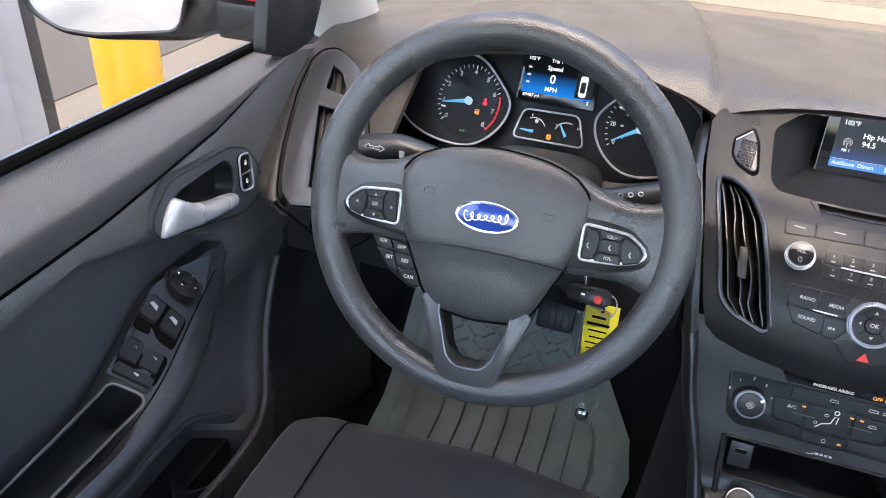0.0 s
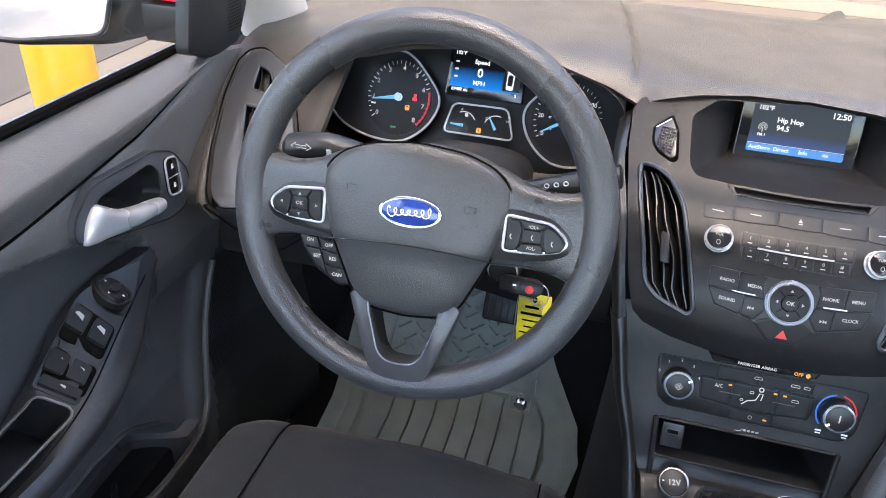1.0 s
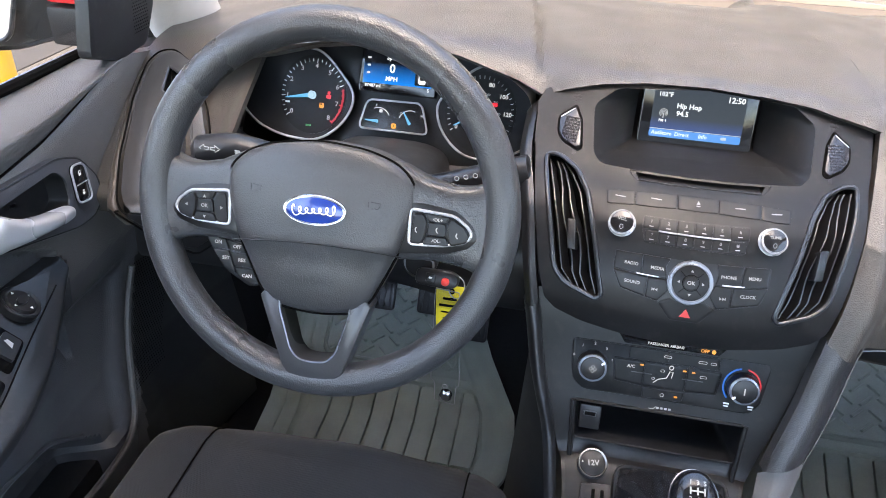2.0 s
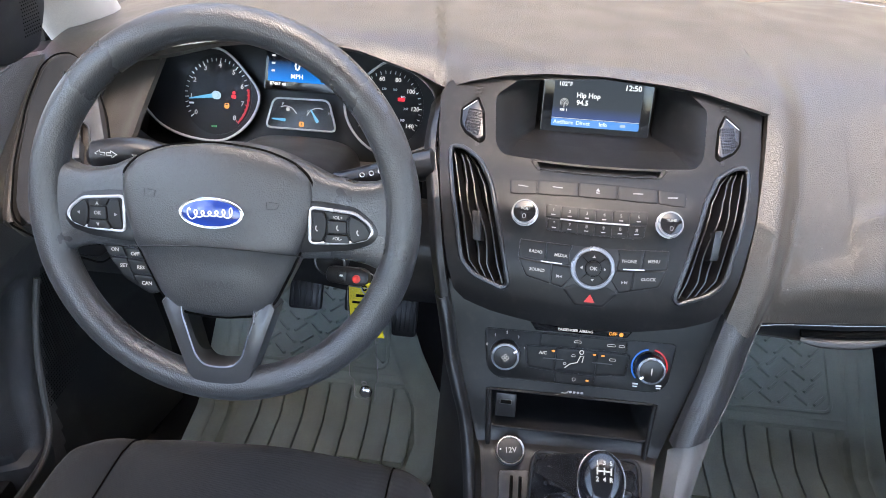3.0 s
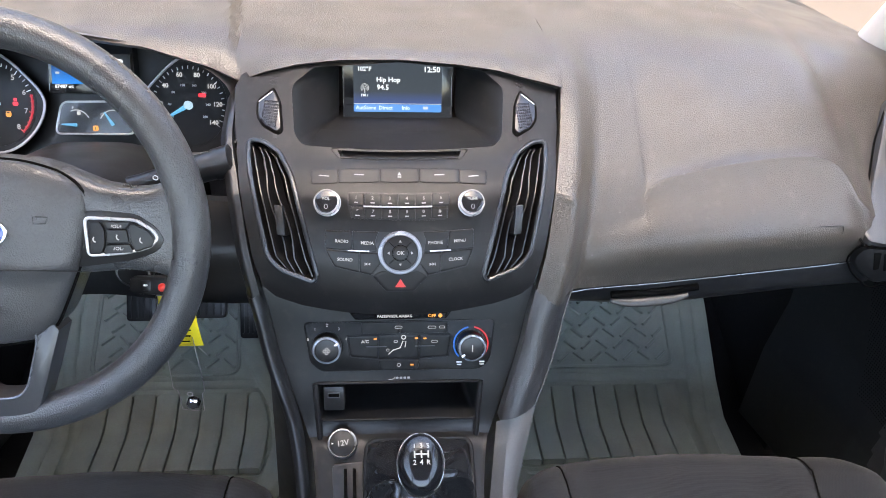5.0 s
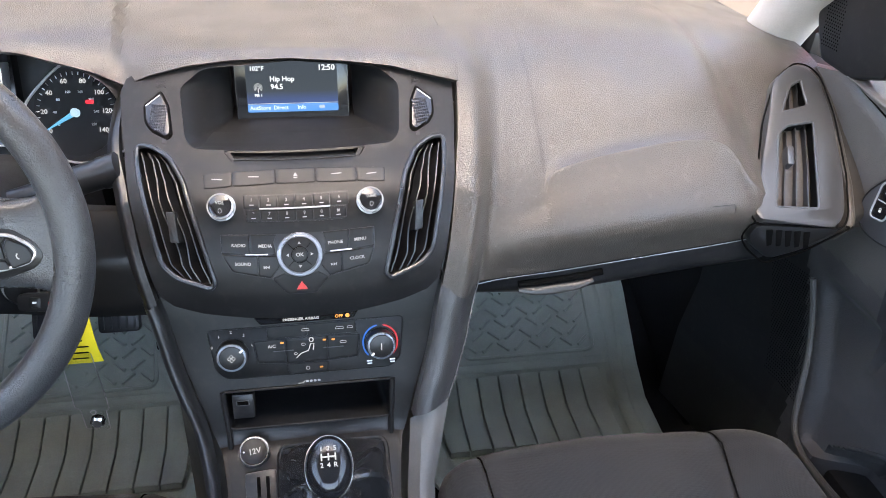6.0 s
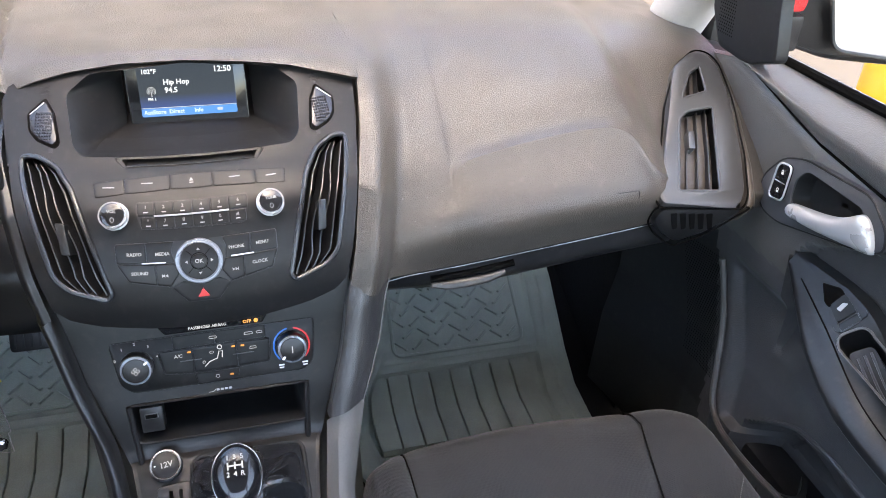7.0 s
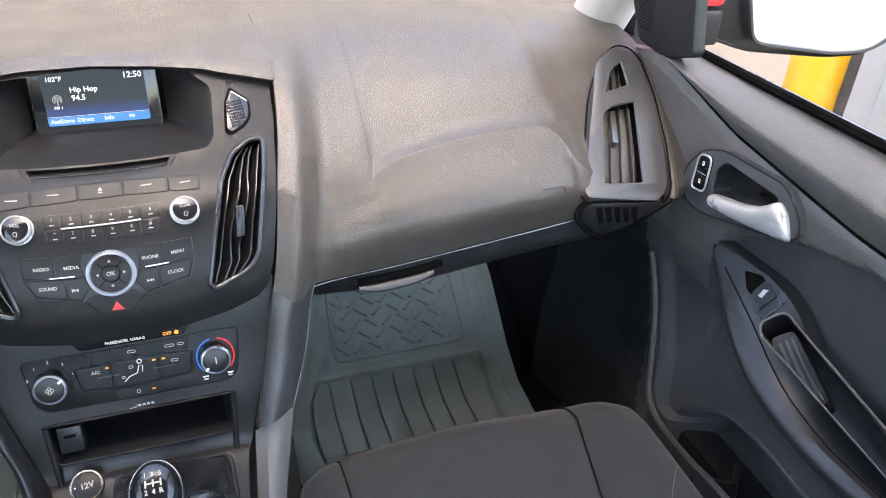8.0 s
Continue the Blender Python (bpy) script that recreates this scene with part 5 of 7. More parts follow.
    part("needle_hub", plate(disc(24, 0.0046, 1, (hub, 0.683)), on_dials, 0.0095, 0.001, 0.001), glow("needle_hub", (0.45, 0.68, 0.85), 0.2), dial)
# middle screen and small gauges
info = part("trip_screen", plate(rounded([(-0.05, 0.6945), (0.05, 0.6945), (0.047, 0.752), (-0.049, 0.752)], 0.002), on_dials, 0.002, 0.0005, -0.02), GLOSS, cluster, "blue lit trip display")
part("screen", plate([(-0.0455, 0.7045), (0.0445, 0.7045), (0.0445, 0.747), (-0.0455, 0.747)], on_dials, 0.0026, 0, 0.001), screen_material("trip_screen", 0.706, 0.729, (0.001, 0.05, 0.19)), info)
for text, x, z, size in (("102°F", -0.036, 0.743, 0.006), ("Trip 1", -0.006, 0.743, 0.006), ("Speed", -0.007, 0.7345, 0.008), ("0", -0.008, 0.722, 0.0155), ("MPH", -0.008, 0.7105, 0.008), ("87487 mi", -0.032, 0.7015, 0.0056), ("S", 0.0405, 0.7015, 0.006)):
    lettering(info, text, on_dials, x, z, size, SCREENTEXT, 0.0028)
part("icon_field", plate(rounded([(0.0225, 0.706), (0.0446, 0.706), (0.0446, 0.736), (0.0225, 0.736)], 0.001), on_dials, 0.0028, 0, 0.002), BLACK, info)
part("car_icon", plate(rounded([(0.027, 0.7075), (0.0365, 0.7075), (0.0365, 0.731), (0.027, 0.731)], 0.003), on_dials, 0.0032, 0, 0.0025), SCREENTEXT, info)
part("car_icon_glass", plate(rounded([(0.0285, 0.712), (0.035, 0.712), (0.035, 0.7245), (0.0285, 0.7245)], 0.002), on_dials, 0.0035, 0, 0.0025), BLACK, info)
for k in range(3):
    bar(info, on_dials, -0.039, 0.733 - 0.0085 * k, 0.0045, 0.0022, LIT, 0.003)
small = part("gauge_frame", plate(rounded([(-0.0455, 0.6515), (0.0465, 0.6515), (0.0345, 0.6865), (-0.0365, 0.6855)], 0.008, 5), on_dials, 0.002, 0, -0.01), GLOSS, cluster, "fuel and temperature gauges")
part("silver_edge", tube([on_dials(x, z, 0.002) for x, z in rounded([(-0.0455, 0.6515), (0.0465, 0.6515), (0.0345, 0.6865), (-0.0365, 0.6855)], 0.008, 5)], 0.0013, 8, True), SILVER, small)
for c, a in ((-0.02, 178), (0.022, 125)):
    part("gauge_arc", tube([on_dials(c + 0.016 * math.cos(t), 0.661 + 0.016 * math.sin(t), 0.0028) for t in (radians(70 + 85 * i / 10 - (40 if c < 0 else 0)) for i in range(11))], 0.0006, 5), LIT, small)
    part("needle", tube([on_dials(c, 0.661, 0.004), on_dials(c + 0.017 * math.cos(radians(a)), 0.661 + 0.017 * math.sin(radians(a)), 0.004)], [0.0022, 0.0008], 6), NEEDLE, small)
for text, x, z in (("F", -0.024, 0.679), ("E", -0.041, 0.6635), ("H", 0.0365, 0.672), ("C", 0.009, 0.6725)):
    lettering(small, text, on_dials, x, z, 0.0045, LIT, 0.0028)
bar(small, on_dials, 0.001, 0.6575, 0.0062, 0.006, AMBER, 0.003, "warning_light")
bar(small, on_dials, 0.001, 0.6575, 0.0012, 0.0034, BLACK, 0.0034)
bar(small, on_dials, -0.0175, 0.6735, 0.004, 0.004, LIT, 0.003)
# ---- floor and tunnel ----


def floor_z(y):
    return lerp(y, [-1.5, 0.36, 0.6, 0.8, 0.95], [0.0, 0.0, 0.108, 0.198, 0.4])


solo("floor", sheet(lambda u, v: Vector((-0.75 + 1.5 * u, -2.2 + 3.2 * v, floor_z(-2.2 + 3.2 * v))), 10, 64, (0, 0, -0.02)), CARPET, "black carpet of the cabin floor", "floor", kind="structure")


# ---- side vents ----
VENT_O, VENT_U, VENT_V, VENT_N = Vector((0.557, 0.078, 0.61)), Vector((0.993, -0.092, -0.0736)), Vector((0.117, 0.8346, 0.5383)), Vector((0.012, -0.543, 0.8395))


def side_vent(s):
    def pt(a, b, h=0.0):
        tip = max(0, -0.018 - b)
        p = VENT_O + VENT_U * a + VENT_V * max(b, -0.018) + (Vector((0, -0.97, 0.2)) if tip else VENT_N) * h + Vector((-0.05, 0.2, -0.98)) * tip * 1.12
        return Vector((s * p[0], p[1], p[2]))
    vent = thing("side_vent", "grey framed air vent at the dashboard's end", "air vent", "side vents")
    BEZEL = [(0.068, 0.219), (0.088, 0.216), (0.1005, 0.198), (0.105, 0.14), (0.0995, 0.06), (0.088, 0.0), (0.075, -0.02), (-0.026, -0.018), (-0.03, -0.006), (-0.008, 0.06), (0.012, 0.12), (0.034, 0.19)]
    frame_ob = part("bezel", plate(rounded(BEZEL, 0.012), pt, 0.006, 0.004, -0.02), BEZELGREY, vent, "satin grey bezel")
    UP = [(0.0345, 0.138), (0.0737, 0.1515), (0.0735, 0.194), (0.0545, 0.181)]
    DOWN = [(-0.0018, 0.0), (0.0546, 0.001), (0.0765, 0.1285), (0.037, 0.119), (0.0235, 0.1065)]
    for o in (UP, DOWN):
        cut(frame_ob, loft([[pt(a, b, h) for a, b in rounded(o, 0.005)] for h in (0.03, -0.05)]))
    part("gap_line", tube([pt(a, b, 0.0015) for a, b in rounded([(x + (0.006 if x > 0.03 else -0.004), y + (0.005 if y > 0.1 else -0.003)) for x, y in BEZEL], 0.012)], 0.0012, 6, True), SHADOW, vent)
    # near-black back and walls carry the shade inside the vent
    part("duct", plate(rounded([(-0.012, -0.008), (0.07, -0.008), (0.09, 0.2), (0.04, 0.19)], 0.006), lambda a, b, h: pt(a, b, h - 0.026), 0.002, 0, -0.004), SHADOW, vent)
    for o in (UP, DOWN):
        line = rounded(o, 0.005)
        c = sum((Vector(p) for p in line), Vector((0, 0))) / len(line)
        part("opening_edge", tube([pt(*p, 0.0045) for p in line], 0.0022, 8, True), BEZELGREY, frame_ob)
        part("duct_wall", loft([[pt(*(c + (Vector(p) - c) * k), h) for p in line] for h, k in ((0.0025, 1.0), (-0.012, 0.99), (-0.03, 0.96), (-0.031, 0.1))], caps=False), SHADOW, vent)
    for k in range(3):
        f = (k + 0.7) / 3.3
        part("blade", sheet(lambda u, v: pt((0.002 + 0.052 * f) * (1 - u) + (0.03 + 0.046 * f) * u, 0.003 + (0.108 + 0.018 * f) * u + 0.002 * math.sin(6 * u + k), -0.002 - 0.018 * v), 10, 2, (0.0016 * s, 0, 0)), BLACK, vent)
        part("blade", sheet(lambda u, v: pt(0.039 + 0.012 * k + 0.008 * u, 0.142 + 0.004 * k + (0.03 + 0.006 * k) * u, -0.002 - 0.016 * v), 6, 2, (0.0016 * s, 0, 0)), BLACK, vent)
    part("tab", plate(rounded([(0.027, 0.062), (0.036, 0.062), (0.0405, 0.089), (0.032, 0.089)], 0.002), pt, 0.005, 0.0015, -0.008), TRIM, vent)
    LOW = [(-0.025, -0.023), (0.083, -0.021), (0.045, -0.055), (0.012, -0.07), (-0.018, -0.052), (-0.03, -0.038)]
    lower = part("lower_grille", plate(rounded(LOW, 0.008), pt, 0.003, 0.002, -0.012), DARK, vent)
    for k in range(5):
        x = -0.012 + 0.012 * k
        part("louvre", plate(rounded([(x, -0.028), (x + 0.008, -0.027), (x + 0.017, -0.049), (x + 0.012, -0.051)], 0.001), pt, 0.0036, 0, 0.001), SHADOW, lower)
    part("gap_line", tube([pt(a, b, 0.0) for a, b in rounded([(-0.032, -0.02), (-0.037, -0.04), (-0.021, -0.058), (0.0105, -0.078), (0.05, -0.06), (0.096, -0.018)], 0.008)], 0.0012, 6), SHADOW, vent)
    # the strip of dash between vent and door
    part("end_cover", sheet(lambda u, v: pt(lerp(v, [0, 0.12, 0.3, 0.6, 0.85, 1], [0.088, 0.099, 0.107, 0.111, 0.11, 0.098]) + 0.017 * u, -0.03 + 0.25 * v, -0.003 - 0.003 * (2 * u - 1) ** 2 - 0.012 * u * u), 10, 24, (-0.004 * s, 0.006, -0.012)), DASH, vent)


side_vent(1)
side_vent(-1)

# ---- airbag mark and driver's lower dash ----
part("emboss", tube([(0.462 + x, 0.0655 + z * 0.15, 0.6195 + z) for x, z in rounded([(-0.001, -0.007), (0.034, -0.0055), (0.034, 0.0065), (-0.001, 0.005)], 0.004)], 0.0005, 5, True), DARK, dashboard)
# the driver's instrument hollow and the panels about it
hollow = [(-0.172, 0.64), (-0.182, 0.744), (-0.24, 0.7705), (-0.345, 0.7865), (-0.44, 0.772), (-0.5, 0.76), (-0.565, 0.746), (-0.602, 0.708), (-0.597, 0.648), (-0.555, 0.618), (-0.45, 0.615), (-0.25, 0.615)]
inner = [(CX + (x - CX) * 0.985, 0.69 + (z - 0.69) * 0.93) for x, z in hollow]
ring0 = [Vector((p[0], 0.2 + 0.12 * max(0, 0.66 - p[1]) - 0.025 * smooth((p[0] + 0.25) / 0.07), p[1])) for p in rounded(hollow, 0.02, 4)]
ring1 = [on_dials(p[0] - CX, p[1], -0.004) for p in rounded(inner, 0.02, 4)]
part("cluster_surround", loft([ring0, [a.lerp(b, 0.5) + Vector((0, 0, -0.002)) for a, b in zip(ring0, ring1)], ring1], caps=False), surface("surround_grey", (0.085, 0.086, 0.09), 0.35, 0.2, 0.0009), dashboard, "satin grey instrument surround")


def knee(u, v):
    x = -0.66 + 0.5 * u
    y = lerp(v, [0, 0.3, 0.6, 1], [0.14, 0.105, 0.1, 0.2])
    z = lerp(v, [0, 0.3, 0.6, 1], [0.615, 0.57, 0.5, 0.47])
    return Vector((x, y + 0.06 * math.exp(-((x + 0.355) / 0.09) ** 2) * (1 - v), z))


part("knee_panel", sheet(knee, 30, 16, (0, 0.012, 0)), DARK, dashboard)
switch = thing("headlight_switch", "round black headlight switch with white marks", "switch")
FSW = pose(-0.553, 0.082, 0.585, 72, 0, -6)
part("dial", loft([[FSW @ Vector((r * math.cos(a), r * math.sin(a), h)) for a in (2 * math.pi * i / 32 for i in range(32))] for r, h in ((0.025, -0.03), (0.025, 0.0), (0.023, 0.004), (0.019, 0.0045), (0.018, 0.012), (0.016, 0.0135))]), DARK, switch)
part("silver_edge", tube([FSW @ Vector((0.024 * math.cos(a), 0.024 * math.sin(a), 0.002)) for a in (2 * math.pi * i / 32 for i in range(32))], 0.0012, 6, True), SILVER, switch)
for k in range(5):
    a = radians(25 + 32 * k)
    mark = box((-0.0012, -0.0008, 0), (0.0012, 0.0008, 0.0006))
    mark.transform(FSW @ Matrix.Translation((0.0135 * math.cos(a), 0.0135 * math.sin(a), 0.0132)))
    part("marking", mark, WHITE, switch)

# ---- key with tag ----
keys = thing("car_key", "car key in the ignition, with a paper tag", "key")
part("ignition_barrel", tube([(-0.282, 0.12, 0.566), (-0.282, 0.066, 0.573), (-0.282, 0.062, 0.5735)], [0.02, 0.02, 0.015], 20), DARK, keys)
part("barrel_rim", tube([(-0.282 + 0.0165 * math.cos(a), 0.0635, 0.5735 + 0.0165 * math.sin(a)) for a in (2 * math.pi * i / 24 for i in range(24))], 0.0015, 6, True), SILVER, keys)
FOB = pose(-0.258, 0.05, 0.5665, 62, 0, -4)
fob = part("fob", plate(rounded([(-0.024, -0.009), (0.016, -0.0105), (0.024, -0.005), (0.024, 0.006), (0.015, 0.0105), (-0.024, 0.0085)], 0.006), lambda a, b, h: FOB @ Vector((a, b, h)), 0.006, 0.002, -0.006), DARK, keys)
part("panic_button", plate(disc(20, 0.0047, 1, (0.0105, -0.002)), lambda a, b, h: FOB @ Vector((a, b, h)), 0.0072, 0.0008, 0.004), surface("panic_red", (0.5, 0.03, 0.02), 0.45), fob, "red round button")
part("lock_button", plate(rounded([(-0.012, -0.005), (-0.001, -0.006), (-0.001, 0.005), (-0.012, 0.005)], 0.002), lambda a, b, h: FOB @ Vector((a, b, h)), 0.0068, 0.0006, 0.004), BUTTON, fob)
bar(fob, lambda a, b, h=0.0: FOB @ Vector((a, b, h)), -0.0065, 0, 0.004, 0.002, WHITE, 0.0074)
part("key_ring", tube([Vector((-0.236 + 0.009 * math.cos(a), 0.052 + 0.003 * math.sin(a), 0.556 + 0.013 * math.sin(a))) for a in (2 * math.pi * i / 24 for i in range(24))], 0.0008, 6, True), SILVER, keys)
paper_tag = thing("paper_tag", "bright yellow paper key tag with dark handwriting", "tag")
TAG = Vector((-0.2435, 0.058, 0.5475))


def on_tag(x, z, h=0.0):
    return TAG + Vector((x + 0.12 * -z * 0.4, 0.006 * math.sin(z * 40) - h, z))


part("paper", sheet(lambda u, v: on_tag(-0.0165 + 0.037 * u, 0.005 - 0.075 * v), 6, 16, (0, 0.0006, 0)), TAGYELLOW, paper_tag)
part("eyelet", tube([on_tag(0.0015 + 0.0025 * math.cos(a), -0.001 + 0.0025 * math.sin(a), 0.0006) for a in (2 * math.pi * i / 12 for i in range(12))], 0.001, 5, True), SHADOW, paper_tag)
for k in range(7):
    w = 0.016 + 0.009 * ((k * 5) % 3) / 2
    bar(paper_tag, lambda a, b, h=0.0: on_tag(a, b, h), 0.0015 + 0.002 * ((k * 3) % 3 - 1), -0.0105 - 0.0085 * k, w, 0.0028 if k < 2 else 0.0016, SHADOW, 0.0008)
clear_tag = thing("clear_tag", "clear plastic key tag with a metal stud", "tag")


def on_clear(x, z, h=0.0):
    return Vector((-0.247 + x, 0.054 - h + 0.1 * (0.54 - z) * -0.1, z))


CLEAR = rounded([(-0.0135, 0.55), (0.0145, 0.548), (0.0205, 0.425), (0.0205, 0.41), (0.017, 0.408), (0.0165, 0.379), (-0.0085, 0.383), (-0.0095, 0.413), (-0.0145, 0.416)], 0.003)
part("strip", plate(CLEAR, on_clear, 0.0006, 0, -0.0006), glass("clear_plastic", (0.98, 0.99, 0.99), 0.05), clear_tag)
part("strip_edge", tube([on_clear(x, z) for x, z in CLEAR], 0.0005, 5, True), SILVER, clear_tag)
part("stud", tube([on_clear(0.005, 0.3925, 0.004), on_clear(0.005, 0.3925, 0.002), on_clear(0.005, 0.3925, -0.004)], [0.0055, 0.0078, 0.0078], 20), CHROME, clear_tag, "shiny metal stud")
part("stud_ring", tube([on_clear(0.0035 + 0.003 * math.cos(a), 0.408 + 0.003 * math.sin(a), 0.001) for a in (2 * math.pi * i / 12 for i in range(12))], 0.0006, 5, True), SILVER, clear_tag)

# ---- pedals ----
for name, x, z, w, h in (("clutch_pedal", -0.46, 0.17, 0.032, 0.03), ("brake_pedal", -0.345, 0.175, 0.036, 0.03), ("accelerator_pedal", -0.262, 0.15, 0.024, 0.05)):
    p = thing(name, "ribbed black rubber " + name.replace("_", " "), "pedal", "pedals")
    m = pose(x, 0.545, z, 58, 0, 0)
    part("pad", plate(rounded([(-w, -h), (w, -h), (w, h), (-w, h)], 0.008), lambda a, b, t: m @ Vector((a, b, t)), 0.008, 0.003, -0.006), DARK, p)
    for k in range(5):
        xx = -w * 0.75 + w * 1.5 * k / 4
        part("rib", plate(rounded([(xx - 0.002, -h * 0.8), (xx + 0.002, -h * 0.8), (xx + 0.002, h * 0.8), (xx - 0.002, h * 0.8)], 0.001), lambda a, b, t: m @ Vector((a, b, t)), 0.0105, 0.001, 0.006), BUTTON, p)
    part("arm", tube([(x, 0.555, z + 0.01), (x + 0.01, 0.62, z + 0.12), (x + 0.01, 0.6, z + 0.3)], 0.009, 8), SHADOW, p)

# ---- floor mats ----


def mat_in(y):
    return lerp(y, [0.0, 0.2, 0.26, 0.33, 0.4, 0.5, 0.6, 0.8], [0.22, 0.195, 0.165, 0.152, 0.163, 0.222, 0.268, 0.285])


def mat_out(y):
    return lerp(y, [0.0, 0.27, 0.43, 0.58, 0.8], [0.625, 0.623, 0.633, 0.652, 0.665])


def ridge(d, w):
    return math.exp(-(d / w) ** 2)


def floor_mat(s):
    mat = thing("floor_mat", "dark grey-green rubber floor mat, dusty, with raised ribs", "floor mat", "rubber floor mats")

    def skin(u, v):
        y = 0.02 + 0.74 * v
        a, b = mat_in(y), mat_out(y)
        x = a + (b - a) * u
        d_in, d_out = x - a, b - x
        h = 0.013 + 0.013 * (smooth(1 - d_in / 0.03) + smooth(1 - d_out / 0.03))
        h += 0.004 * (ridge(d_in - 0.06, 0.006) + ridge(d_out - 0.03, 0.004) + ridge(d_out - 0.055, 0.004))
        inside = smooth((d_in - 0.055) / 0.015) * smooth((d_out - 0.05) / 0.015)
        for line in (0.247, 0.262, 0.44, 0.455):
            h += 0.004 * ridge(y - line, 0.004) * inside
        h -= 0.008 * inside * smooth((y - 0.262) / 0.012) * smooth((0.442 - y) / 0.012)
        return Vector((s * x, y, floor_z(y) + h))
    part("mat_base", sheet(skin, 110, 150, (0, 0, -0.01)), MAT, mat)
    # long flat ribs
    for k in range(8):
        x0 = 0.2245 + 0.0413 * k
        x1 = x0 + 0.0378

        def rib(u, v):
            y = 0.275 + 0.153 * v
            return Vector((s * (max(x0, mat_in(y) + 0.066) + (x1 - max(x0, mat_in(y) + 0.066)) * u), y, floor_z(y) + 0.0205 + 0.002 * math.sin(math.pi * min(1, max(0, u))) ** 0.35))
        part("rib", sheet(rib, 8, 10, (0, 0, -0.014)), MAT, mat)
    # framed field of tread bars
    rect = rounded([(0.287, 0.468), (0.556, 0.468), (0.575, 0.72), (0.31, 0.72)], 0.02, 4)
    part("field_edge", tube([(s * x, y, floor_z(y) + 0.015) for x, y in rect], 0.004, 6, True), MAT, mat)
    bars = {}
    for tilt in (1, -1):
        bm = bmesh.new()
        m = Matrix.Rotation(radians(42 * tilt), 4, "Z")
        bmesh.ops.create_cube(bm, size=1)
        for v in bm.verts:
            v.co = m @ Vector((v.co.x * (0.031 - 0.004 * (v.co.z > 0)), v.co.y * (0.0075 - 0.0035 * (v.co.z > 0)), v.co.z * 0.011))
        me = bpy.data.meshes.new("tread_bar")
        bm.to_mesh(me)
        bm.free()
        me.materials.append(MAT)
        bars[tilt] = me
    for i in range(9):
        for j in range(11):
            y = 0.489 + 0.0235 * j
            x = 0.304 + 0.033 * i + (0.0165 if j % 2 else 0) + (y - 0.47) * 0.07
            if x > 0.55 + (y - 0.47) * 0.07 or y > 0.715:
                continue
            ob = new("tread_bar", bars[1 if (i + j) % 2 else -1])
            slope = math.atan((floor_z(y + 0.01) - floor_z(y - 0.01)) / 0.02)
            ob.parent = mat
            ob.matrix_basis = Matrix.Translation((s * x, y, floor_z(y) + 0.013)) @ Matrix.Rotation(slope, 4, "X")
    for i in range(9):
        for j in range(5):
            y = 0.228 - 0.0175 * j
            ob = new("tread_bar", bars[1 if (i + j) % 2 else -1])
            ob.parent = mat
            ob.matrix_basis = Matrix.Translation((s * (0.285 + 0.031 * i + (0.0155 if j % 2 else 0)), y, floor_z(y) + 0.013))


floor_mat(1)
floor_mat(-1)


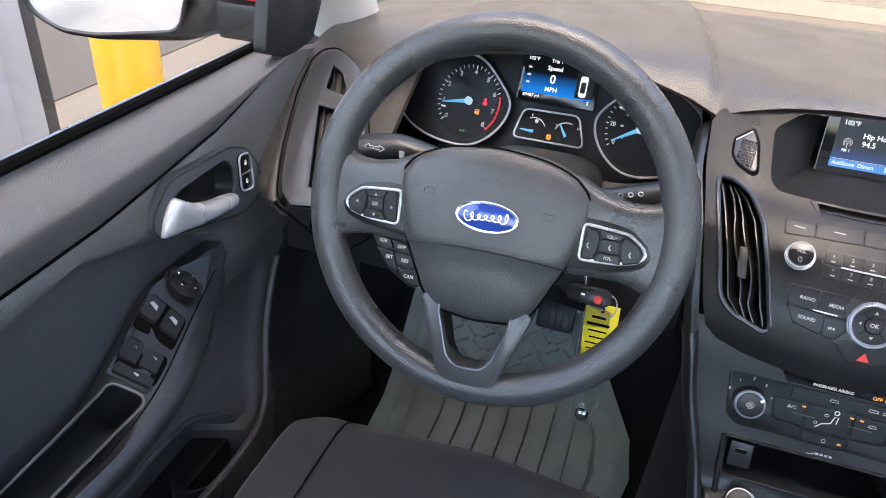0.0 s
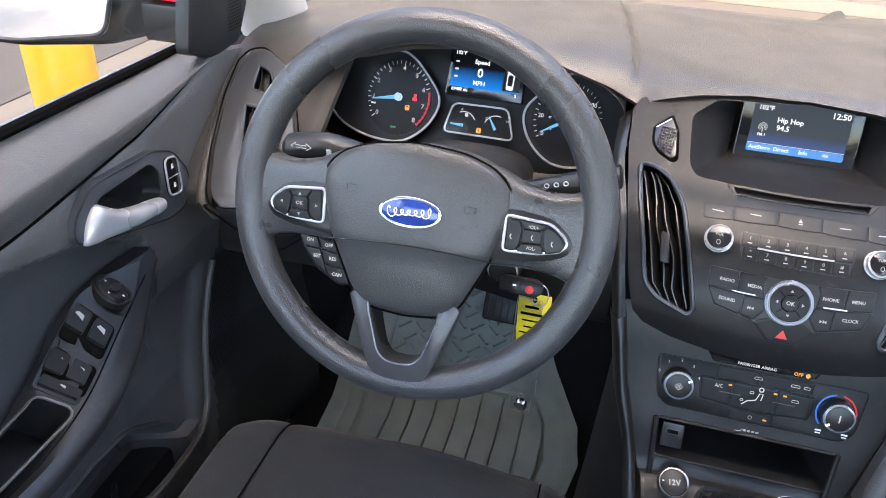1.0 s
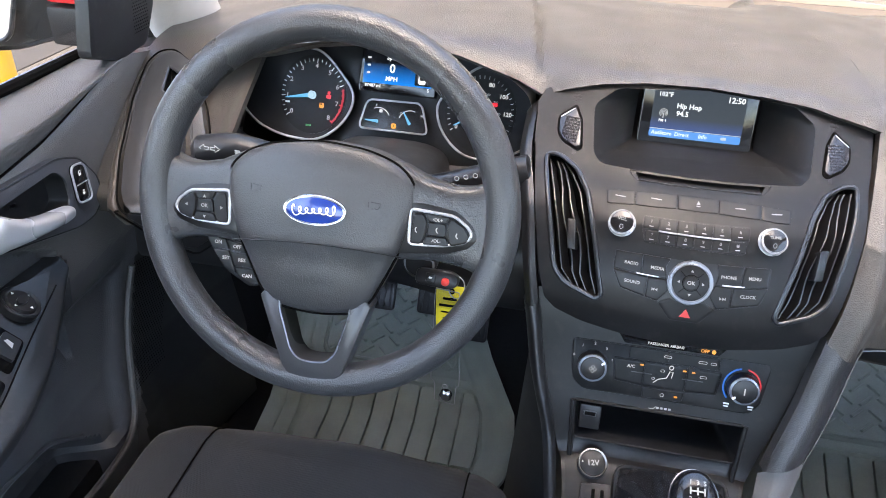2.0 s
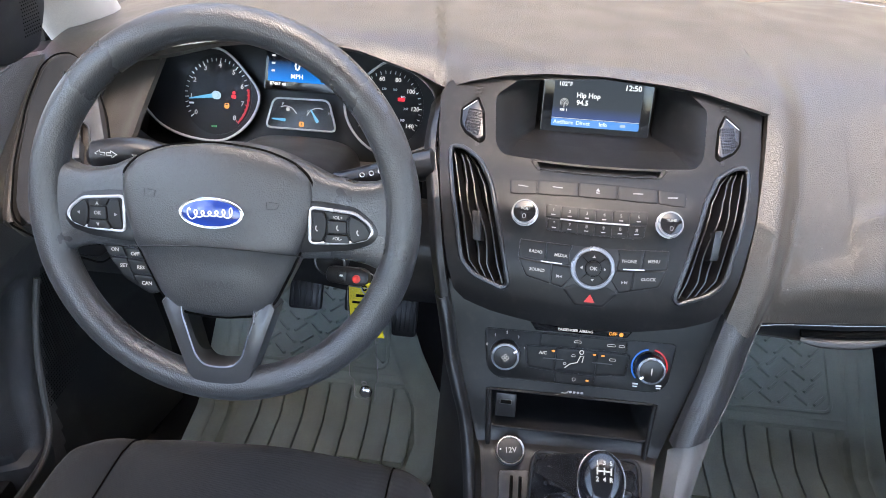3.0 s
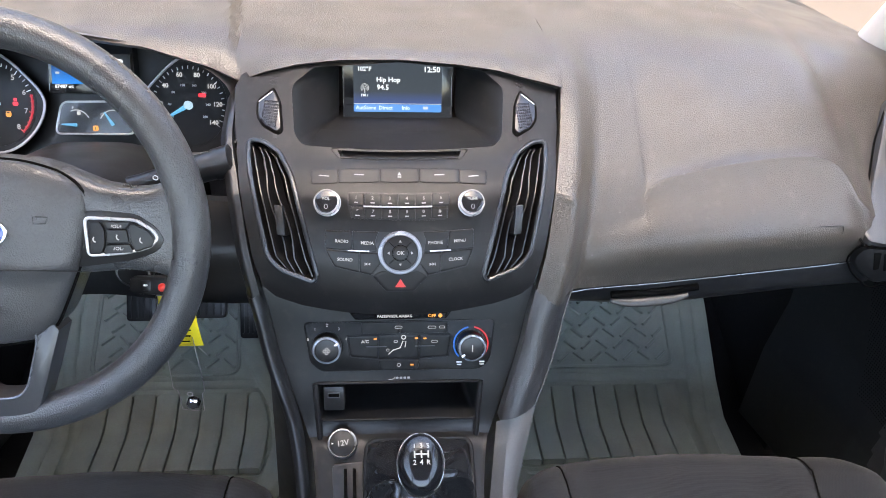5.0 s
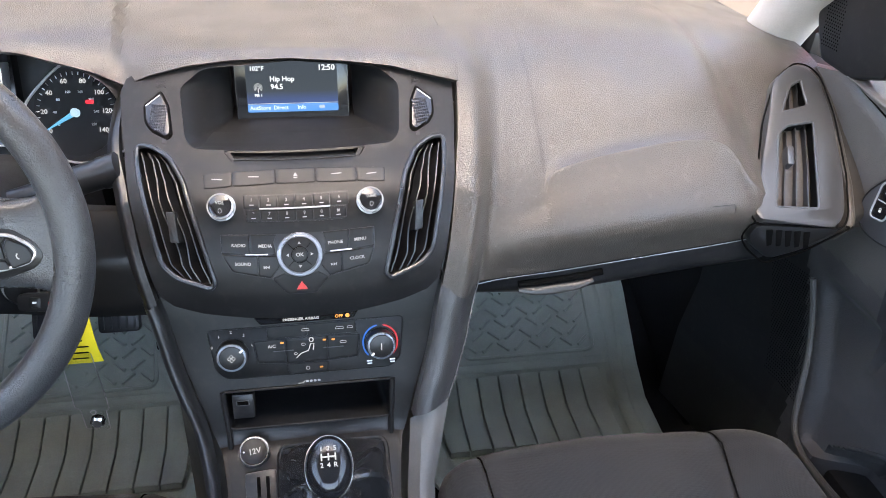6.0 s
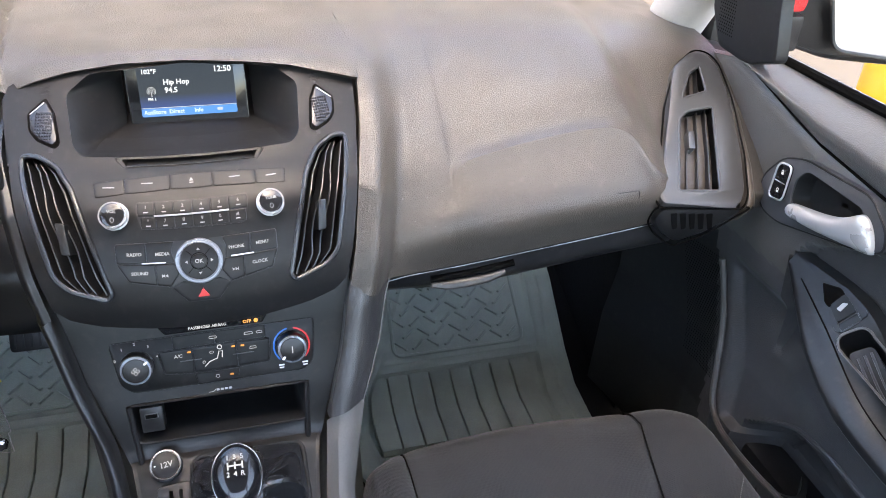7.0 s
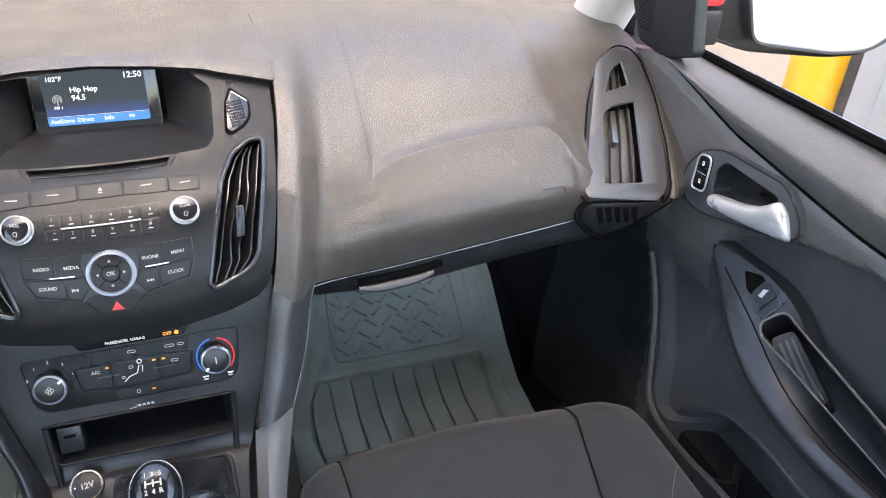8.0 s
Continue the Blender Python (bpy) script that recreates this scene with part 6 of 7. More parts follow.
# ---- seats ----
def seat(s):
    ob = thing("front_seat", "black cloth front seat cushion with stitched side bolsters", "car seat", "front seats")
    CXS = 0.372

    def top(a, y):
        """Height of the cushion: a from -1 (tunnel) to 1 (door)."""
        return 0.302 + 0.02 * smooth((abs(a) - 0.55) / 0.3) + 0.012 * math.exp(-((y + 0.1) / 0.2) ** 2) - 0.03 * smooth((-0.2 - y) / 0.4)

    def nose(a):
        return 0.052 - 0.028 * a * a - 0.15 * max(0, abs(a) - 0.55) ** 1.6

    def skin(a, v):
        yf = nose(a)
        drop = 0.19
        roll = 0.05
        half = 0.238
        side = max(0, abs(a) - 0.9) / 0.1
        if v < 0.25:
            t = v / 0.25
            y, z = yf - 0.03 + 0.03 * smooth(t), top(a, yf) - roll - drop * (1 - t)
        elif v < 0.45:
            t = (v - 0.25) / 0.2 * math.pi / 2
            y, z = yf - roll * (1 - math.cos(t)), top(a, yf) - roll * (1 - math.sin(t))
        else:
            t = (v - 0.45) / 0.55
            y = (yf - roll) + (-0.56 - (yf - roll)) * t
            z = top(a, y)
        z -= 0.05 * side ** 2 + 0.12 * max(0, side - 0.6)
        return Vector((s * (CXS + half * a - 0.006 * side * side * math.copysign(1, a)), y, z))
    def border(v):
        """The seam between the cushion's middle and the bolster at the door."""
        return 0.68 if s < 0 else 0.62 - 0.58 * min(0.5, max(0, v - 0.45) / 0.55)
    parts = [(-1.0, -0.72), (-0.72, None), (None, 1.0)]
    for k, (a0, a1) in enumerate(parts):
        def panel(u, v):
            lo, hi = border(v) if a0 is None else a0, border(v) if a1 is None else a1
            a = lo + (hi - lo) * u
            p = skin(a, v)
            pinch = min(u, 1 - u)
            if (k == 0 and u < 0.5) or (k == 2 and u > 0.5):
                pinch = 1
            p[2] -= 0.004 * math.exp(-pinch * (hi - lo) * 0.238 / 0.006)
            wave = noise.noise(p * 9) * 0.004 + noise.noise(p * 26) * 0.0012
            p[2] += wave
            return p
        part(("bolster", "seat_panel", "bolster")[k], sheet(panel, 40 if k == 1 else 26, 70, (0, 0, -0.02)), CLOTH, ob)
    for side in (0, 1):
        part("seam", tube([skin(border(0.25 + 0.75 * i / 60) if side else -0.72, 0.25 + 0.75 * i / 60) + Vector((0, 0, -0.0012)) for i in range(61)], 0.0011, 6), SHADOW, ob)
    for i in range(26):
        v = 0.545 + 0.0035 * i if s > 0 else 0.5 + 0.011 * i
        a, b = (0.9 - 2.3 * (v - 0.545), 0.9 - 2.3 * (v - 0.5425)) if s > 0 else (0.905, 0.905)
        p, q = skin(a, v), skin(b, v + (0.0022 if s > 0 else 0.005))
        part("stitch", tube([p + Vector((0, 0, 0.0004)), q + Vector((0, 0, 0.0004))], 0.0007, 4), GREYTRIM, ob)
    part("seat_base", box((s * CXS - 0.2, -0.5, 0.004), (s * CXS + 0.2, 0.0, 0.2), 0.03), DARK, ob)


seat(1)
seat(-1)


# ---- doors ----
ARM_IN = [(0.692, 0.012, 0.535), (0.66, -0.089, 0.495), (0.648, -0.164, 0.467), (0.645, -0.233, 0.458), (0.645, -0.295, 0.4586), (0.65, -0.5, 0.465), (0.66, -0.75, 0.475)]
ARM_OUT = [(0.703, 0.015, 0.545), (0.7, -0.106, 0.548), (0.7, -0.18, 0.503), (0.7, -0.245, 0.472), (0.7, -0.3, 0.466), (0.7, -0.5, 0.47), (0.7, -0.75, 0.48)]


def crease(y):
    return lerp(y, [-1.0, -0.35, -0.284, -0.1485, 0.048, 0.2, 0.4], [0.655, 0.646, 0.647, 0.6535, 0.679, 0.72, 0.77])


def insert_top(y):
    return lerp(y, [-1.0, -0.29, -0.19, -0.0725, 0.0, 0.024], [0.62, 0.626, 0.634, 0.607, 0.568, 0.53])


def door_x(y, z):
    zc = crease(y)
    if z > zc:
        t = (z - zc) / max(0.01, 0.731 - zc)
        x = 0.7105 - 0.012 * math.sin(min(1, t * 2.2) * math.pi / 2) + 0.05 * smooth((t - 0.45) / 0.55) ** 1.3
    else:
        x = lerp(z, [0.05, 0.2, 0.3, 0.44, 0.52, 0.6, zc - 0.012, zc], [0.7, 0.705, 0.722, 0.717, 0.706, 0.7, 0.704, 0.7105])
    if y < 0.024 and z < insert_top(y):
        d = insert_top(y) - z
        x += 0.017 * smooth(d / 0.01) * smooth((z - 0.36) / 0.05)
    # the bowl behind the handle
    x += 0.03 * smooth((1.25 - ((y + 0.012) / 0.064) ** 2 - ((z - 0.624) / 0.03) ** 2) / 0.3)
    # the front part, towards the kick panel, turns inwards
    x -= 0.22 * max(0, y - 0.15) * smooth((0.58 - z) / 0.12)
    # the hollow behind the ridge
    ry = lerp(z, [0.2, 0.236, 0.356, 0.4435], [0.05, 0.0755, 0.109, 0.139])
    if 0.22 < z < 0.47:
        x += 0.016 * smooth((ry - y) / 0.022) * smooth((y - ry + 0.22) / 0.1) * smooth((0.47 - z) / 0.03)
    # the open bin under its lip
    arc = lip(y)
    if y < 0.03:
        x += 0.075 * smooth((arc - z) / 0.013) * smooth((0.03 - y) / 0.04) * smooth((y + 0.55) / 0.1)
    return x


LIP = spline([(-1, 0.3, 0), (-0.45, 0.303, 0), (-0.22, 0.312, 0), (-0.13, 0.318, 0), (-0.075, 0.304, 0), (-0.025, 0.272, 0), (0.05, 0.22, 0)], 8)
LIP_Y, LIP_Z = [p[0] for p in LIP], [p[1] for p in LIP]


def lip(y):
    return lerp(y, LIP_Y, LIP_Z)


def door(s):
    ob = thing("door_1" if s > 0 else "door_2", "dark grey plastic front door lining with silver handle, closed", "car door", "front doors", "structure")
    flip = side_of(s)

    def skin(u, v):
        y = -1.0 + 1.36 * u
        top = lerp(y, [-1, 0.1, 0.2, 0.36], [0.731, 0.731, 0.728, 0.7])
        zc = min(crease(y), top - 0.004)
        z = 0.04 + (zc - 0.04) * v / 0.7 if v < 0.7 else zc + (top - zc) * (v - 0.7) / 0.3
        return flip((door_x(y, z), y, z))
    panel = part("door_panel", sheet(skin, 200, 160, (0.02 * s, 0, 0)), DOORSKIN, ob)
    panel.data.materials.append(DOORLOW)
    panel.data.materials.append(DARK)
    # lower faces of the one continuous skin get shade by a darker colour
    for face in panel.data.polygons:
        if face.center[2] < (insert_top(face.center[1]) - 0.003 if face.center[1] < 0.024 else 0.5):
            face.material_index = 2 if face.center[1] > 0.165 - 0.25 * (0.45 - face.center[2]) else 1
    # window sill and seals
    part("window_seal", tube([flip((0.747, y, 0.7315)) for y in (-1 + 0.1 * i for i in range(13))], 0.0065, 8), SHADOW, ob)
    part("chrome_line", tube([flip((0.7585, y, 0.733)) for y in (-1 + 0.1 * i for i in range(13))], 0.0026, 8), BRUSHED, ob)
    part("crease_line", tube([flip((door_x(y, crease(y)) - 0.0005, y, crease(y))) for y in (-1 + 0.04 * i for i in range(31))], 0.0022, 6), SHADOW, ob)
    # handle
    def at(y, z, h=0.0):
        return flip((0.6985 - h, y, z))
    BOWL = rounded([(-0.104, 0.619), (-0.098, 0.641), (-0.066, 0.6665), (0.04, 0.661), (0.075, 0.647), (0.1, 0.612), (0.1, 0.582), (0.082, 0.568), (0.05, 0.568), (-0.075, 0.605)], 0.012)
    bowl = part("handle_bezel", plate(BOWL, at, 0.006, 0.003, -0.006), DOORDARK, ob)
    part("bezel_line", tube([at(p[0], p[1], 0.0045) for p in BOWL], 0.0014, 6, True), DARK, bowl)
    HOLLOW = rounded([(-0.074, 0.618), (-0.062, 0.65), (0.03, 0.651), (0.044, 0.634), (0.044, 0.604), (0.024, 0.594)], 0.008)
    cut(bowl, loft([[at(y, z, h) for y, z in HOLLOW] for h in (0.03, -0.03)]))
    part("handle_hollow", loft([[at(-0.012 + (y + 0.012) * k, 0.624 + (z - 0.624) * k, h) for y, z in HOLLOW] for h, k in ((0.0055, 1.01), (-0.004, 0.97), (-0.016, 0.86), (-0.021, 0.6), (-0.022, 0.1))], caps=False), DARK, bowl)
    GRIP = [(-0.0945, 0.6155, 0.6125, 0.001), (-0.092, 0.622, 0.61, 0.006), (-0.086, 0.6335, 0.6085, 0.01), (-0.077, 0.643, 0.6065, 0.0125), (-0.067, 0.6465, 0.605, 0.0135), (-0.056, 0.6395, 0.6025, 0.014), (-0.04, 0.6275, 0.5995, 0.0145),
            (-0.015, 0.6175, 0.595, 0.0145), (0.01, 0.611, 0.591, 0.0135), (0.03, 0.606, 0.5885, 0.0115), (0.039, 0.602, 0.59, 0.008), (0.0415, 0.598, 0.5945, 0.002)]
    grip = spline([(y, (top + low) / 2, (top - low) / 2) for y, top, low, h in GRIP], 3)
    bulge = spline([(y, h, 0) for y, top, low, h in GRIP], 3)
    part("handle", loft([[at(p[0], p[1] + p[2] * math.copysign(abs(math.cos(t)) ** 0.8, math.cos(t)), 0.005 + q[1] * math.copysign(abs(math.sin(t)) ** 0.75, math.sin(t)) * (1 if math.sin(t) > 0 else 0.3)) for t in (2 * math.pi * k / 20 for k in range(20))] for p, q in zip(grip, bulge)]), SILVER, bowl, "satin silver door handle")
    lock = part("lock_switch", plate(rounded([(0.052, 0.598), (0.078, 0.593), (0.0755, 0.642), (0.052, 0.6465)], 0.008), at, 0.009, 0.001, 0.003), GLOSS, bowl)
    part("switch_edge", tube([at(y, z, 0.0092) for y, z in rounded([(0.052, 0.598), (0.078, 0.593), (0.0755, 0.642), (0.052, 0.6465)], 0.009)], 0.0013, 6, True), SILVER, lock)
    part("divider", plate([(0.056, 0.6195), (0.074, 0.618), (0.074, 0.6192), (0.056, 0.6207)], at, 0.0098, 0, 0.008), SILVER, lock)
    for z in (0.6065, 0.631):
        bar(lock, at, 0.0645, z, 0.0035, 0.0026, LIT, 0.0098)
        part("marking", tube([at(0.0645 + 0.0016 * math.cos(a), z + 0.0016 + 0.003 * math.sin(a), 0.0096) for a in (radians(180 * i / 8) for i in range(9))], 0.0004, 5), LIT, lock)
    # armrest
    a, b = spline(ARM_IN, 6), spline(ARM_OUT, 6)

    def arm(u, v, h=0.0):
        """Top of the armrest: u along ARM_IN's points, v from its inner to its outer edge."""
        k = max(0, min(len(a) - 1.001, u * 6))
        i = int(k)
        t = k - i
        p, q = a[i].lerp(a[i + 1], t), b[i].lerp(b[i + 1], t)
        n = Vector((-0.6, 0.25, 0.75)).normalized()
        return flip(p.lerp(q, v) + n * h)
    rings = []
    for i in range(len(a)):
        p, q = a[i], b[i]
        w = min(1, i / 6)
        edge = [(0, 0.001), (-0.004, -0.002), (-0.0065, -0.007), (-0.006, -0.013), (-0.002, -0.018), (0.008, -0.022), (0.03, -0.026)]
        rings.append([flip(r) for r in [q + Vector((0.015, 0, 0.002)), q, p.lerp(q, 0.75) + Vector((0, 0, 0.001)), p.lerp(q, 0.34), p.lerp(q, 0.26) + Vector((0, 0, 0.0015 * w)), p.lerp(q, 0.12) + Vector((0, 0, 0.0035 * w))] + [p + Vector((a * w, 0, b * (0.3 + 0.7 * w))) for a, b in edge] + [Vector((0.712, p[1], p[2] - 0.02 - 0.012 * w)), Vector((0.727, p[1], p[2] - 0.02 - 0.012 * w))]])
    rest = part("armrest", loft(rings), DARK, ob)
    if s < 0:
        cup = [(2.24, 1.04), (2.22, 0.36), (5.2, 0.33), (5.2, 1.0)]
    else:
        cup = [(1.13, 0.36), (1.2, 0.9), (4.9, 0.92), (4.9, 0.33)]
    line = rounded([Vector(c) for c in cup], 0.18, 4)
    cut(rest, loft([[arm(u, v, h) for u, v in line] for h in (0.03, -0.075)]))
    part("pull_cup", loft([[arm(u, v, h) for u, v in line] for h in (0.0008, -0.056)], caps=False), DARK, rest)
    part("cup_floor", loft([[arm(u, v, h) for u, v in line] for h in (-0.055, -0.058)]), DARK, rest)
    part("cup_rim", tube([arm(u, v, 0.001) for u, v in line], 0.0016, 6, True), DOORSKIN, rest)
    part("rail_line", tube([arm(0.3 + 4.6 * i / 40, 0.3, 0.0012) for i in range(41)], 0.0009, 6), SHADOW, rest)
    if s > 0:
        pad_line = [(1.28, 0.42), (1.34, 0.82), (2.4, 0.85), (2.48, 0.36)]
        padm = part("rubber_insert", plate(rounded(pad_line, 0.1, 4), lambda u, v, h: arm(u, v, h - 0.014), 0.002, 0, -0.04), DARK, rest)
        for f in (0.25, 0.5, 0.75):
            part("rib", tube([arm(1.4 + 0.95 * i / 10, 0.4 + 0.42 * f + 0.03, -0.0118) for i in range(11)], 0.0016, 6), DOORLOW, padm)
        PAN = [(0.43, 0.78), (0.68, 1.02), (1.1, 0.98), (1.12, 0.45), (0.98, 0.4)]
        pan = part("switch_panel", plate(rounded(PAN, 0.06, 4), arm, 0.002, 0, -0.004), DARK, rest)
        one = part("window_switch", plate(rounded([(0.8, 0.55), (0.78, 0.9), (1.02, 0.85), (1.02, 0.5)], 0.05), arm, 0.0055, 0.0, 0.0), BUTTON, pan)
        part("marking", plate([(0.88, 0.62), (0.86, 0.76), (0.9, 0.82), (0.93, 0.64)], arm, 0.006, 0, 0.004), GREYPRINT, one)
        part("switch_well", plate(rounded([(0.5, 0.74), (0.68, 0.94), (0.76, 0.9), (0.78, 0.52), (0.7, 0.5)], 0.05), arm, 0.0026, 0, 0), SHADOW, pan)
        part("silver_edge", tube([arm(u, v, 0.0025) for u, v in rounded([(1.02, 0.5), (1.02, 0.86), (1.12, 0.84), (1.13, 0.5)], 0.03)], 0.0008, 5, True), TRIM, pan)
    else:
        PAN = [(0.2, 0.78), (0.55, 1.06), (0.95, 1.12), (2.16, 1.12), (2.18, 0.38), (1.25, 0.3), (0.6, 0.3)]
        pan = part("switch_panel", plate(rounded(PAN, 0.06, 4), arm, 0.0015, 0, -0.004), DARK, rest)
        n = Vector((0.6, 0.25, 0.75)).normalized()
        e1 = Vector((0, 1, 0)) - n * n[1]
        e1.normalize()
        e2 = n.cross(e1)
        c = arm(0.73, 0.76, 0.001)
        dial = part("mirror_dial", loft([[c + e1 * (r * math.cos(t)) + e2 * (r * math.sin(t)) + n * h for t in (2 * math.pi * i / 36 for i in range(36))] for r, h in ((0.0225, -0.004), (0.0225, 0.004), (0.021, 0.006), (0.0185, 0.005), (0.0175, 0.0035), (0.016, 0.005), (0.015, 0.0065))]), BUTTON, pan, "round mirror adjuster")
        part("dial_grip", loft([[c + e1 * (x * math.cos(t) * 0.009) + e2 * (math.sin(t) * 0.005) + n * h for t in (2 * math.pi * i / 24 for i in range(24)) for x in (1,)] for h in (0.005, 0.0095)]), DARK, dial)
        for k in range(4):
            t = k * math.pi / 2
            part("marking", loft([[c + e1 * ((0.0125 + x) * math.cos(t) - y * math.sin(t)) + e2 * ((0.0125 + x) * math.sin(t) + y * math.cos(t)) + n * h for x, y in ((-0.0012, -0.0016), (0.0016, 0), (-0.0012, 0.0016))] for h in (0.006, 0.0072)]), WHITE, dial)
        for u0, rows in ((1.24, (0.93, 0.56)), (1.8, (0.95, 0.6))):
            part("switch_well", plate(rounded([(u0 - 0.18, 0.36), (u0 - 0.18, 1.08), (u0 + 0.26, 1.08), (u0 + 0.26, 0.36)], 0.08), arm, 0.0022, 0, 0.0), SHADOW, pan)
            for v in rows:
                one = part("window_switch", plate(rounded([(u0 - 0.13, v - 0.15), (u0 - 0.13, v + 0.15), (u0 + 0.13, v + 0.15), (u0 + 0.13, v - 0.15)], 0.04), arm, 0.0065, 0, 0.0), BUTTON, pan)
                part("marking", plate([(u0 - 0.05, v - 0.05), (u0 - 0.06, v + 0.05), (u0 - 0.03, v + 0.09), (u0 + 0.01, v - 0.06)], arm, 0.0069, 0, 0.004), GREYPRINT, one)
        one = part("lockout_switch", plate(rounded([(2.0, 0.42), (2.0, 1.06), (2.13, 1.06), (2.13, 0.42)], 0.03), arm, 0.006, 0, 0.0), BUTTON, pan)
        bar(one, arm, 2.06, 0.72, 0.04, 0.09, GREYPRINT, 0.0064)
    # the ridge before the loudspeaker grille, and the bin
    RIDGE = spline([(0.704, 0.142, 0.452), (0.709, 0.128, 0.41), (0.71, 0.109, 0.356), (0.706, 0.09, 0.29), (0.7, 0.072, 0.24), (0.69, 0.035, 0.225), (0.678, -0.02, 0.236), (0.668, -0.08, 0.252), (0.66, -0.16, 0.272), (0.655, -0.4, 0.29)], 6)
    part("ridge", tube([flip(p) for p in RIDGE], 0.0045, 8), DOORSKIN, ob)
    part("door_bin", sheet(lambda u, v: flip(RIDGE[24 + round(u * (len(RIDGE) - 25))] + Vector((0.01 * v + 0.02 * v * v, 0, -(RIDGE[24 + round(u * (len(RIDGE) - 25))][2] - 0.06) * v))), len(RIDGE) - 25, 10, (0.006 * s, 0, 0)), DOORDARK, ob)
    part("bin_lip", tube([flip((door_x(y, lip(y) + 0.014) - 0.001, y, lip(y) + 0.006)) for y in (0.0 - 0.012 * i for i in range(36))], 0.0035, 8), DOORLOW, ob)
    part("bottle_divider", sheet(lambda u, v: flip((0.668 + 0.075 * u, -0.085 - 0.03 * math.sin(math.pi * u) - 0.03 * v, 0.246 - 0.012 * u - 0.2 * v)), 14, 6, (0, -0.01, 0.004)), DARK, ob)
    # perforations of the loudspeaker grille
    grille = bmesh.new()
    for i in range(18):
        for j in range(46):
            z = 0.235 + 0.0046 * j
            y = lerp(z, [0.2, 0.236, 0.356, 0.4435], [0.075, 0.098, 0.132, 0.16]) + 0.0042 * i + (0.0021 if j % 2 else 0)
            if z < 0.25 + 0.2 * max(0, y - 0.15):
                continue
            x = door_x(y, z) - 0.0006
            vs = [grille.verts.new(flip((x, y + 0.0013 * math.cos(t), z + 0.0013 * math.sin(t)))) for t in (2 * math.pi * q / 6 for q in range(6))]
            grille.faces.new(vs)
    part("speaker_grille", grille, SHADOW, ob)
    # sail cover with tweeter grille
    SAIL = [(0.2, 0.7225), (0.266, 0.727), (0.298, 0.775), (0.3, 0.87), (0.17, 0.9), (0.16, 0.811), (0.142, 0.742)]
    sail = part("sail_cover", plate(rounded(SAIL, 0.01), lambda y, z, h: flip((0.71 - h, y, z)), 0.012, 0.006, -0.006), DARK, ob)
    dots = bmesh.new()
    for i in range(8):
        for j in range(30):
            y, z = 0.238 + 0.0045 * i + (0.002 if j % 2 else 0) + 0.0006 * j, 0.748 + 0.004 * j
            c = (0.6976, y, z)
            dots.faces.new([dots.verts.new(flip((c[0], c[1] + 0.0012 * math.cos(t), c[2] + 0.0012 * math.sin(t)))) for t in (2 * math.pi * q / 6 for q in range(6))])
    part("tweeter_grille", dots, SHADOW, sail)
    return ob


door(1)
door(-1)

# ---- cabin shell ----
for s in (1, -1):
    flip = side_of(s)
    base = spline([(0.725, 0.44, 0.69), (0.71, 0.32, 0.83), (0.675, 0.1, 1.0), (0.62, -0.12, 1.15), (0.585, -0.25, 1.21)], 6)
    solo("pillar_front", tube([flip(p) for p in base], 0.055, 14, squash=0.8), PILLAR, "pale cloth-covered windscreen pillar", "pillar", kind="structure")
    solo("side_rail", box((s * 0.6 - 0.04, -1.3, 1.18), (s * 0.6 + 0.04, -0.2, 1.24), 0.015), PILLAR, "pale trim of the roof's edge", "trim", kind="structure")
    solo("pillar_middle", box((s * 0.68 - 0.03, -1.02, 0.3), (s * 0.68 + 0.03, -0.9, 1.2), 0.02), PILLAR, "pale trim of the middle pillar", "pillar", kind="structure")
    solo("wall_side", box((s * 0.735 - 0.02, -2.2, 0.0), (s * 0.735 + 0.02, -1.01, 0.76), 0.01), DOORSKIN, "dark lining of the rear door", "wall", kind="structure")
    solo("wall_sill", box((s * 0.76 - 0.03, -1.0, -0.02), (s * 0.76 + 0.03, 1.0, 0.2), 0.01), DARK, "dark door sill", "wall", kind="structure")
    solo("wall_front_side", box((s * 0.755 - 0.02, 0.3, 0.0), (s * 0.755 + 0.02, 1.0, 0.7), 0.01), DARK, "dark side wall of the footwell", "wall", kind="structure")
    # kick panel
    solo("kick_panel", sheet(lambda u, v: flip((0.69 - 0.02 * u + 0.02 * v, 0.3 + 0.5 * u, 0.0 + 0.5 * v)), 8, 8, (0.01 * s, 0, 0)), CARPET, "black carpeted kick panel", "panel", kind="structure")
solo("ceiling", sheet(lambda u, v: Vector((-0.62 + 1.24 * u, -1.3 + 1.1 * v, 1.21 + 0.035 * math.sin(math.pi * u) - 0.06 * max(0, 0.45 - v) ** 2)), 12, 20, (0, 0, 0.02)), HEADLINER, "pale cloth headliner", "ceiling", kind="structure")
solo("wall_rear", box((-0.75, -2.25, 0.0), (0.75, -2.2, 0.7), 0.01), DARK, "dark wall below the rear window", "wall", kind="structure")
solo("wall_bulkhead", box((-0.76, 0.97, 0.0), (0.76, 1.0, 0.66), 0.01), DARK, "dark bulkhead ahead of the footwell", "wall", kind="structure")


# ---- outside ----
solo("road", box((-30, -40, -0.345), (-3.05, 60, -0.334), 0), surface("asphalt", (0.055, 0.044, 0.034), 0.9, 0.8, 0.008, mottle=0.25, cells=False), "dark brown-grey asphalt road", "road", kind="structure")
solo("ground", sheet(lambda u, v: Vector((-150 + 300 * u, -150 + 300 * v, -0.34)), 20, 20, (0, 0, -0.1)), CONCRETE, "dusty beige concrete ground", "ground", kind="structure")

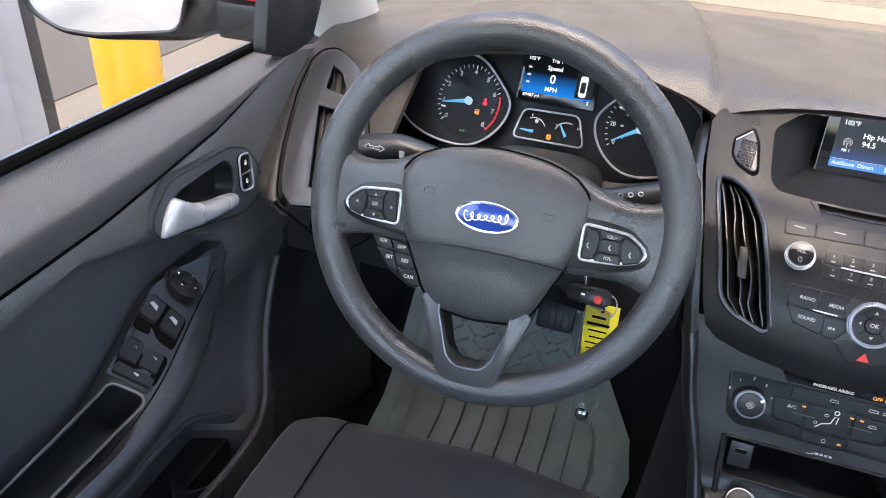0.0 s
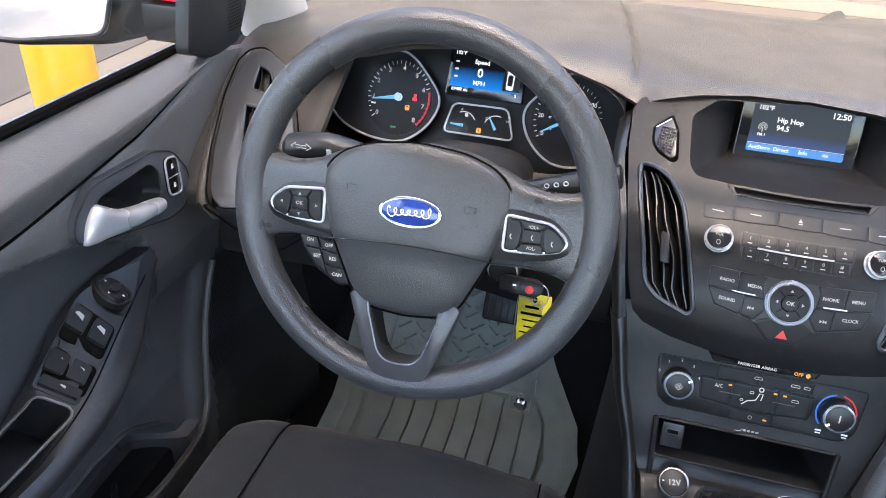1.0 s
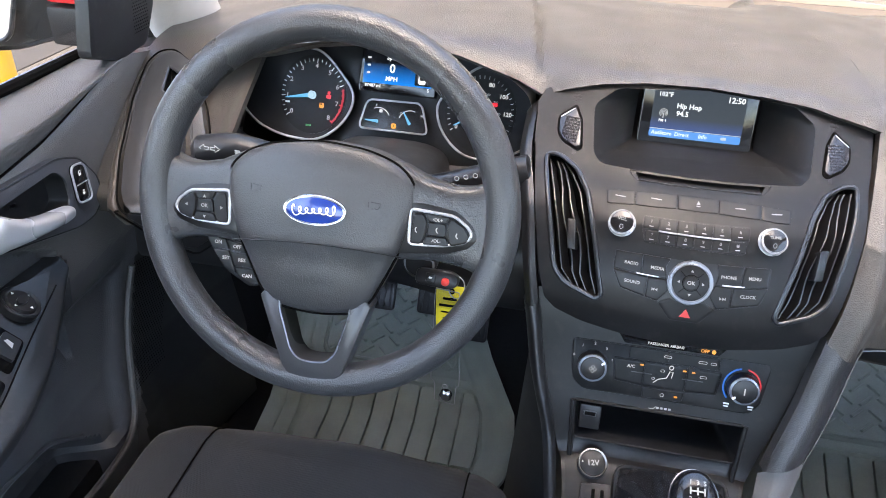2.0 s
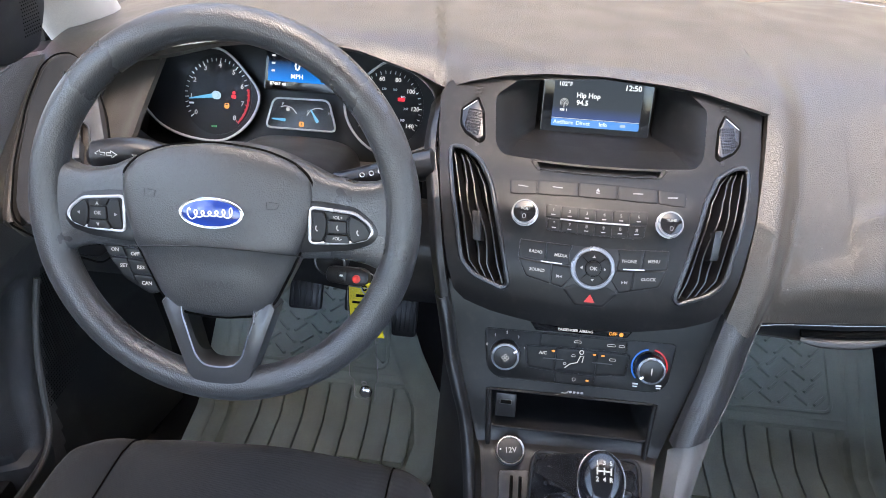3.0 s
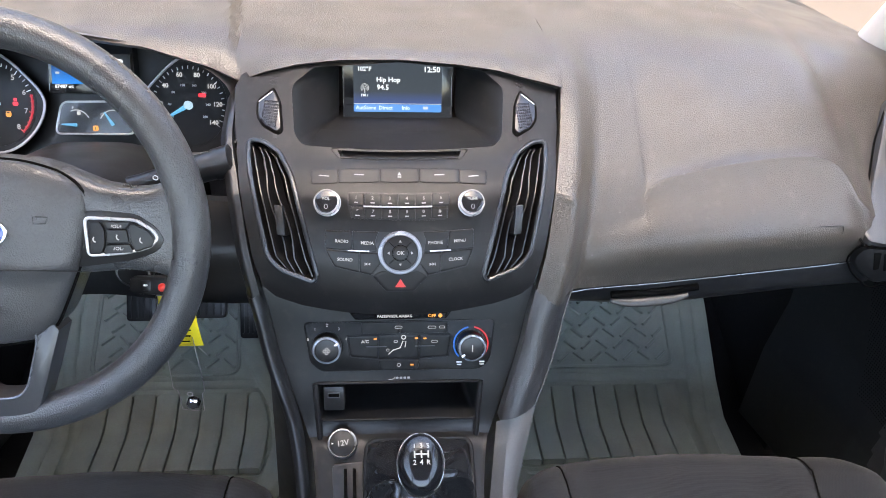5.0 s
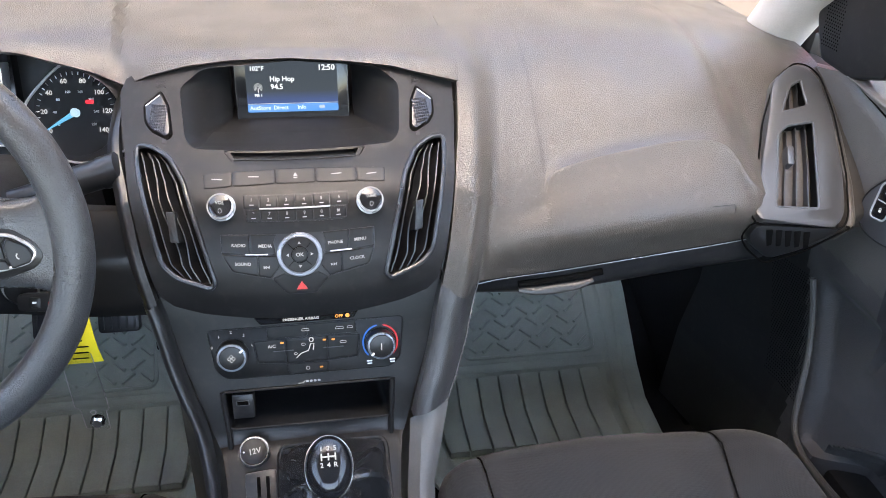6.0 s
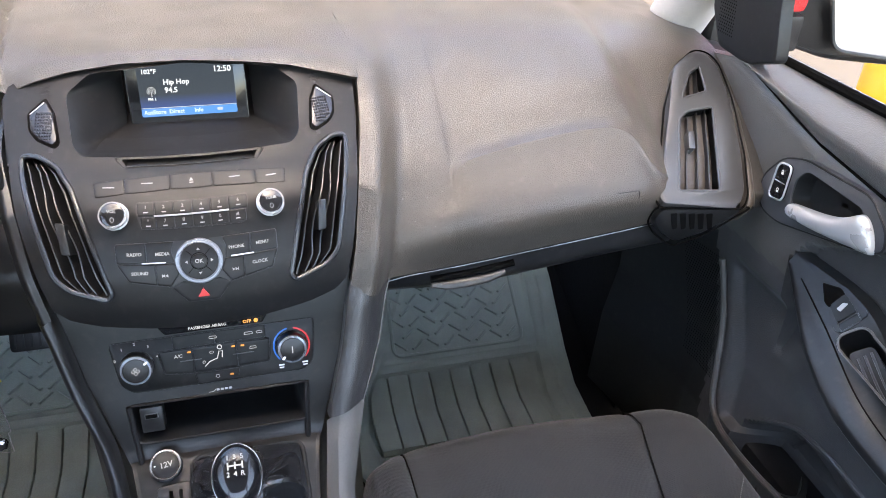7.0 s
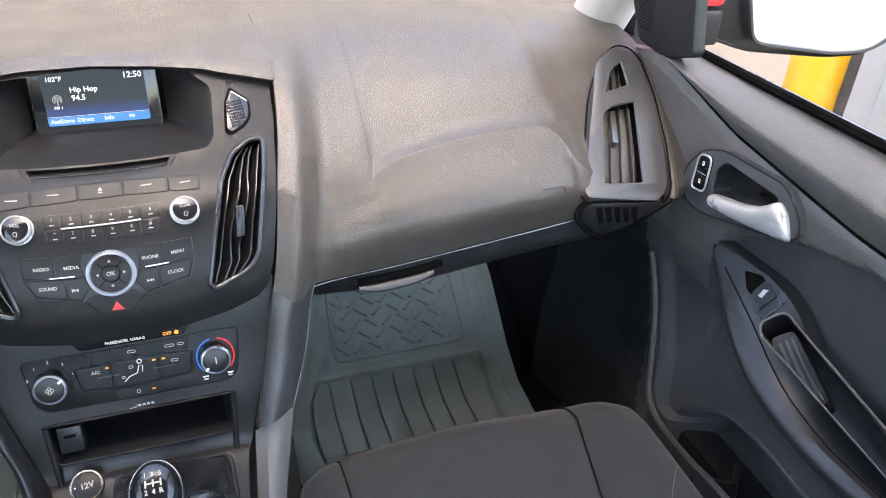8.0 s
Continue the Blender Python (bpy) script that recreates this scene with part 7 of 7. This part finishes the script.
# unseen wall, added so that the dash top reflects beige instead of sky
solo("wall_ahead", box((-14, 6.0, -0.34), (14, 6.3, 5.2), 0.01), surface("beige_render", (0.36, 0.275, 0.185), 0.8, 0.3, 0.006, mottle=0.12, cells=False), "unseen beige wall added ahead of the car to tint reflections", "wall", kind="structure")


def bollard(s, x, y):
    ob = thing("bollard", "bright yellow painted steel bollard", "bollard", "bollards at the gate")
    part("post", tube([(s * x, y, -0.34), (s * x, y, 0.62), (s * x, y, 0.66), (s * x, y, 0.675)], [0.1, 0.1, 0.08, 0.03], 36), YELLOW, ob)


bollard(1, 2.1, 1.23)
bollard(-1, 1.88, 1.23)
for s, y, out in ((1, 1.1, 0.16), (-1, 0.94, 0.0)):
    solo("wall_gate", box((s * (2.0 + out) - 0.12, -0.3, -0.34), (s * (2.0 + out) + 0.12, y - 0.16, 2.2), 0.005), PAINTWALL, "pale grey painted gate panel", "wall", kind="structure")
    solo("trim_gate_post", box((s * (1.97 + out) - 0.05, y - 0.15, -0.34), (s * (1.97 + out) + 0.05, y - 0.03, 2.2), 0.006), PAINTWALL, "pale grey painted gate post", "post", kind="structure")
    solo("trim_gate_edge", box((s * (1.98 + out) - 0.04, y - 0.025, -0.34), (s * (1.98 + out) + 0.04, y + 0.03, 2.2), 0.004), STEEL, "dark steel edge strip of the gate post", "trim", kind="structure")


def wing_mirror(s):
    flip = side_of(s)
    ob = thing("wing_mirror", "black wing mirror with a red painted cap", "wing mirror", "wing mirrors")
    OUT = [(0.932, 0.674), (0.96, 0.667), (1.0, 0.655), (1.13, 0.65), (1.19, 0.657), (1.235, 0.69), (1.25, 0.75), (1.23, 0.83), (1.15, 0.855), (0.935, 0.85), (0.928, 0.8)]
    line = rounded(OUT, 0.016, 4)
    c = Vector((1.06, 0.75))
    housing = part("housing", loft([[flip((c[0] + (x - c[0]) * k, 0.355 - (x - 1.09) * 0.35 + d, c[1] + (z - c[1]) * k)) for x, z in line] for d, k in ((0.012, 0.955), (0.0, 0.97), (-0.003, 0.985), (0.0, 1.0), (0.04, 1.02), (0.09, 0.9), (0.13, 0.55))]), BLACK, ob)
    GL = rounded([(0.985, 0.74), (1.0, 0.674), (1.13, 0.662), (1.185, 0.669), (1.225, 0.698), (1.235, 0.75), (1.215, 0.82), (1.14, 0.84), (0.968, 0.835)], 0.02, 4)
    part("mirror_glass", plate(GL, lambda x, z, h: flip((x, 0.352 - h - (x - 1.09) * 0.35 + (z - 0.75) * 0.12, z)), 0.002, 0, -0.004), MIRROR, ob, "mirror glass full of white sky")
    part("glass_edge", tube([flip((x, 0.350 - (x - 1.09) * 0.35 + (z - 0.75) * 0.12, z)) for x, z in GL], 0.004, 6, True), DARK, ob)
    part("cap", loft([[flip((c[0] + (x - c[0]) * k, 0.38 - (x - 1.09) * 0.35 + d, max(0.745, 0.01 + c[1] + (z - c[1]) * k))) for x, z in line] for d, k in ((0.0, 1.035), (0.04, 1.03), (0.075, 0.92), (0.1, 0.6))]), RED, ob, "red painted cap")
    part("mirror_foot", box((min(s * 0.76, s * 0.927), 0.37, 0.674), (max(s * 0.76, s * 0.927), 0.46, 0.733), 0.008), BLACK, ob)
    part("foot_cover", box((min(s * 0.76, s * 0.93), 0.375, 0.735), (max(s * 0.76, s * 0.93), 0.47, 0.8), 0.012), RED, ob, "red painted cover")


wing_mirror(1)
wing_mirror(-1)

# ---- glass ----
for s in (1, -1):
    w = solo("window_side", sheet(lambda u, v: Vector((s * (0.752 - 0.13 * v), -0.9 + (1.22 - 0.42 * v) * u, 0.722 + 0.46 * v)), 2, 2, (0.004 * s, 0, 0)), PANE, "clear side window glass", "window", kind="structure")
    w.visible_shadow = False
w = solo("window_front", sheet(lambda u, v: Vector((-0.66 + 1.32 * u + (0.5 - u) * 0.2 * v, (1.05 - 0.2 * abs(2 * u - 1) ** 2) * (1 - v) - 0.22 * v, 0.71 + 0.5 * v)), 16, 10, (0, 0.004, 0.003)), PANE, "clear windscreen glass", "window", kind="structure")
w.visible_shadow = False
